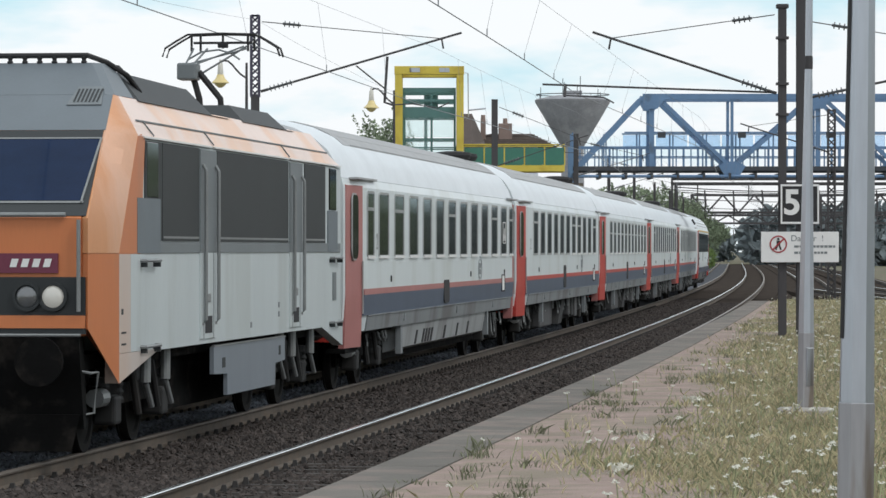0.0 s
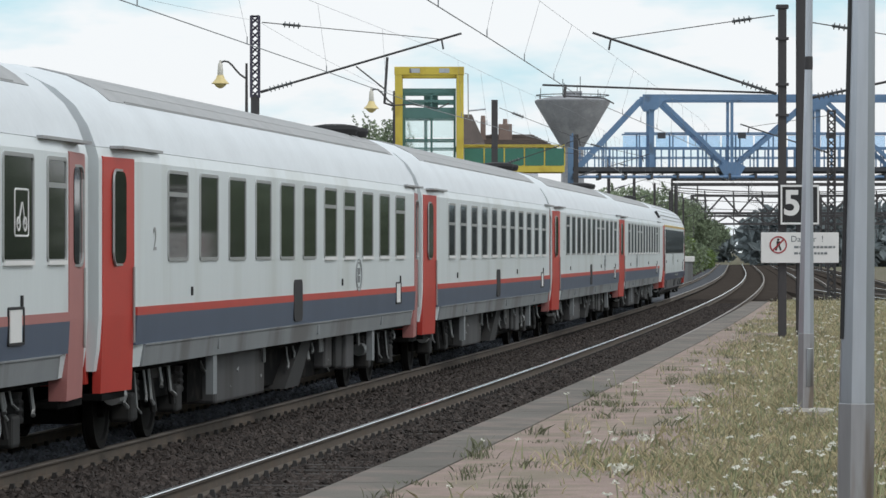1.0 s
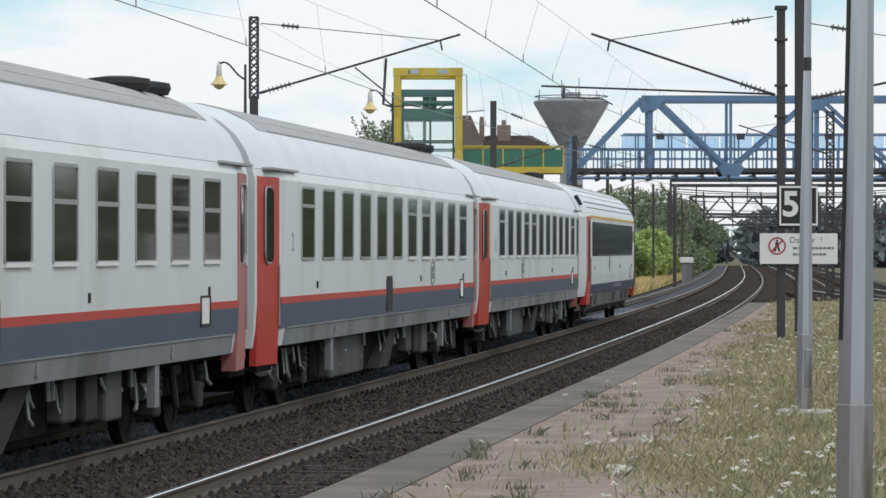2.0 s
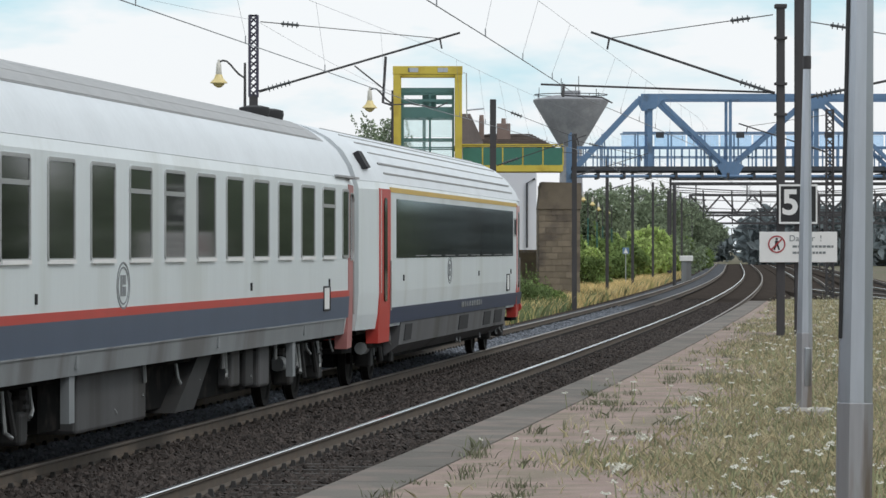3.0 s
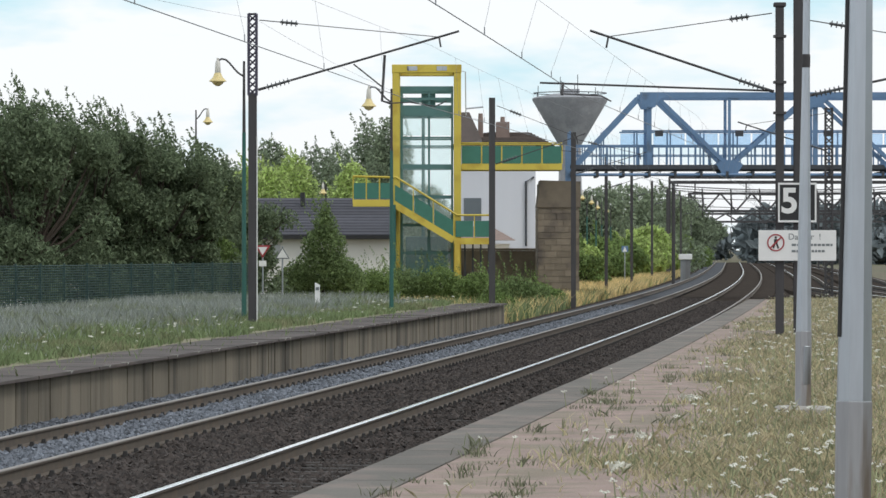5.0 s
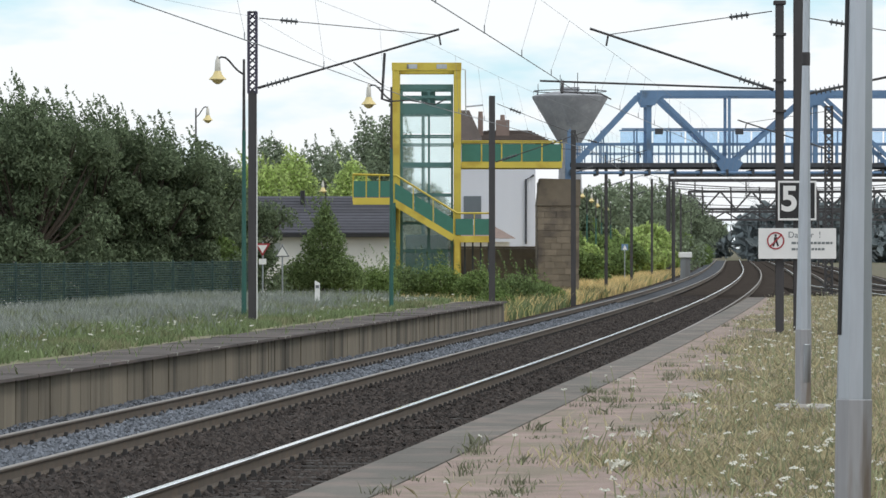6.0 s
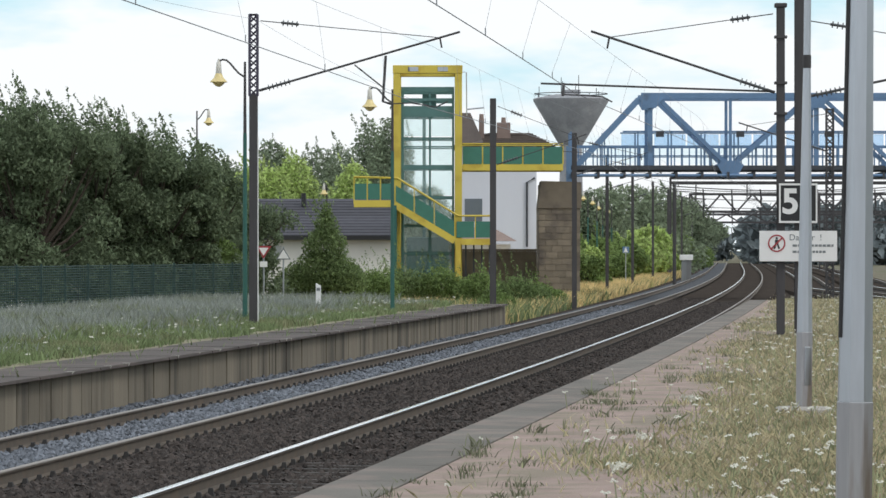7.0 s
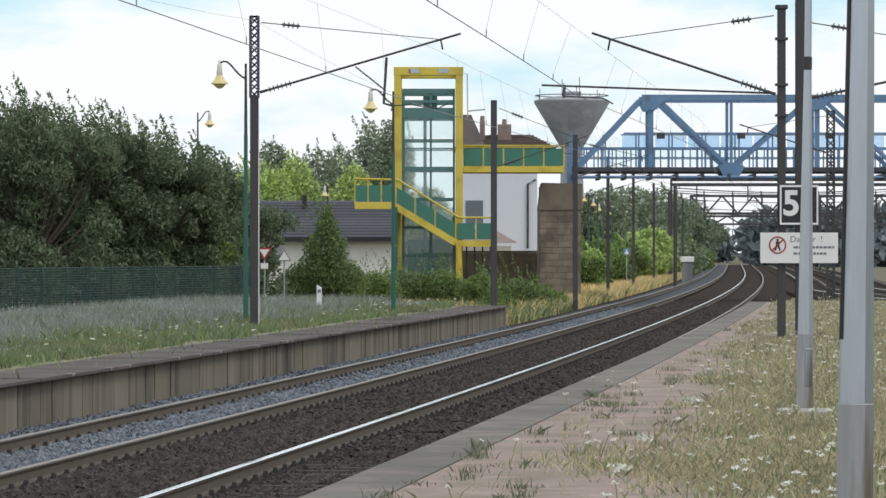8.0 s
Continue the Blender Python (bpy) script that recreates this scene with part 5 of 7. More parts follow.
    loft(bm, [[(px0 - 0.05, y, bz(372)), (px1 + 0.05, y, bz(372)), (px1 + 0.05, y, bz(326)), (px0 + 0.1, y, bz(324))] for y in (BY - 0.5, BY + 3.1)])
    part("cap_block", bm, "stone_pier", pier, "dark stained concrete cap")
    z = -0.3
    r = 0
    while z < bz(372) - 0.1:
        h = 0.29
        x = px0
        first = 0.3 if r % 2 else 0.6
        while x < px1 - 0.05:
            w = first if x == px0 else random.uniform(0.45, 0.7)
            e = min(x + w, px1)
            part("stone", box(B(), x + 0.008, e - 0.008, BY - 0.42 - random.uniform(0, 0.025), BY - 0.36, z + 0.008, min(z + h, bz(372)) - 0.008), "stone_pier", pier)
            x = e
        for yy in np.arange(BY - 0.36, BY + 2.9, 0.8):
            part("stone", box(B(), px0 - 0.02, px0 + 0.04, yy + 0.008, yy + 0.79, z + 0.008, min(z + h, bz(372)) - 0.008), "stone_pier", pier)
        z += h
        r += 1


def build_tower():
    tw = thing("lift_tower", "yellow steel lift tower with green glazed shaft", "lift tower")
    x0, x1 = bx(698), bx(819)
    y0, y1 = BY - 1.0, BY + 2.2
    zt = bz(121)
    w = 0.33
    for x in (x0 + w / 2, x1 - w / 2):
        for y in (y0, y1):
            part("column", box(B(), x - w / 2, x + w / 2, y - 0.2, y + 0.2, 0.3, zt - 0.35, 0.02), "tower_yellow", tw)
    for y in (y0, y1):
        part("head_beam", box(B(), x0 - 0.02, x1 + 0.02, y - 0.22, y + 0.22, zt - 0.38, zt, 0.02), "tower_yellow", tw)
    for x in (x0 + 0.2, x1 - 0.2):
        part("head_beam", box(B(), x - 0.15, x + 0.15, y0 + 0.24, y1 - 0.24, zt - 0.33, zt - 0.02), "tower_yellow", tw)
    for px in (733, 785):
        part("head_plate", box(B(), bx(px - 9), bx(px + 9), y0 - 0.24, y0 - 0.218, zt - 0.28, zt - 0.08), "steel_pole", tw)
    ix0, ix1 = x0 + w + 0.08, x1 - w - 0.08
    for x in (ix0, (ix0 + ix1) / 2 + 0.1, ix1):
        for y in (y0 + 0.15, y1 - 0.15):
            part("mullion", box(B(), x - 0.05, x + 0.05, y - 0.05, y + 0.05, 0.3, bz(160)), "tower_green", tw)
    part("mullion", box(B(), (ix0 + ix1) / 2 - 0.25, (ix0 + ix1) / 2 - 0.1, y1 - 0.4, y1 - 0.25, 0.3, bz(190)), "tower_green", tw)
    for py, h in ((163, 0.22), (181, 0.12), (202, 0.5), (249, 0.08), (264, 0.06), (300, 0.2), (353, 0.12), (403, 0.09), (452, 0.09)):
        for y in (y0 + 0.12, y1 - 0.12):
            part("transom", box(B(), ix0 - 0.05, ix1 + 0.05, y - 0.06, y + 0.06, bz(py) - h / 2, bz(py) + h / 2), "tower_green", tw)
    zs = [0.5, bz(452), bz(403), bz(353), bz(300), bz(249), bz(206)]
    mid = (ix0 + ix1) / 2 + 0.1
    for a, b in zip(zs, zs[1:]):
        for xa, xb in ((ix0 + 0.075, mid - 0.075), (mid + 0.075, ix1 - 0.075)):
            ob = part("glass_pane", box(B(), xa, xb, y0 + 0.10, y0 + 0.12, a + 0.085, b - 0.085), "pane_clear", tw)
            ob.visible_shadow = False
    car = part("lift_car", box(B(), ix0 + 0.2, ix1 - 0.2, y0 + 0.5, y1 - 0.5, 0.6, 2.7, 0.03), "tower_green", tw)
    part("machine_block", box(B(), mid - 0.35, mid + 0.3, y0 + 0.6, y0 + 1.4, bz(200), bz(170), 0.03), "tower_green", tw)
    tubeb = tube(B(), [(x1 + 0.05, y0, zt - 0.3), (x1 + 0.2, y0, zt - 0.32), (x1 + 0.22, y0, bz(210))], 0.03, 6)
    part("cable_pipe", tubeb, "steel_pole", tw)
    # walkway from tower to bridge
    wk = thing("walkway", "yellow and green panelled walkway joining tower and footbridge", "walkway")
    a, b = x1 + 0.02, bx(997)
    for y in (y0 + 0.2, y1 - 0.2):
        part("edge_beam", box(B(), a, b, y - 0.12, y + 0.12, bz(306), bz(295)), "tower_yellow", wk)
        part("top_rail", box(B(), a, b, y - 0.05, y + 0.05, bz(259.5), bz(257.5)), "tower_yellow", wk)
        n = 5
        for k in range(n):
            xa = a + (b - a) * k / n
            xb = a + (b - a) * (k + 1) / n
            part("panel", box(B(), xa + 0.03, xb - 0.03, y - 0.02, y + 0.02, bz(294), bz(264)), "panel_green", wk)
            part("post", box(B(), xb - 0.028, xb + 0.028, y - 0.03, y + 0.03, bz(295), bz(262.2)), "tower_yellow", wk)
    part("floor", box(B(), a, b, y0 + 0.34, y1 - 0.34, bz(304), bz(300)), "bridge_dark", wk)
    # stairs with landing
    st = thing("staircase", "yellow steel staircase with green mesh panels and a landing", "staircase")
    y = y0 - 1.4
    ya, yb = y, y + 1.2
    l0, l1 = bx(630), bx(700)
    def side(yy, p):
        part("stringer", beam(B(), (bx(700), yy, bz(366)), (bx(806), yy, bz(430)), 0.05, 0.30, (0, 0, 1)), "tower_yellow", st)
        part("stringer", box(B(), l0, bx(700), yy - 0.03, yy + 0.03, bz(371), bz(359)), "tower_yellow", st)
        part("stringer", box(B(), bx(806), bx(878), yy - 0.03, yy + 0.03, bz(437), bz(426)), "tower_yellow", st)
        part("handrail", tube(B(), [(l0, yy, bz(318)), (bx(706), yy, bz(320)), (bx(812), yy, bz(386)), (bx(878), yy, bz(386))], 0.045, 6), "tower_yellow", st)
        for k in range(3):
            xa, xb = l0 + (bx(700) - l0) * k / 3, l0 + (bx(700) - l0) * (k + 1) / 3
            part("panel", box(B(), xa + 0.03, xb - 0.03, yy - 0.012, yy + 0.012, bz(357), bz(330)), "panel_green", st)
        for k in range(3):
            f0, f1 = (k + 0.03) / 3, (k + 0.97) / 3
            xa, xb = bx(702) + bx(806) * f0 - bx(702) * f0, bx(702) + (bx(806) - bx(702)) * f1
            za, zb = bz(360 + 64 * f0), bz(360 + 64 * f1)
            part("panel", loft(B(), [[(xa, v, za), (xb, v, zb), (xb, v, zb + 0.72), (xa, v, za + 0.72)] for v in (yy - 0.012, yy + 0.012)]), "panel_green", st)
        for k in range(2):
            xa, xb = bx(808) + (bx(874) - bx(808)) * k / 2, bx(808) + (bx(874) - bx(808)) * (k + 1) / 2
            part("panel", box(B(), xa + 0.03, xb - 0.03, yy - 0.012, yy + 0.012, bz(424), bz(396)), "panel_green", st)
        for px, pa, pb in ((630, 365, 318), (653, 365, 318), (676, 365, 318), (735, 388, 338), (770, 410, 360), (806, 430, 382), (842, 430, 386), (876, 430, 386)):
            part("baluster", beam(B(), (bx(px), yy, bz(pa)), (bx(px), yy, bz(pb)), 0.035, 0.035), "tower_yellow", st)
    side(ya, 0)
    side(yb, 1)
    part("landing", box(B(), l0, bx(700), ya + 0.04, yb - 0.04, bz(366), bz(361)), "bridge_dark", st)
    part("landing", box(B(), bx(806), bx(878), ya + 0.04, yb - 0.04, bz(432), bz(428)), "bridge_dark", st)
    for k in range(12):
        f = (k + 0.5) / 12
        x, z = bx(700) + (bx(806) - bx(700)) * f, bz(364) + (bz(430) - bz(364)) * f
        part("tread", box(B(), x - 0.13, x + 0.13, ya + 0.04, yb - 0.04, z - 0.02, z + 0.02), "bridge_dark", st)
    for px in (700, 812):
        for yy in (ya, yb):
            part("post", box(B(), bx(px) - 0.12, bx(px) + 0.12, yy - 0.1, yy + 0.1, 0.0, bz(432 if px > 750 else 368)), "tower_yellow" if px > 750 else "lamp_green", st)
    for k in range(4):
        part("lower_grid", box(B(), bx(824 + k * 14), bx(827 + k * 14), yb, yb + 0.05, 0.6, bz(437)), "bridge_dark", st)


M["pane_blue"] = mat("pane_blue", (0.55, 0.74, 0.95), 0.05, vary=0.06, trans=0.9)
M["pane_clear"] = mat("pane_clear", (0.75, 0.88, 0.88), 0.03, vary=0.05, trans=0.95)


# ---------------------------------------------------------------- poles, signs, lamps on the near platform
def build_poles():
    for px, y, lean, h, w, base in ((1424, 38.5, 0.6, 8.5, 0.088, True), (1511, 21.0, 0.9, 7.5, 0.108, False)):
        x = (px - 784) / F_PX * y
        p = thing("lamp_pole", "galvanised steel lamp pole bolted to the platform", "lamp pole", pose(x, y, PLAT_R, 0, lean, 22.5), group="lamp poles")
        bm = B()
        lathe(bm, [(w, 0.0), (w, 0.85), (w * 0.94, 0.856)], 8)
        part("base_tube", bm, "steel_base", p, "dull grimy base tube")
        bm = B()
        lathe(bm, [(w * 0.96, 0.855), (w * 0.45, 3.75), (w * 0.36, h)] if base else [(w * 0.96, 0.855), (w * 0.25, h)], 8)
        part("shaft", bm, "steel_pole", p)
        if base:
            part("access_hatch", box(B(), -w * 0.4, w * 0.4, -w - 0.004, -w * 0.7, 0.3, 0.7, 0.004), "steel_pole", p)
        part("flange", box(B(), -w - 0.1, w + 0.1, -w - 0.1, w + 0.1, 0.0, 0.02, 0.004), "steel_pole", p)
        if base:
            part("footing", lathe(B(), [(0.34, -0.05), (0.33, 0.045), (0.28, 0.07), (0.15, 0.075)], 11), "worn_concrete", p, "rough concrete footing")
            part("clamp", lathe(B(), [(w * 0.47, 3.62), (w * 0.5, 3.64), (w * 0.5, 3.74), (w * 0.47, 3.76)], 16), "mast", p)
        else:
            part("conduit", tube(B(), [(-w * 0.93, 0, 1.22), (-w * 0.62, 0, 4.2)], 0.013, 8), "black_paint", p, "black cable conduit")


def letters(name, body, size, parent, m, material):
    c = bpy.data.curves.new(name, "FONT")
    c.body, c.size, c.extrude, c.align_x, c.align_y = body, size, 0.002, "CENTER", "CENTER"
    c.materials.append(M[material])
    ob = new(name, c)
    ob.parent = parent
    ob.matrix_basis = m
    return ob


def build_signs():
    y = 72.0 - 0.16
    k = y / F_PX
    X = lambda px: (px - 784) * k
    Z = lambda py: 2.18 - (py - 443.1) * k
    s = thing("number_sign", "black plate with a white border and white figure", "sign")
    part("plate", box(B(), X(1380), X(1448), y - 0.012, y + 0.012, Z(398), Z(328), 0.004), "black_paint", s)
    bm = B()
    for a, b, c, d in ((1380, 1448, 331.5, 328), (1380, 1448, 398, 394.5), (1380, 1383, 394.5, 331.5), (1445, 1448, 394.5, 331.5)):
        box(bm, X(a), X(b), y - 0.02, y - 0.013, Z(c), Z(d))
    part("border", bm, "white_paint", s)
    letters("figure", "5", 0.68, s, pose(X(1400), y - 0.02, Z(362), 90, 0, 0), "white_paint").data.offset = 0.018
    s = thing("warning_sign", "white board forbidding the public to cross the tracks", "sign")
    part("board", box(B(), X(1345.5), X(1483), y - 0.012, y + 0.012, Z(466), Z(412), 0.004), "white_paint", s)
    bm = B()
    cx, cz = X(1376), Z(434)
    r = 15.5 * k
    loft(bm, [[(cx + q * math.cos(t * math.tau / 28), v, cz + q * math.sin(t * math.tau / 28)) for t in range(28)] for v, q in ((y - 0.012, r), (y - 0.02, r), (y - 0.02, r * 0.84), (y - 0.012, r * 0.84))], caps=False)
    part("ban_ring", bm, "sign_red", s)
    bm = B()
    beam(bm, (cx - r * 0.62, y - 0.019, cz - r * 0.62), (cx + r * 0.62, y - 0.019, cz + r * 0.62), 0.03, 0.006)
    part("ban_bar", bm, "sign_red", s)
    bm = B()
    box(bm, cx - 0.035, cx + 0.035, y - 0.016, y - 0.012, cz - 0.02, cz + 0.07)
    beam(bm, (cx - 0.01, y - 0.014, cz), (cx - 0.05, y - 0.014, cz - 0.11), 0.035, 0.004)
    beam(bm, (cx + 0.01, y - 0.014, cz), (cx + 0.05, y - 0.014, cz - 0.11), 0.035, 0.004)
    loft(bm, [[(cx + 0.025 * math.cos(t), v, cz + 0.10 + 0.025 * math.sin(t)) for t in np.arange(0, 6.2, 0.7)] for v in (y - 0.016, y - 0.012)])
    part("pictogram", bm, "black_paint", s)
    letters("heading_word", "Danger  !", 0.17, s, pose(X(1427), y - 0.014, Z(424), 90, 0, 0), "loco_slate")
    bm = B()
    for (a, b, py) in ((1404, 1430, 438), (1436, 1478, 438), (1404, 1426, 449), (1434, 1464, 449)):
        x = a
        while x < b:
            e = min(x + random.uniform(5, 10), b)
            box(bm, X(x), X(e - 1.5), y - 0.016, y - 0.012, Z(py + 2), Z(py - 2))
            x = e
    part("text_bars", bm, "loco_slate", s)


def build_lamps():
    def lamp(x, y, top, s, z0, arm=0.62):
        l = thing("platform_lamp", "green post with a curved arm and cream bell shade", "street lamp", group="platform lamps")
        part("post", tube(B(), [(x, y, z0), (x, y, top - 1.6)], 0.06, 10, 0.045), "lamp_green", l)
        part("upper_post", tube(B(), [(x, y, top - 1.6), (x, y, top + 0.03)], 0.04, 10, 0.028), "mast", l)
        a = [(x, y, top - 0.32)] + [(x + s * arm * t, y, top - 0.32 + 0.36 * (1 - (1 - t) ** 2) - 0.06 * math.sin(t * 6.28)) for t in (0.1, 0.25, 0.4, 0.55, 0.7, 0.85, 1.0)]
        part("arm", tube(B(), a, 0.022, 8), "mast", l)
        c = (x + s * arm, y, top - 0.46)
        part("shade", lathe(B(), [(0.075, 0.22), (0.11, 0.13), (0.2, 0.035), (0.2, 0.02), (0.17, 0.02), (0.09, 0.12), (0.03, 0.2)], 18, c), "lamp_bell", l, "cream enamel bell shade", smooth=True)
        part("neck", lathe(B(), [(0.025, 0.56), (0.03, 0.5), (0.055, 0.47), (0.07, 0.24), (0.06, 0.2)], 14, c), "lamp_neck", l, "pale lamp neck", smooth=True)
        part("glass_bowl", lathe(B(), [(0.15, 0.02), (0.10, -0.04), (0.04, -0.08), (0.001, -0.085)], 14, c), "lamp_bell", l, smooth=True)
    k = 1 / F_PX
    lamp((435 - 784) * k * 84, 84, 6.42, -1, PLAT_L - 0.1, 0.60)
    lamp((696 - 784) * k * 97, 97, 6.35, -1, PLAT_L - 0.1, 0.60)
    lamp((350 - 784) * k * 140, 140, 7.4, 1, -0.42, 0.45)
    lamp((580 - 784) * k * 178, 178, 5.25, -1, -0.42, 0.14)
    for px, py, y in ((1042, 355, 240), (1058, 363, 250), (1068, 372, 262), (1084, 378, 275), (1052, 380, 300), (1073, 381, 310)):
        lamp((px - 784) * k * y, y, 2.18 + (443 - py) * k * y + 0.4, -1, -0.42, 0.3)




# ---------------------------------------------------------------- plants
def leaf_cloud(rng, centres, radii, count, size, flat=0.35, hollow=0.55):
    """Leaves spread through the outer part of overlapping blobs; returns corner points and faces."""
    centres, radii = np.array(centres, float), np.array(radii, float)
    w = radii.prod(1) ** (2 / 3)
    pick = rng.choice(len(centres), count, p=w / w.sum())
    d = rng.normal(size=(count, 3))
    d /= np.linalg.norm(d, axis=1)[:, None]
    r = hollow + (1.08 - hollow) * rng.random(count) ** 0.6
    p = centres[pick] + d * radii[pick] * r[:, None]
    return leaf_faces(rng, p, size, flat)


def leaf_faces(rng, p, size, flat=0.35):
    n = len(p)
    a = rng.normal(size=(n, 3))
    a[:, 2] -= 0.5
    a /= np.linalg.norm(a, axis=1)[:, None]
    b = np.cross(a, rng.normal(size=(n, 3)))
    b /= np.linalg.norm(b, axis=1)[:, None]
    c = np.cross(a, b)
    s = (size * rng.uniform(0.55, 1.4, n))[:, None]
    v = np.stack([p - a * s, p + b * s * 0.45 + c * s * 0.12, p + a * s, p - b * s * 0.45 + c * s * 0.12], 1).reshape(-1, 3)
    f = np.arange(4 * n).reshape(-1, 4)
    return v, f


def plant(name, label, category, x, y, z, blobs, leaves, size, material, trunk=0.0, sprigs=0, seed=1, hollow=0.5):
    """A tree or shrub: trunk with limbs, and a crown of many small leaves with uneven outline and gaps."""
    rng = np.random.default_rng(seed)
    t = thing(name, label, category, pose(x, y, z))
    cs = [b[:3] for b in blobs]
    rs = [b[3:] for b in blobs]
    bm = B()
    base = Vector((0, 0, -0.1))
    top = Vector(cs[0])
    rt = trunk or 0.05
    fork = base.lerp(Vector((top.x, top.y, top.z)), 0.45)
    tube(bm, [base, base.lerp(fork, 0.5) + Vector((rt * 0.4, 0, 0)), fork], rt, 8, rt * 0.7)
    for c in cs:
        e = Vector(c)
        mid = fork.lerp(e, 0.5) + Vector((0, 0, -0.08 * (e - fork).length))
        tube(bm, [fork, mid, e], rt * 0.5, 6, rt * 0.1)
        for k in range(3 if len(cs) < 40 else 1):
            q = e + Vector(rng.normal(size=3) * 0.4) * rs[cs.index(c)][0]
            tube(bm, [mid.lerp(e, 0.5), q], rt * 0.2, 5, rt * 0.05)
    part("trunk", bm, "bark", t)
    v, f = leaf_cloud(rng, cs, rs, leaves, size, hollow=hollow)
    if sprigs:
        pts = []
        high = sorted(range(len(cs)), key=lambda i: -(cs[i][2] + rs[i][2]))[:max(4, len(cs) // 3)]
        for k in range(sprigs):
            i = high[rng.integers(len(high))]
            a = rng.uniform(0, 6.28)
            st = np.array(cs[i]) + np.array([math.cos(a) * rs[i][0] * rng.uniform(0, 0.9), math.sin(a) * rs[i][1] * 0.6, rs[i][2] * rng.uniform(0.5, 0.95)])
            ln = rng.uniform(0.4, 1.2) * rng.choice((0.6, 1.0, 1.25))
            dr = np.array([rng.uniform(-0.75, -0.05), rng.uniform(-0.2, 0.2), 1.0])
            m = int(ln * 26)
            for q in range(m):
                h = q / m
                pts.append(st + dr * ln * h + rng.normal(size=3) * 0.07 * (1.15 - h))
        v2, f2 = leaf_faces(rng, np.array(pts), size * 0.9)
        f = np.concatenate([f, f2 + len(v)])
        v = np.concatenate([v, v2])
    me = bpy.data.meshes.new("crown")
    me.from_pydata(v.tolist(), [], f.tolist())
    me.materials.append(M[material])
    cr = new("crown", me)
    cr.parent = t
    return t


def px_x(px, y):
    return (px - 784) / F_PX * y


def px_z(py, y):
    return 2.18 - (py - 443.1) / F_PX * y


def blades(name, spots, heights, material, label, width=0.010, lean=0.35, seed=3):
    """Grass blades, each a bent sliver of its own."""
    rng = np.random.default_rng(seed)
    p = np.array(spots, float)
    n = len(p)
    h = np.array(heights)[:, None]
    a = rng.uniform(0, 6.28, n)
    side = np.stack([np.cos(a), np.sin(a), np.zeros(n)], 1) * (width * rng.uniform(0.6, 1.5, n))[:, None]
    ln = rng.normal(size=(n, 3)) * lean
    ln[:, 2] = 1
    tip = p + ln * h
    mid = p + ln * h * 0.5 * np.array([0.6, 0.6, 1.1])
    v = np.stack([p - side, p + side, mid + side * 0.8, tip, mid - side * 0.8], 1).reshape(-1, 3)
    f = np.arange(5 * n).reshape(-1, 5)
    return raw(name, v.tolist(), f.tolist(), material, label, "grass")


def umbels(name, spots, label, seed=4, big=1.0):
    """White flat flower heads on thin stalks."""
    rng = np.random.default_rng(seed)
    v, f, sv, sf = [], [], [], []
    for (x, y, z) in spots:
        h = rng.uniform(0.08, 0.3)
        tx, ty = x + rng.normal() * 0.05, y + rng.normal() * 0.05
        b = len(sv)
        sv += [(x - 0.005, y, z), (x + 0.005, y, z), (tx + 0.004, ty, z + h), (tx - 0.004, ty, z + h)]
        sf.append((b, b + 1, b + 2, b + 3))
        r = rng.uniform(0.014, 0.042) * big
        for k in range(7):
            a = k * 0.9 + rng.uniform(0, 0.5)
            q = r * (0 if k == 0 else rng.uniform(0.5, 1.0))
            cx, cy, cz = tx + q * math.cos(a), ty + q * math.sin(a), z + h + rng.uniform(-0.008, 0.012)
            s = r * rng.uniform(0.28, 0.45)
            b = len(v)
            v += [(cx - s, cy, cz - s * 0.3), (cx, cy - s, cz - s * 0.5), (cx + s, cy, cz - s * 0.3), (cx, cy + s, cz), (cx, cy, cz + s * 0.6)]
            f += [(b, b + 1, b + 4), (b + 1, b + 2, b + 4), (b + 2, b + 3, b + 4), (b + 3, b, b + 4)]
    raw(name, v, f, "petal", label, "wildflowers")
    raw("flower_stalks", sv, sf, "grass_green", "thin green stalks of the wildflowers", "stalks")


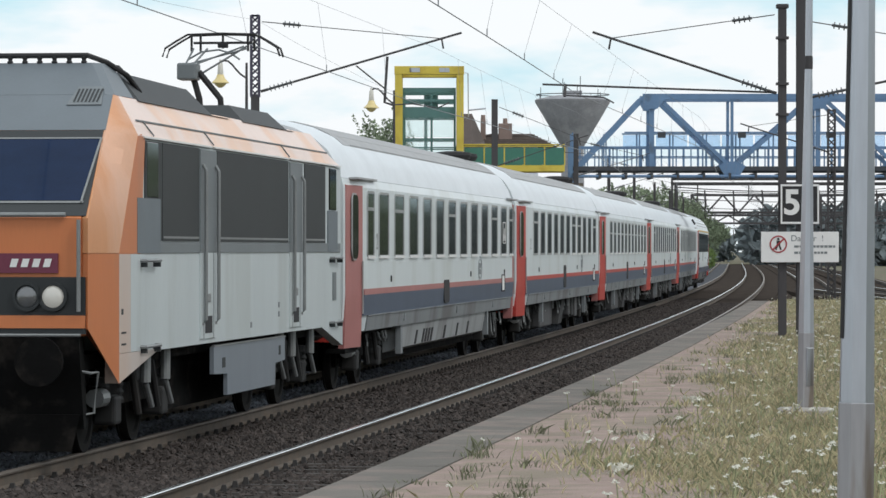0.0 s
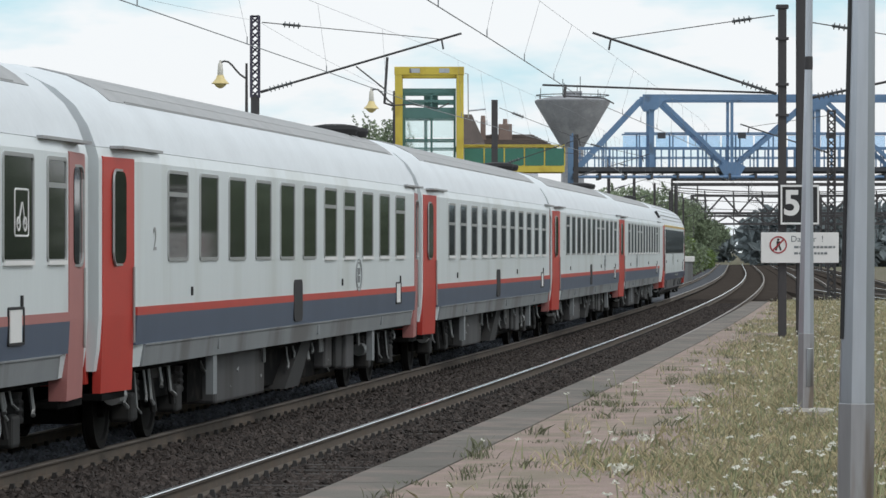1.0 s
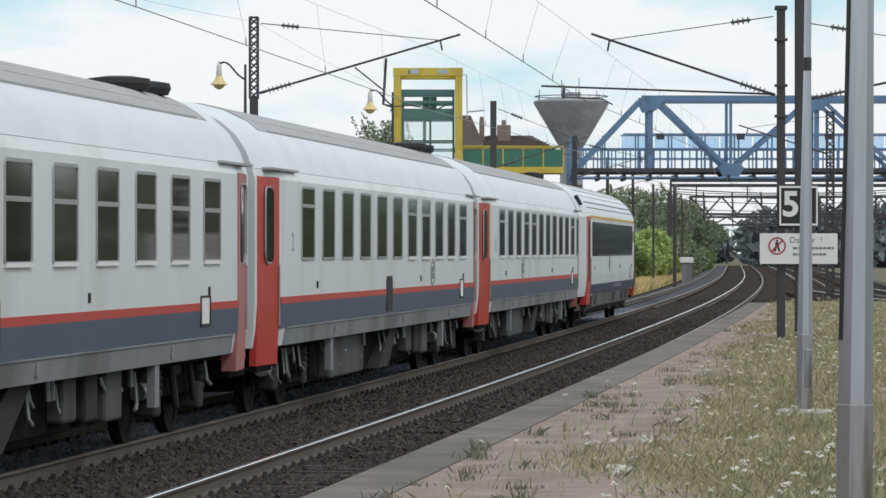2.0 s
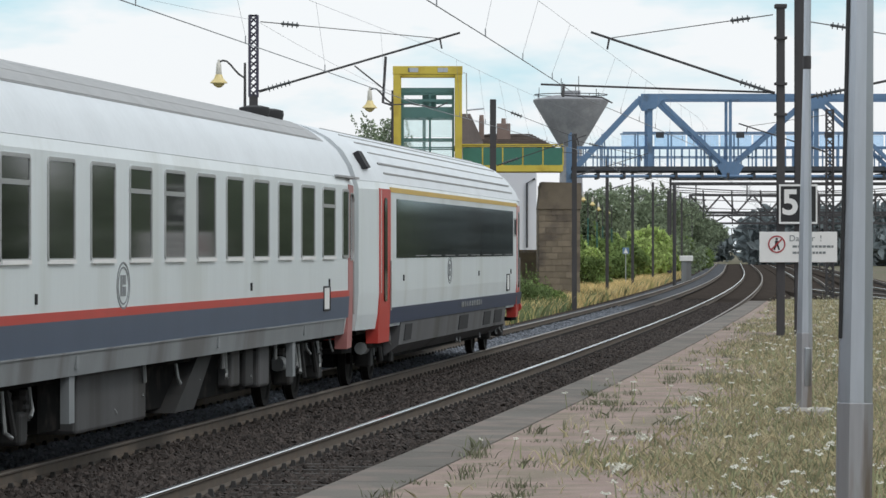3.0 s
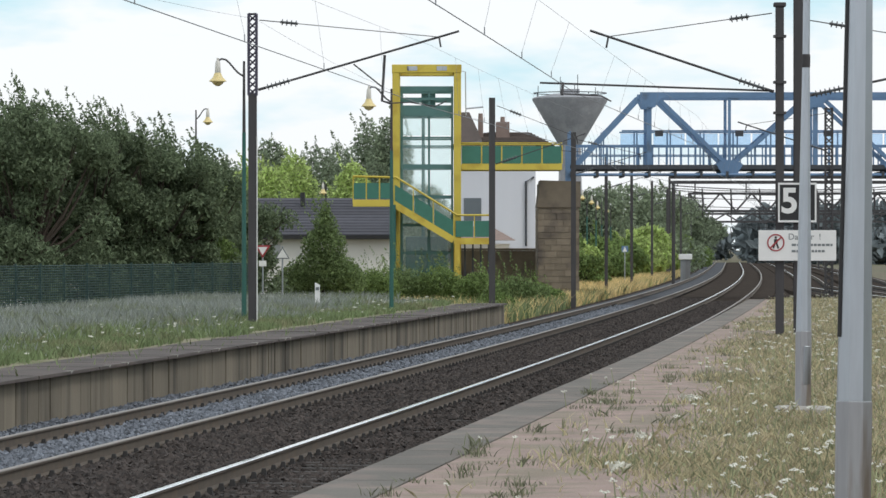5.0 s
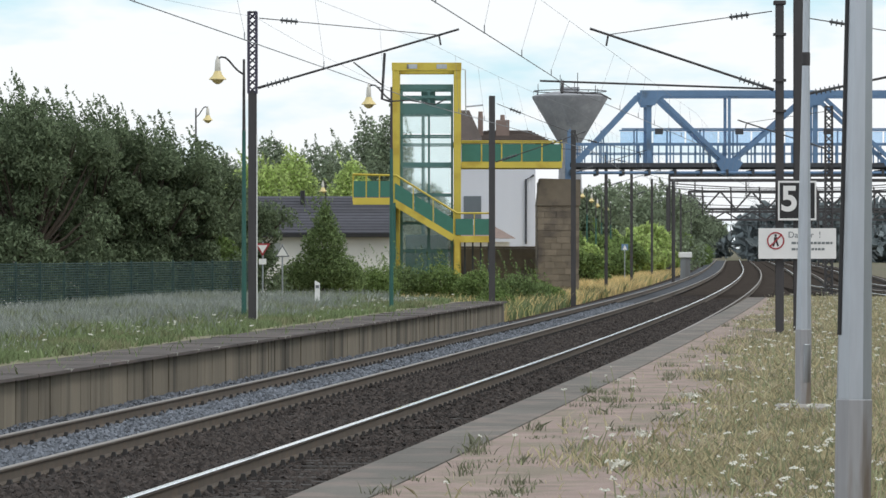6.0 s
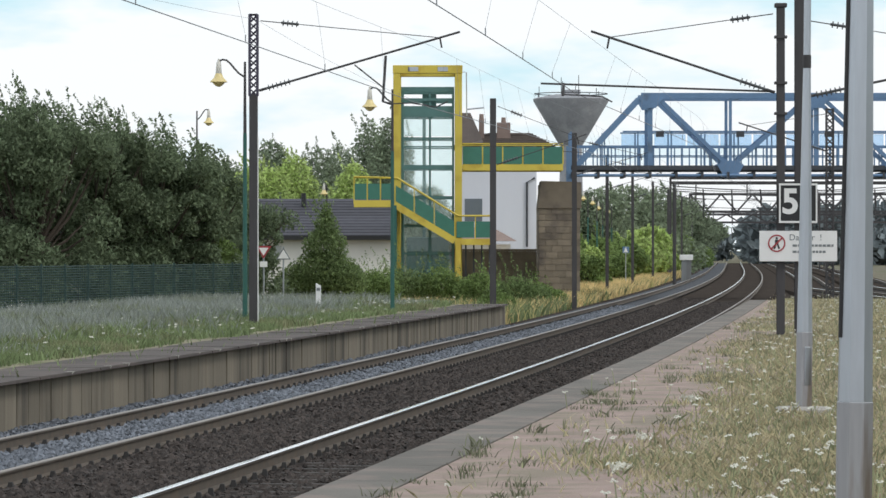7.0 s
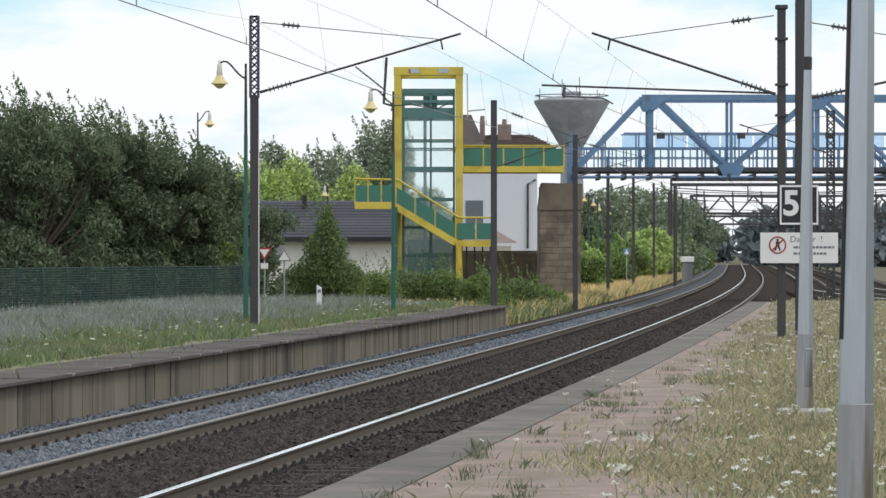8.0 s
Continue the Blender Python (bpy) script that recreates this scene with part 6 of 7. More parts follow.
def build_plants():
    rng = np.random.default_rng(11)
    edge = NEAR + 1.74
    # grass on the near platform: thick away from the edge, thin and patchy on the asphalt
    sp, hs = [], []
    while len(sp) < 120000:
        y = 20 + 104 * rng.random() ** 1.5
        o = rng.uniform(0.7, 5.6)
        q = at(y, edge + o)
        patch = noise.noise((q.x * 0.55, q.y * 0.22, 3.0)) * 0.9 + noise.noise((q.x * 1.9, q.y * 0.9, 7.0)) * 0.35
        limit = 1.85 - 0.012 * (y - 24)
        cover = (o - limit) * 0.9 + patch * 1.15
        if cover < rng.uniform(0.0, 0.8):
            if rng.random() > 0.012:
                continue
        sp.append((q.x, q.y, PLAT_R - 0.01))
        hs.append(rng.uniform(0.025, 0.10) * (1 + 0.5 * patch) + (0.12 * rng.random() if rng.random() < 0.05 else 0))
    blades("grass", sp[:80000], hs[:80000], "grass", "dry yellow-green grass on the platform", 0.007, 0.6)
    blades("grass", sp[80000:], hs[80000:], "grass_green", "grey-green weeds on the platform", 0.008, 0.6, 5)
    fl = [sp[i] for i in rng.choice(len(sp), 1150)]
    umbels("wildflowers", fl, "white umbel wildflowers scattered in platform grass", 6, 0.82)
    # weeds along the edging
    sp, hs = [], []
    for k in range(80):
        y = 22 + 70 * rng.random() ** 1.3
        q = at(y, edge + rng.uniform(0.5, 1.9))
        h = rng.uniform(0.03, 0.13)
        for j in range(34):
            sp.append((q.x + rng.normal() * 0.07, q.y + rng.normal() * 0.12, PLAT_R - 0.01))
            hs.append(h * rng.uniform(0.4, 1.1))
    blades("weeds", sp, hs, "weed", "tufts of weeds along the platform edging", 0.0045, 0.55, 8)
    umbels("wildflowers", [sp[i] for i in rng.choice(len(sp), 26)], "white flowers along the platform edging", 9, 0.8)
    # far platform meadow
    sp, hs = [], []
    while len(sp) < 110000:
        y = rng.uniform(38, 112)
        o = rng.uniform(1.9, 11.5)
        q = at(y, -o)
        if o < 3.3 + 0.5 * noise.noise((q.y * 0.3, 0, 1)) and rng.random() > 0.02:
            continue
        sp.append((q.x, q.y, PLAT_L - 0.05))
        hs.append(rng.uniform(0.08, 0.28) + (0.22 * rng.random() if o > 5 else 0))
    front = [i for i, q in enumerate(sp) if centre(q[1])[0] - q[0] < 5.4 + 1.8 * noise.noise((q[0] * 0.4, q[1] * 0.15, 5)) + rng.normal() * 0.9]
    back = sorted(set(range(len(sp))) - set(front))
    blades("meadow_grass", [sp[i] for i in front], [hs[i] * 0.8 for i in front], "meadow_green", "fresh green grass along the far platform", 0.011, 0.4, 12)
    blades("meadow_grass", [sp[i] for i in back], [hs[i] for i in back], "meadow", "seeding grey-green meadow grass on the far platform", 0.009, 0.3, 13)
    umbels("wildflowers", [sp[i] for i in rng.choice(len(sp), 460)], "white wildflowers in the far meadow grass", 14, 1.15)
    # rough bank beyond the far platform
    bm = B()
    sweep(bm, [(-10.5, -0.44), (-10.0, -0.36), (-2.9, -0.36), (-2.6, -0.44)], [112.5 + 10 * k for k in range(26)])
    single("bank", bm, "straw", "dry straw-coloured ground of the railway bank", "ground", kind="structure")
    sp, hs = [], []
    gs, gh = [], []
    for k in range(90000):
        y = rng.uniform(110, 330)
        q = at(y, -rng.uniform(2.6, 9.5))
        if rng.random() < (0.62 if y < 150 else 0.35 if y < 175 else 0.06) + 0.35 * noise.noise((q.x * 0.3, q.y * 0.1, 9)):
            gs.append((q.x, q.y, -0.4))
            gh.append(rng.uniform(0.2, 0.75))
        else:
            sp.append((q.x, q.y, -0.4))
            hs.append(rng.uniform(0.2, 0.8))
    blades("bank_grass", sp, hs, "grass_gold", "dry golden grass on the railway bank", 0.02, 0.35, 15)
    blades("bank_grass", gs, gh, "meadow_green", "green grass among the dry stalks of the bank", 0.022, 0.35, 16)
    # big trees behind the fence
    trees = [(px_x(60, 122), 122, 7.9, 1), (px_x(150, 127), 127, 7.6, 2), (px_x(255, 129), 129, 7.3, 3), (px_x(-40, 127), 127, 7.6, 4), (px_x(330, 131), 131, 6.2, 8), (px_x(395, 138), 138, 5.0, 9)]
    for x, y, h, sd in trees:
        r = np.random.default_rng(sd)
        blobs = [(0, 0, h * 0.62, 1.2, 1.2, h * 0.22)]
        for k in range(85):
            a = r.uniform(0, 6.28)
            d = 2.5 * math.sqrt(r.uniform(0.02, 1.0))
            q = r.uniform(0.28, 0.62)
            blobs.append((d * math.cos(a), d * math.sin(a), 0.14 * h + (h * (0.99 - 0.05 * d) - 0.14 * h - q) * r.random() ** 0.7, q * r.uniform(0.9, 1.5), q * 1.2, q))
        plant("tree", "dark green leafy tree with upright shoots behind the fence", "tree", x, y, -0.35, blobs, 34000, 0.085, "leaf_dark", 0.16, 120 if h > 6.3 else 60 if h > 5 else 16, 20 + sd, 0.05)
    for px, y, z0, h, w, mt, sd in ((395, 131, -0.4, 3.2, 0.9, "leaf_mid", 31), (30, 120, -0.4, 3.6, 1.6, "leaf_dark", 32), (140, 124, -0.4, 3.4, 1.6, "leaf_dark", 33), (230, 127, -0.4, 3.4, 1.5, "leaf_dark", 34), (320, 129, -0.4, 3.2, 1.5, "leaf_dark", 35)):
        blobs = [(0, 0, h * 0.5, w * 0.8, 0.8, h * 0.4)] + [(w * s, 0, h * 0.4, w * 0.5, 0.7, h * 0.35) for s in (-0.6, 0.6)]
        plant("shrub", "leafy green shrub behind the platform fence", "shrub", px_x(px, y), y, z0, blobs, 5000, 0.09, mt, 0.06, 0, sd)
    # cone-shaped shrub
    y = 140.0
    x = px_x(575, y)
    blobs = [(0, 0, 1.0, 1.35, 1.1, 0.8), (-0.95, 0, 0.6, 0.95, 0.9, 0.7), (0.75, 0, 0.7, 0.9, 0.9, 0.7), (0.05, 0, 1.9, 0.85, 0.8, 0.8), (0.08, 0, 2.7, 0.45, 0.45, 0.6), (0.1, 0, 3.2, 0.22, 0.22, 0.45)]
    plant("shrub", "broad cone-shaped green shrub", "shrub", x, y, 0.25, blobs, 16000, 0.065, "leaf_cone", 0.1, 24, 41, 0.3)
    # low bushes in front of the lift tower
    for px, y, h, w, mt, sd in ((660, 146, 1.3, 1.0, "leaf_mid", 51), (720, 148, 1.35, 1.2, "leaf_cone", 52), (780, 148, 1.4, 1.1, "leaf_mid", 53), (850, 146, 1.2, 0.9, "leaf_mid", 54), (915, 145, 1.35, 1.2, "leaf_cone", 55),
                                (690, 152, 1.3, 1.2, "leaf_mid", 57), (960, 152, 1.0, 0.9, "leaf_mid", 58), (880, 135, 0.9, 0.7, "leaf_mid", 59)):
        blobs = [(0, 0, h * 0.5, w * 0.7, 0.6, h * 0.5)] + [(w * s, 0, h * 0.36, w * 0.5, 0.5, h * 0.4) for s in (-0.6, 0.1, 0.7)]
        plant("bush", "dense low green bush", "bush", px_x(px, y), y, -0.3 if px > 870 else 0.0, blobs, 5200, 0.06, mt, 0.04, 14, sd)
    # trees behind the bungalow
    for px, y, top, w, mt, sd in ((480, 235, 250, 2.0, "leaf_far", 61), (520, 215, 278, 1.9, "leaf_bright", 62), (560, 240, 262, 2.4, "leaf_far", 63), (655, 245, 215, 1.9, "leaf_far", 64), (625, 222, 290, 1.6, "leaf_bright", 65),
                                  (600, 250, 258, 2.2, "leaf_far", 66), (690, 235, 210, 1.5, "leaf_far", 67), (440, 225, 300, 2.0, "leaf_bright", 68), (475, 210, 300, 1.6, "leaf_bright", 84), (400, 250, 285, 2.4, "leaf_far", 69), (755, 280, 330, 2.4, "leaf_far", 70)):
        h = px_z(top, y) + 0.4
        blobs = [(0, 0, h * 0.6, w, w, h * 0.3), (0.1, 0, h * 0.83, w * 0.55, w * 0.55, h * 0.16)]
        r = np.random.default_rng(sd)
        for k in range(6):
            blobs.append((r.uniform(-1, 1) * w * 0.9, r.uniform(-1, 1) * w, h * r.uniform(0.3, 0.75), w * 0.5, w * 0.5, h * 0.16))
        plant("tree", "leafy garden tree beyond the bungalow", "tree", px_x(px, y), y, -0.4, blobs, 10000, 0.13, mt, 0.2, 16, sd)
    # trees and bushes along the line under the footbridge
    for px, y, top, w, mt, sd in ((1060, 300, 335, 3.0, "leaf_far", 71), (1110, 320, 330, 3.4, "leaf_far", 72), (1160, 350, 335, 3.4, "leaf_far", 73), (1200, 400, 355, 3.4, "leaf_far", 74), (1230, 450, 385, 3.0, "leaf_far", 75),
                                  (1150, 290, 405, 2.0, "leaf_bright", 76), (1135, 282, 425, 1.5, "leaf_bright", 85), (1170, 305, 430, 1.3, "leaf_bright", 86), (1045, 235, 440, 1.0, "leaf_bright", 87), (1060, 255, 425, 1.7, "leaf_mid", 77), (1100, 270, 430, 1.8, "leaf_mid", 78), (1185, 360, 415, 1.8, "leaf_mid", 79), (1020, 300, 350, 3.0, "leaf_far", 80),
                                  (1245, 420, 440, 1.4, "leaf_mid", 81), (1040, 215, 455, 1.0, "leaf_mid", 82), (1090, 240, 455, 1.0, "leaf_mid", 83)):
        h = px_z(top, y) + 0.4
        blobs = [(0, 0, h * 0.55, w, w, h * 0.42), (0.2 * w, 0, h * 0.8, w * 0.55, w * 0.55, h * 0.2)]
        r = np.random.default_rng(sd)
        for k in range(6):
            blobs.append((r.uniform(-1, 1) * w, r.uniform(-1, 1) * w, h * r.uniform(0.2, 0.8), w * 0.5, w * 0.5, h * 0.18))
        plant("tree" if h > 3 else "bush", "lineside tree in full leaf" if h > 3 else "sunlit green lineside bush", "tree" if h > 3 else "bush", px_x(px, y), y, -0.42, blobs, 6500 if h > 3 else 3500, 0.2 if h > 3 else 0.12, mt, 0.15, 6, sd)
    # wooded belt beyond the side tracks
    r = np.random.default_rng(95)
    cs, rs = [], []
    for k in range(150):
        y = r.uniform(-60, 420)
        x = 24 + max(0, y) * 0.155 + r.uniform(0, 12)
        h = r.uniform(6, 11)
        cs.append((x, y, h * 0.5 - 0.4))
        rs.append((3.2, 3.6, h * 0.56))
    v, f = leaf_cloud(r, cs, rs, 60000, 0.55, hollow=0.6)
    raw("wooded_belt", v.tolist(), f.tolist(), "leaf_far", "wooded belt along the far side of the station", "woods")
    # haze over these trees is painted into their leaf material
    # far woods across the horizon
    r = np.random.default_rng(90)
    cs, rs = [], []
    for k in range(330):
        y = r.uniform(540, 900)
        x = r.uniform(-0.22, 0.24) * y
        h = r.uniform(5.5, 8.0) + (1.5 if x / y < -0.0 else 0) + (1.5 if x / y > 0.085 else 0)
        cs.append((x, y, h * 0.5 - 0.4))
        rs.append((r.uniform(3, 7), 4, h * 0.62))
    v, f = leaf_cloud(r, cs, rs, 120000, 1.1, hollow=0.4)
    raw("far_woods", v.tolist(), f.tolist(), "far_haze", "blue-green woods at the end of the line, haze put into the leaf colour", "woods")


M["meadow"] = mat("meadow", (0.30, 0.325, 0.30), 0.85, thin=0.3, spec=0.15, vary=0.25, scale=0.3, fine=3, island=0.35, spots=(0.21, 0.24, 0.14), spotscale=0.35)


# ---------------------------------------------------------------- buildings and lineside things
def tiled_slope(parent, x0, x1, ya, za, yb, zb, rows, material):
    """A roof slope of overlapping tile courses from the eave (ya, za) to the ridge (yb, zb)."""
    for k in range(rows):
        a, b = k / rows, (k + 1.12) / rows
        bm = B()
        p = [(ya + (yb - ya) * t, za + (zb - za) * t) for t in (a, min(b, 1.0))]
        loft(bm, [[(x, p[0][0], p[0][1] + 0.05), (x, p[1][0], p[1][1] + 0.02), (x, p[1][0], p[1][1]), (x, p[0][0], p[0][1])] for x in (x0, x1)])
        part("tile_course", bm, material, parent)


def build_houses():
    # bungalow
    y = 185.0
    h = thing("bungalow", "low white bungalow with a dark tiled roof", "house")
    x0, x1 = px_x(380, y), px_x(712, y)
    ze, zr = px_z(421, y), px_z(354, y)
    part("wall", box(B(), x0 + 0.3, x1 - 0.3, y, y + 8, -0.4, ze), "render_cream", h, "cream rendered walls")
    roof = part("roof", loft(B(), [[(x, y - 0.45, ze - 0.03), (x, y + 4, zr - 0.03), (x, y + 8.45, ze - 0.03)] for x in (x0, x1)]), "tile_dark", h)
    tiled_slope(roof, x0 - 0.02, x1 + 0.02, y - 0.5, ze, y + 4, zr, 13, "tile_dark")
    part("fascia", box(B(), x0, x1, y - 0.52, y - 0.47, ze - 0.2, ze - 0.01), "black_paint", h)
    for px, py, w, hh in ((535, 362, 0.25, 0.5),):
        part("vent", tube(B(), [(px_x(px, y), y + 3, zr - 0.5), (px_x(px, y), y + 3, zr + 0.3)], 0.12, 8), "black_paint", h)
    part("window", box(B(), px_x(478, y), px_x(500, y), y - 0.03, y + 0.05, px_z(462, y), px_z(438, y), 0.01), "window_trim", h)
    # white house behind the tower
    y = 205.0
    h = thing("house", "tall white house with a brown hipped tile roof", "house")
    x0, x1 = px_x(822, y), px_x(985, y)
    ze, zr = px_z(262, y), px_z(235, y)
    xw = px_x(951, y)
    part("wall", box(B(), x0 - 0.3, xw, y, y + 9, -0.4, ze), "render_white", h, "bluish white rendered walls")
    ov = 0.35
    bm = B()
    loft(bm, [[(x0 - 0.6, y - ov, ze), (x1, y - ov, ze), (x1, y + 9 + ov, ze), (x0 - 0.6, y + 9 + ov, ze)], [(px_x(868, y), y + 3.6, zr), (px_x(942, y), y + 3.6, zr), (px_x(942, y), y + 5.4, zr), (px_x(868, y), y + 5.4, zr)]])
    roof = part("roof", bm, "tile_brown", h)
    for k in range(8):
        t = k / 8
        xa, xb = x0 - 0.6 + (px_x(868, y) - x0 + 0.6) * t, x1 + (px_x(942, y) - x1) * t
        part("tile_course", box(B(), xa, xb, y - ov + 3.95 * t - 0.06, y - ov + 3.95 * t + 0.3, ze + (zr - ze) * t + 0.0, ze + (zr - ze) * t + 0.06), "tile_brown", roof)
    bm = B()
    loft(bm, [[(x, y - 1.5, px_z(258, y)), (x, y + 1, px_z(202, y)), (x, y + 4, px_z(258, y))] for x in (px_x(812, y), px_x(834, y))] + [[(px_x(856, y), y - 1.5, px_z(258, y)), (px_x(856, y), y + 1, px_z(250, y)), (px_x(856, y), y + 4, px_z(258, y))]])
    part("side_roof", bm, "tile_brown", h)
    for a, b, t, bt in ((850, 859, 212, 255), (882, 906, 218, 240)):
        ch = part("chimney", box(B(), px_x(a, y), px_x(b, y), y + 2, y + 3, px_z(bt, y) - 1.0, px_z(t, y), 0.02), "brick_red", h)
        part("chimney_pot", lathe(B(), [(0.14, 0), (0.12, 0.3)], 10, ((px_x(a, y) + px_x(b, y)) / 2, y + 2.5, px_z(t, y))), "brick_red", ch)
    part("window", box(B(), px_x(824, y), px_x(855, y), y - 0.05, y + 0.05, px_z(395, y), px_z(355, y), 0.01), "loco_roof", h)
    part("downpipe", tube(B(), [(px_x(948, y), y - 0.08, px_z(318, y)), (px_x(934, y), y - 0.08, px_z(326, y)), (px_x(934, y), y - 0.08, px_z(440, y))], 0.06, 8), "bridge_dark", h)
    part("satellite_mast", tube(B(), [(px_x(828, y), y - 1, px_z(198, y)), (px_x(858, y), y - 1, px_z(195, y))], 0.05, 6), "steel_pole", h)
    y = 196.0
    a = thing("annex", "low annex with a pinkish tiled hip roof", "house")
    part("wall", box(B(), px_x(812, y), px_x(905, y), y, y + 5, -0.4, px_z(436, y)), "render_cream", a)
    part("roof", loft(B(), [[(px_x(800, y), y - 0.4, px_z(430, y)), (px_x(916, y), y - 0.4, px_z(430, y)), (px_x(916, y), y + 5, px_z(430, y)), (px_x(800, y), y + 5, px_z(430, y))],
                             [(px_x(840, y), y + 2, px_z(405, y)), (px_x(874, y), y + 2, px_z(405, y)), (px_x(874, y), y + 3, px_z(405, y)), (px_x(840, y), y + 3, px_z(405, y))]]), "brick_red", a)
    y = 174.0
    single("garden_wall", box(box(B(), px_x(800, y), px_x(957, y), y, y + 0.3, -0.4, px_z(448, y)), px_x(798, y), px_x(957, y), y - 0.06, y + 0.36, px_z(448, y) + 0.004, px_z(444, y)), "stone_pier", "brown rendered garden wall beside the pier", "wall")
    # roof edge beyond the trees
    y = 150.0
    h = thing("house", "house with a dark slate roof behind the trees", "house")
    xa = px_x(-160, y)
    part("wall", box(B(), xa, px_x(45, y), y, y + 7, -0.4, px_z(262, y)), "render_cream", h)
    part("roof", loft(B(), [[(px_x(-260, y), v, px_z(262, y)), (px_x(62, y), v, px_z(268, y)), (px_x(-60, y), v, px_z(180, y))] for v in (y - 0.4, y + 7.4)]), "tile_dark", h)
    # water tower
    y = 640.0
    w = thing("water_tower", "grey concrete water tower shaped like a funnel", "water tower")
    k = y / F_PX
    cx = px_x(1012, y)
    zt = px_z(184, y)
    part("funnel", lathe(B(), [(1.9, px_z(262, y)), (2.3, px_z(256, y)), (6.55, zt + 0.1), (6.6, zt + 0.5), (6.2, zt + 0.7), (3.0, zt + 1.3), (0.1, zt + 1.5)], 40, (cx, y, 0)), "water_tower", w, smooth=True)
    part("stem", lathe(B(), [(2.4, -0.4), (1.95, px_z(300, y)), (1.9, px_z(262, y))], 24, (cx, y, 0)), "water_tower", w)
    for i in range(9):
        a = i * 0.7
        r = 6.0 if i % 3 else 3.2
        part("antenna", tube(B(), [(cx + r * math.cos(a), y + r * math.sin(a), zt + 0.3), (cx + r * math.cos(a), y + r * math.sin(a), zt + 1.7 + 0.9 * (i % 4))], 0.07, 6), "bridge_dark", w)
    part("crown_rail", loft(B(), [[(cx + r * math.cos(t * math.tau / 32), y + r * math.sin(t * math.tau / 32), z) for t in range(32)] for r, z in ((6.4, zt + 1.35), (6.4, zt + 1.5), (6.3, zt + 1.5), (6.3, zt + 1.35))], caps=False), "bridge_dark", w)
    part("cabin", box(B(), cx - 1.4, cx + 1.6, y - 1.4, y + 1.4, zt + 1.1, zt + 2.1), "water_tower", w)


def build_lineside():
    # mesh fence behind the far platform
    fn = thing("fence", "dark green mesh fence behind the far platform", "fence")
    p0, p1 = Vector((px_x(-60, 104), 104, 0)), Vector((px_x(445, 126), 126, 0))
    n = 13
    z0, z1 = PLAT_L - 0.1, 1.66
    for k in range(n + 1):
        p = p0.lerp(p1, k / n)
        part("post", box(B(), p.x - 0.03, p.x + 0.03, p.y - 0.03, p.y + 0.03, z0, z1 + 0.05), "fence_green", fn)
        if k < n:
            q = p0.lerp(p1, (k + 1) / n)
            bm = B()
            for j in range(16):
                z = z0 + 0.08 + (z1 - z0 - 0.1) * j / 15
                tube(bm, [(p.x, p.y, z), (q.x, q.y, z)], 0.016, 4, caps=False)
            for j in range(1, 12):
                c = p.lerp(q, j / 12)
                tube(bm, [(c.x, c.y, z0 + 0.05), (c.x, c.y, z1)], 0.011, 4, caps=False)
            part("mesh_panel", bm, "fence_green", fn)
    # marker post
    y = 100.0
    m = thing("marker_post", "white plastic marker post in the grass", "marker post", pose(px_x(565, y), y, PLAT_L - 0.05))
    part("post", loft(B(), [[(-0.07, -0.05, 0), (0.07, -0.05, 0), (0.05, 0.06, 0), (-0.05, 0.06, 0)], [(-0.07, -0.05, 0.78), (0.07, -0.05, 0.72), (0.05, 0.06, 0.72), (-0.05, 0.06, 0.78)]]), "white_paint", m)
    part("reflector", box(B(), -0.045, 0.045, -0.062, -0.052, 0.58, 0.66), "loco_slate", m)
    # give-way sign
    y = 128.0
    k = y / F_PX
    s = thing("give_way_sign", "red and white inverted triangle road sign on a post", "road sign", pose(px_x(468, y), y, 0))
    part("post", tube(B(), [(0, 0.05, -0.4), (0, 0.05, px_z(436, y))], 0.03, 8), "steel_pole", s)
    def tri(r, v):
        zc = px_z(447, y)
        return [(-r, v, zc + r * 0.6), (r, v, zc + r * 0.6), (0, v, zc - r * 1.05)]
    part("border", loft(B(), [tri(0.27, 0.02), tri(0.27, -0.01)]), "sign_red", s)
    part("face", loft(B(), [tri(0.17, -0.012), tri(0.17, -0.02)]), "white_paint", s)
    part("lower_plate", box(B(), -0.13, 0.13, -0.01, 0.02, px_z(476, y), px_z(466, y)), "white_paint", s)
    s = thing("warning_triangle", "small white triangular road sign with a dark rim", "road sign", pose(px_x(503, y + 4), y + 4, 0))
    part("post", tube(B(), [(0, 0.05, -0.4), (0, 0.05, px_z(440, y + 4))], 0.03, 8), "steel_pole", s)
    for q, v, mt in ((0.26, 0.02, "loco_slate"), (0.2, -0.004, "white_paint")):
        zc = px_z(455, y + 4)
        part("plate" if q < 0.25 else "rim", loft(B(), [[(-q, u, zc - q * 0.6), (q, u, zc - q * 0.6), (0, u, zc + q * 1.05)] for u in (v, v - 0.02)]), mt, s)
    # small lineside sign and cabinet
    y = 225.0
    s = thing("lineside_sign", "small blue and white lineside sign", "sign", pose(px_x(1109, y), y, 0))
    part("post", tube(B(), [(0, 0.03, -0.4), (0, 0.03, px_z(450, y))], 0.03, 6), "steel_pole", s)
    part("plate", box(B(), -0.2, 0.2, -0.01, 0.01, px_z(451, y), px_z(440, y)), "bridge_blue", s)
    part("mark", loft(B(), [[(-0.14, v, px_z(450, y)), (0.14, v, px_z(450, y)), (0, v, px_z(441, y))] for v in (-0.02, -0.012)]), "white_paint", s)
    y = 262.0
    c = thing("relay_cabinet", "grey lineside relay cabinet with a white cap", "cabinet", pose(px_x(1216, y), y, -0.42))
    part("body", box(B(), -0.34, 0.34, -0.3, 0.3, 0, 1.75, 0.02), "coach_grey", c)
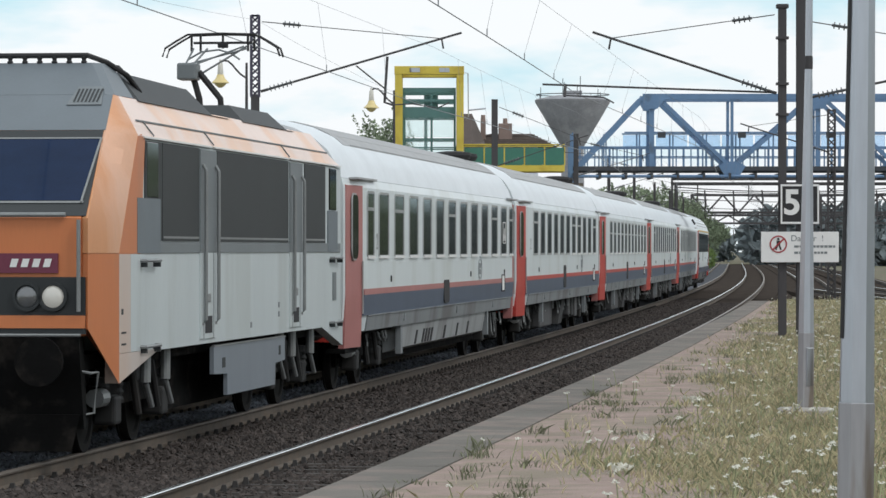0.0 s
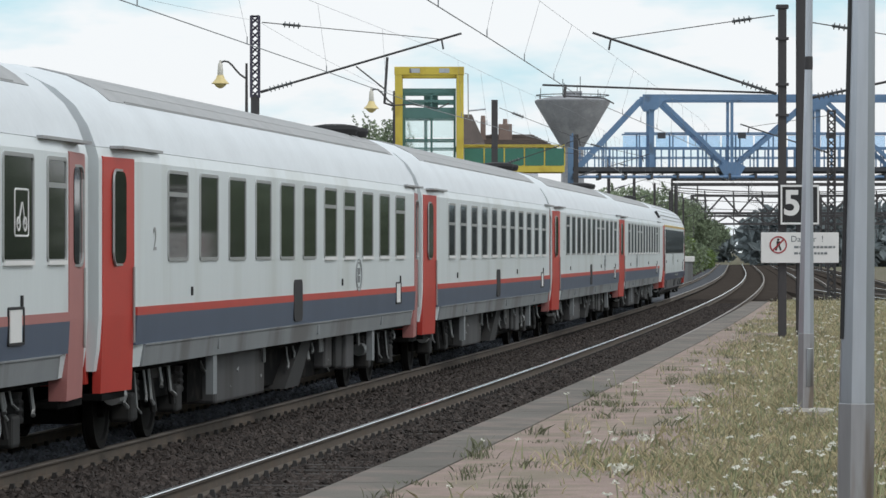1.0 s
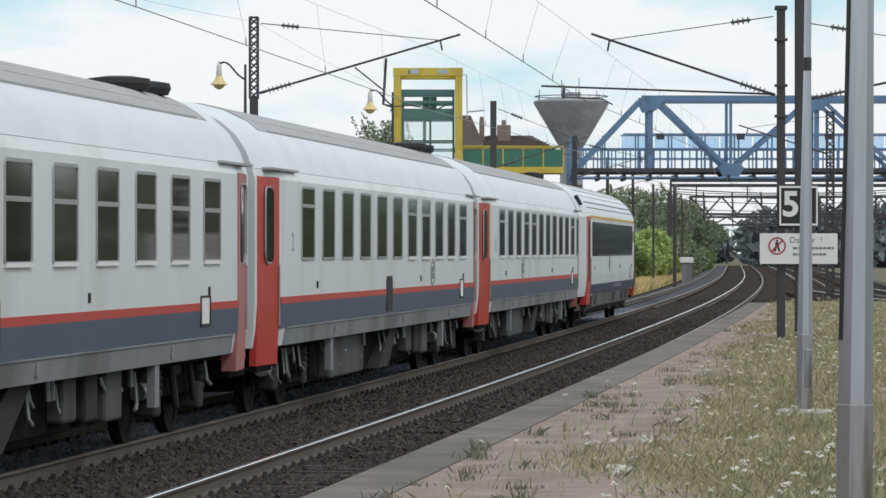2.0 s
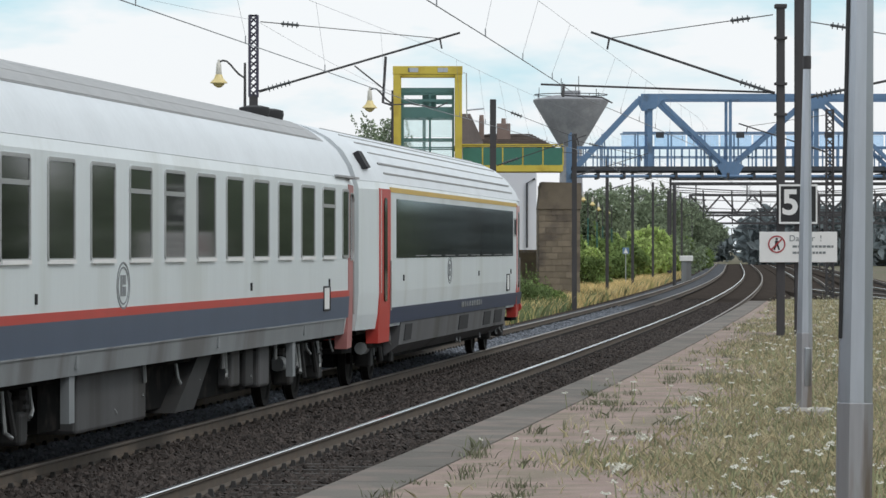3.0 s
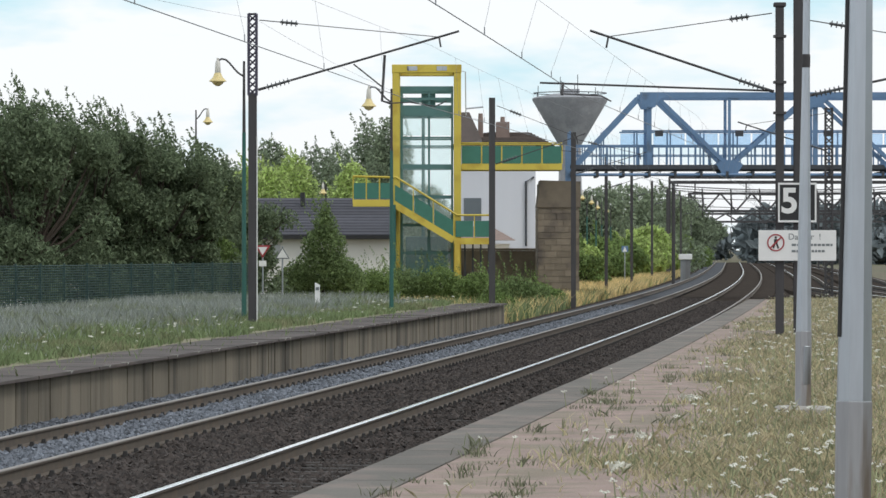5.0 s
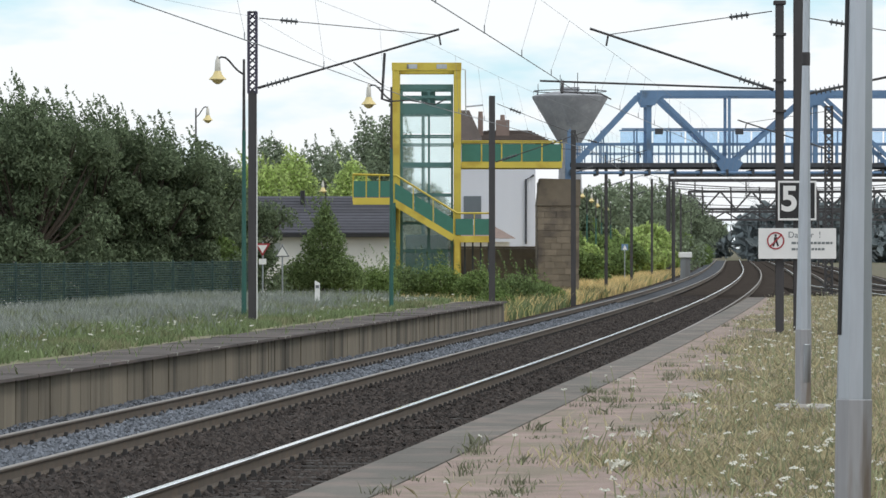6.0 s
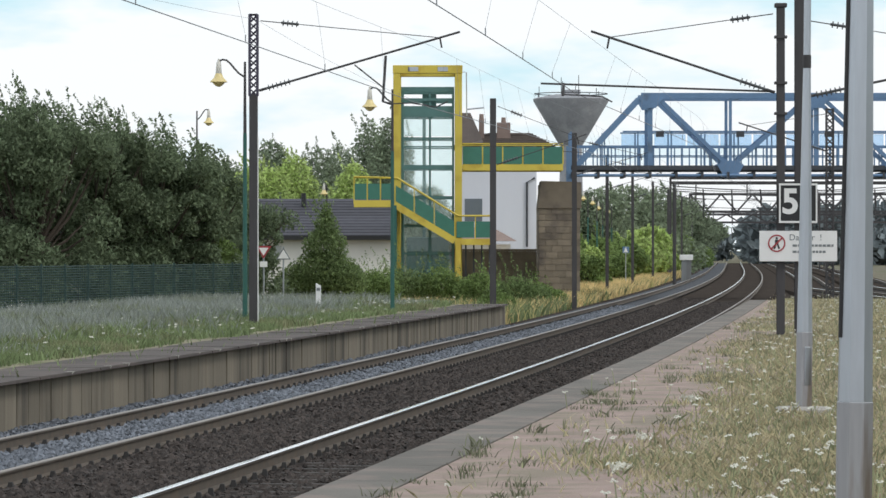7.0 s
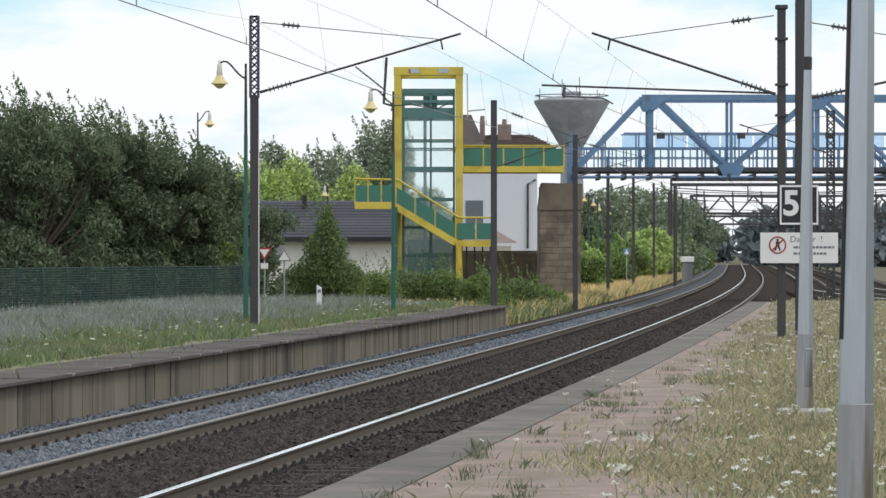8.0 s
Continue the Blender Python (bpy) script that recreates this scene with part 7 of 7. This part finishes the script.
    part("cap", box(B(), -0.46, 0.46, -0.4, 0.4, 1.755, 2.15, 0.04), "white_paint", c, "white ventilated cap")
    # steel gantries beyond the footbridge
    for y, ya, yb, pa, pb, v in ((300.0, 318, 327, 1188, 1640, False), (400.0, 347, 378, 1222, 1640, True), (470.0, 383, 397, 1240, 1640, True)):
        g = thing("signal_gantry", "dark steel lattice gantry spanning the tracks", "gantry", group="gantries")
        zt, zb = px_z(ya, y), px_z(yb, y)
        x0, x1 = px_x(pa, y), px_x(pb, y)
        for yy in (y, y + 0.9):
            part("chord", beam(beam(B(), (x0, yy, zt), (x1, yy, zt), 0.25, 0.25), (x0, yy, zb), (x1, yy, zb), 0.25, 0.25), "mast", g)
        if v:
            nn = int((x1 - x0) / 1.7)
            for k in range(nn):
                a, b = x0 + (x1 - x0) * k / nn, x0 + (x1 - x0) * (k + 1) / nn
                part("diagonal", beam(B(), (a, y, zb if k % 2 else zt), (b, y, zt if k % 2 else zb), 0.18, 0.15), "mast", g)
        for x in (x0, x0 + (x1 - x0) * 0.55, x1):
            part("leg", beam(B(), (x, y, -0.42), (x, y, zt), 0.18, 0.18), "mast", g)
        for k in range(5):
            x = x0 + (x1 - x0) * (k + 0.5) / 5
            part("hanger", tube(B(), [(x, y, zb), (x, y, zb - 1.3), (x + 0.8, y, zb - 1.35)], 0.06, 6), "mast", g)
    # span wires across the side tracks
    sw = thing("span_wires", "thin cross-span wires over the station tracks", "cables")
    for y, py, sag in ((240.0, 333, 0.3), (280.0, 341, 0.4), (330.0, 338, 0.3), (350.0, 352, 0.4), (380.0, 368, 0.3), (430.0, 376, 0.4), (460.0, 404, 0.2)):
        xa, xb, z = px_x(1195, y), px_x(1600, y), px_z(py, y)
        part("wire", tube(B(), [(xa + (xb - xa) * k / 8, y, z - sag * 4 * (k / 8) * (1 - k / 8)) for k in range(9)], 0.035, 5), "mast", sw)
        for k in range(1, 8):
            part("hanger", tube(B(), [(xa + (xb - xa) * k / 8, y, z - 0.2), (xa + (xb - xa) * k / 8 + 0.1, y, z - 0.9 - 0.4 * (k % 3))], 0.05, 5), "mast", sw)
    for px in (1195, 1600):
        part("pole", tube(B(), [(px_x(px, 240), 240, -0.42), (px_x(px, 240), 240, px_z(325, 240))], 0.12, 8), "mast", sw)
    # loose pale clumps on the near platform
    for px, py in ((1143, 785), (1095, 840), (1222, 715)):
        y = (2.18 - PLAT_R) * F_PX / (py - 443)
        r = np.random.default_rng(px)
        pts = np.array([(px_x(px, y) + r.normal() * 0.05, y + r.normal() * 0.12, PLAT_R + 0.02 + 0.05 * r.random()) for k in range(60)])
        v, f = leaf_faces(r, pts, 0.03)
        raw("flower_clump", v.tolist(), f.tolist(), "petal", "pale cream flower clump on the platform", "flowers")


def build_stones():
    dark = scatter_band(0.93, NEAR - 0.93, 20, 50, 560, -0.185, 0.035) + scatter_band(0.93, NEAR - 0.93, 50, 95, 230, -0.185, 0.03) + scatter_band(0.93, NEAR - 0.93, 95, 170, 110, -0.185, 0.03)
    stones("ballast_stones", "stone_dark", dark, "dark brown broken stones between the tracks", (0.03, 0.062))
    mid = scatter_band(NEAR - 0.66, NEAR + 0.66, 18, 45, 230, -0.205, 0.025) + scatter_band(NEAR + 0.9, NEAR + 1.6, 18, 60, 150, -0.24) + scatter_band(NEAR - 0.62, NEAR + 0.62, 42, 160, 130, -0.175, 0.02)
    stones("ballast_stones", "stone_dark", mid, "dark stones between the sleepers")
    blue = scatter_band(-0.64, 0.64, 28, 60, 430, -0.19, 0.035) + scatter_band(-0.64, 0.64, 60, 150, 130, -0.19, 0.035) + scatter_band(-1.75, -0.86, 36, 60, 420, -0.18, 0.05) + scatter_band(-1.75, -0.86, 60, 110, 150, -0.18, 0.05)
    stones("ballast_stones", "stone_blue", blue, "fresh blue-grey broken stones in the far track")


def build_scenery():
    build_stones()
    build_houses()
    build_lineside()
    build_plants()


# ---------------------------------------------------------------- assembly
build_ground()
build_tracks()
build_platforms()
build_masts()
wires("overhead_line", 0.0, [-60, 12, 80, 118, 150, 185, 218, 258, 300, 350], "contact wire and carrying cable over the far track", 0.25, 6.6, 5.24, -0.42, -0.3)
feeder([-56, 12, 80, 148])
wires("overhead_line", NEAR + 0.2, [-40, 20, 72, 112, 150, 190, 230, 275, 330], "contact wire and carrying cable over the near track", 0.12, 6.2, 5.2, -0.42, 0.1)
build_bridge()
build_tower()
build_poles()
build_signs()
build_lamps()
build_scenery()

loco = loco_thing()
coaches = [coach_thing("first"), coach_thing("comp")]
coaches.append(coach_thing("sash"))
coaches.append(copy_thing(coaches[1], pose(0, 60, 0)))
coaches.append(coach_thing("comp", True))
coaches.append(coach_thing("pilot"))


def motions():
    """The train runs along the far track at 43.4 m a second, towards and past the camera; 25 pictures a second, so half seconds lag by 0.02 s."""
    speed, first = 43.41, 44.85
    times = [0.5 * k for k in range(17)]
    def rows(mid, half):
        r = []
        for t in times:
            s = first + mid - speed * (t - 0.02 * (round(2 * t) % 2))
            ya, yb = y_of(s - half), y_of(s + half)
            a, b = at(ya, 0), at(yb, 0)
            p = (a + b) / 2
            r.append((t, pose(p.x, p.y, 0, 0, 0, -math.degrees(math.atan2(b.x - a.x, b.y - a.y)))))
        return r
    walk(loco, rows(-8.85, 5.0))
    for k, c in enumerate(coaches):
        walk(c, rows(26.4 * k + 13.2, 9.2))


motions()
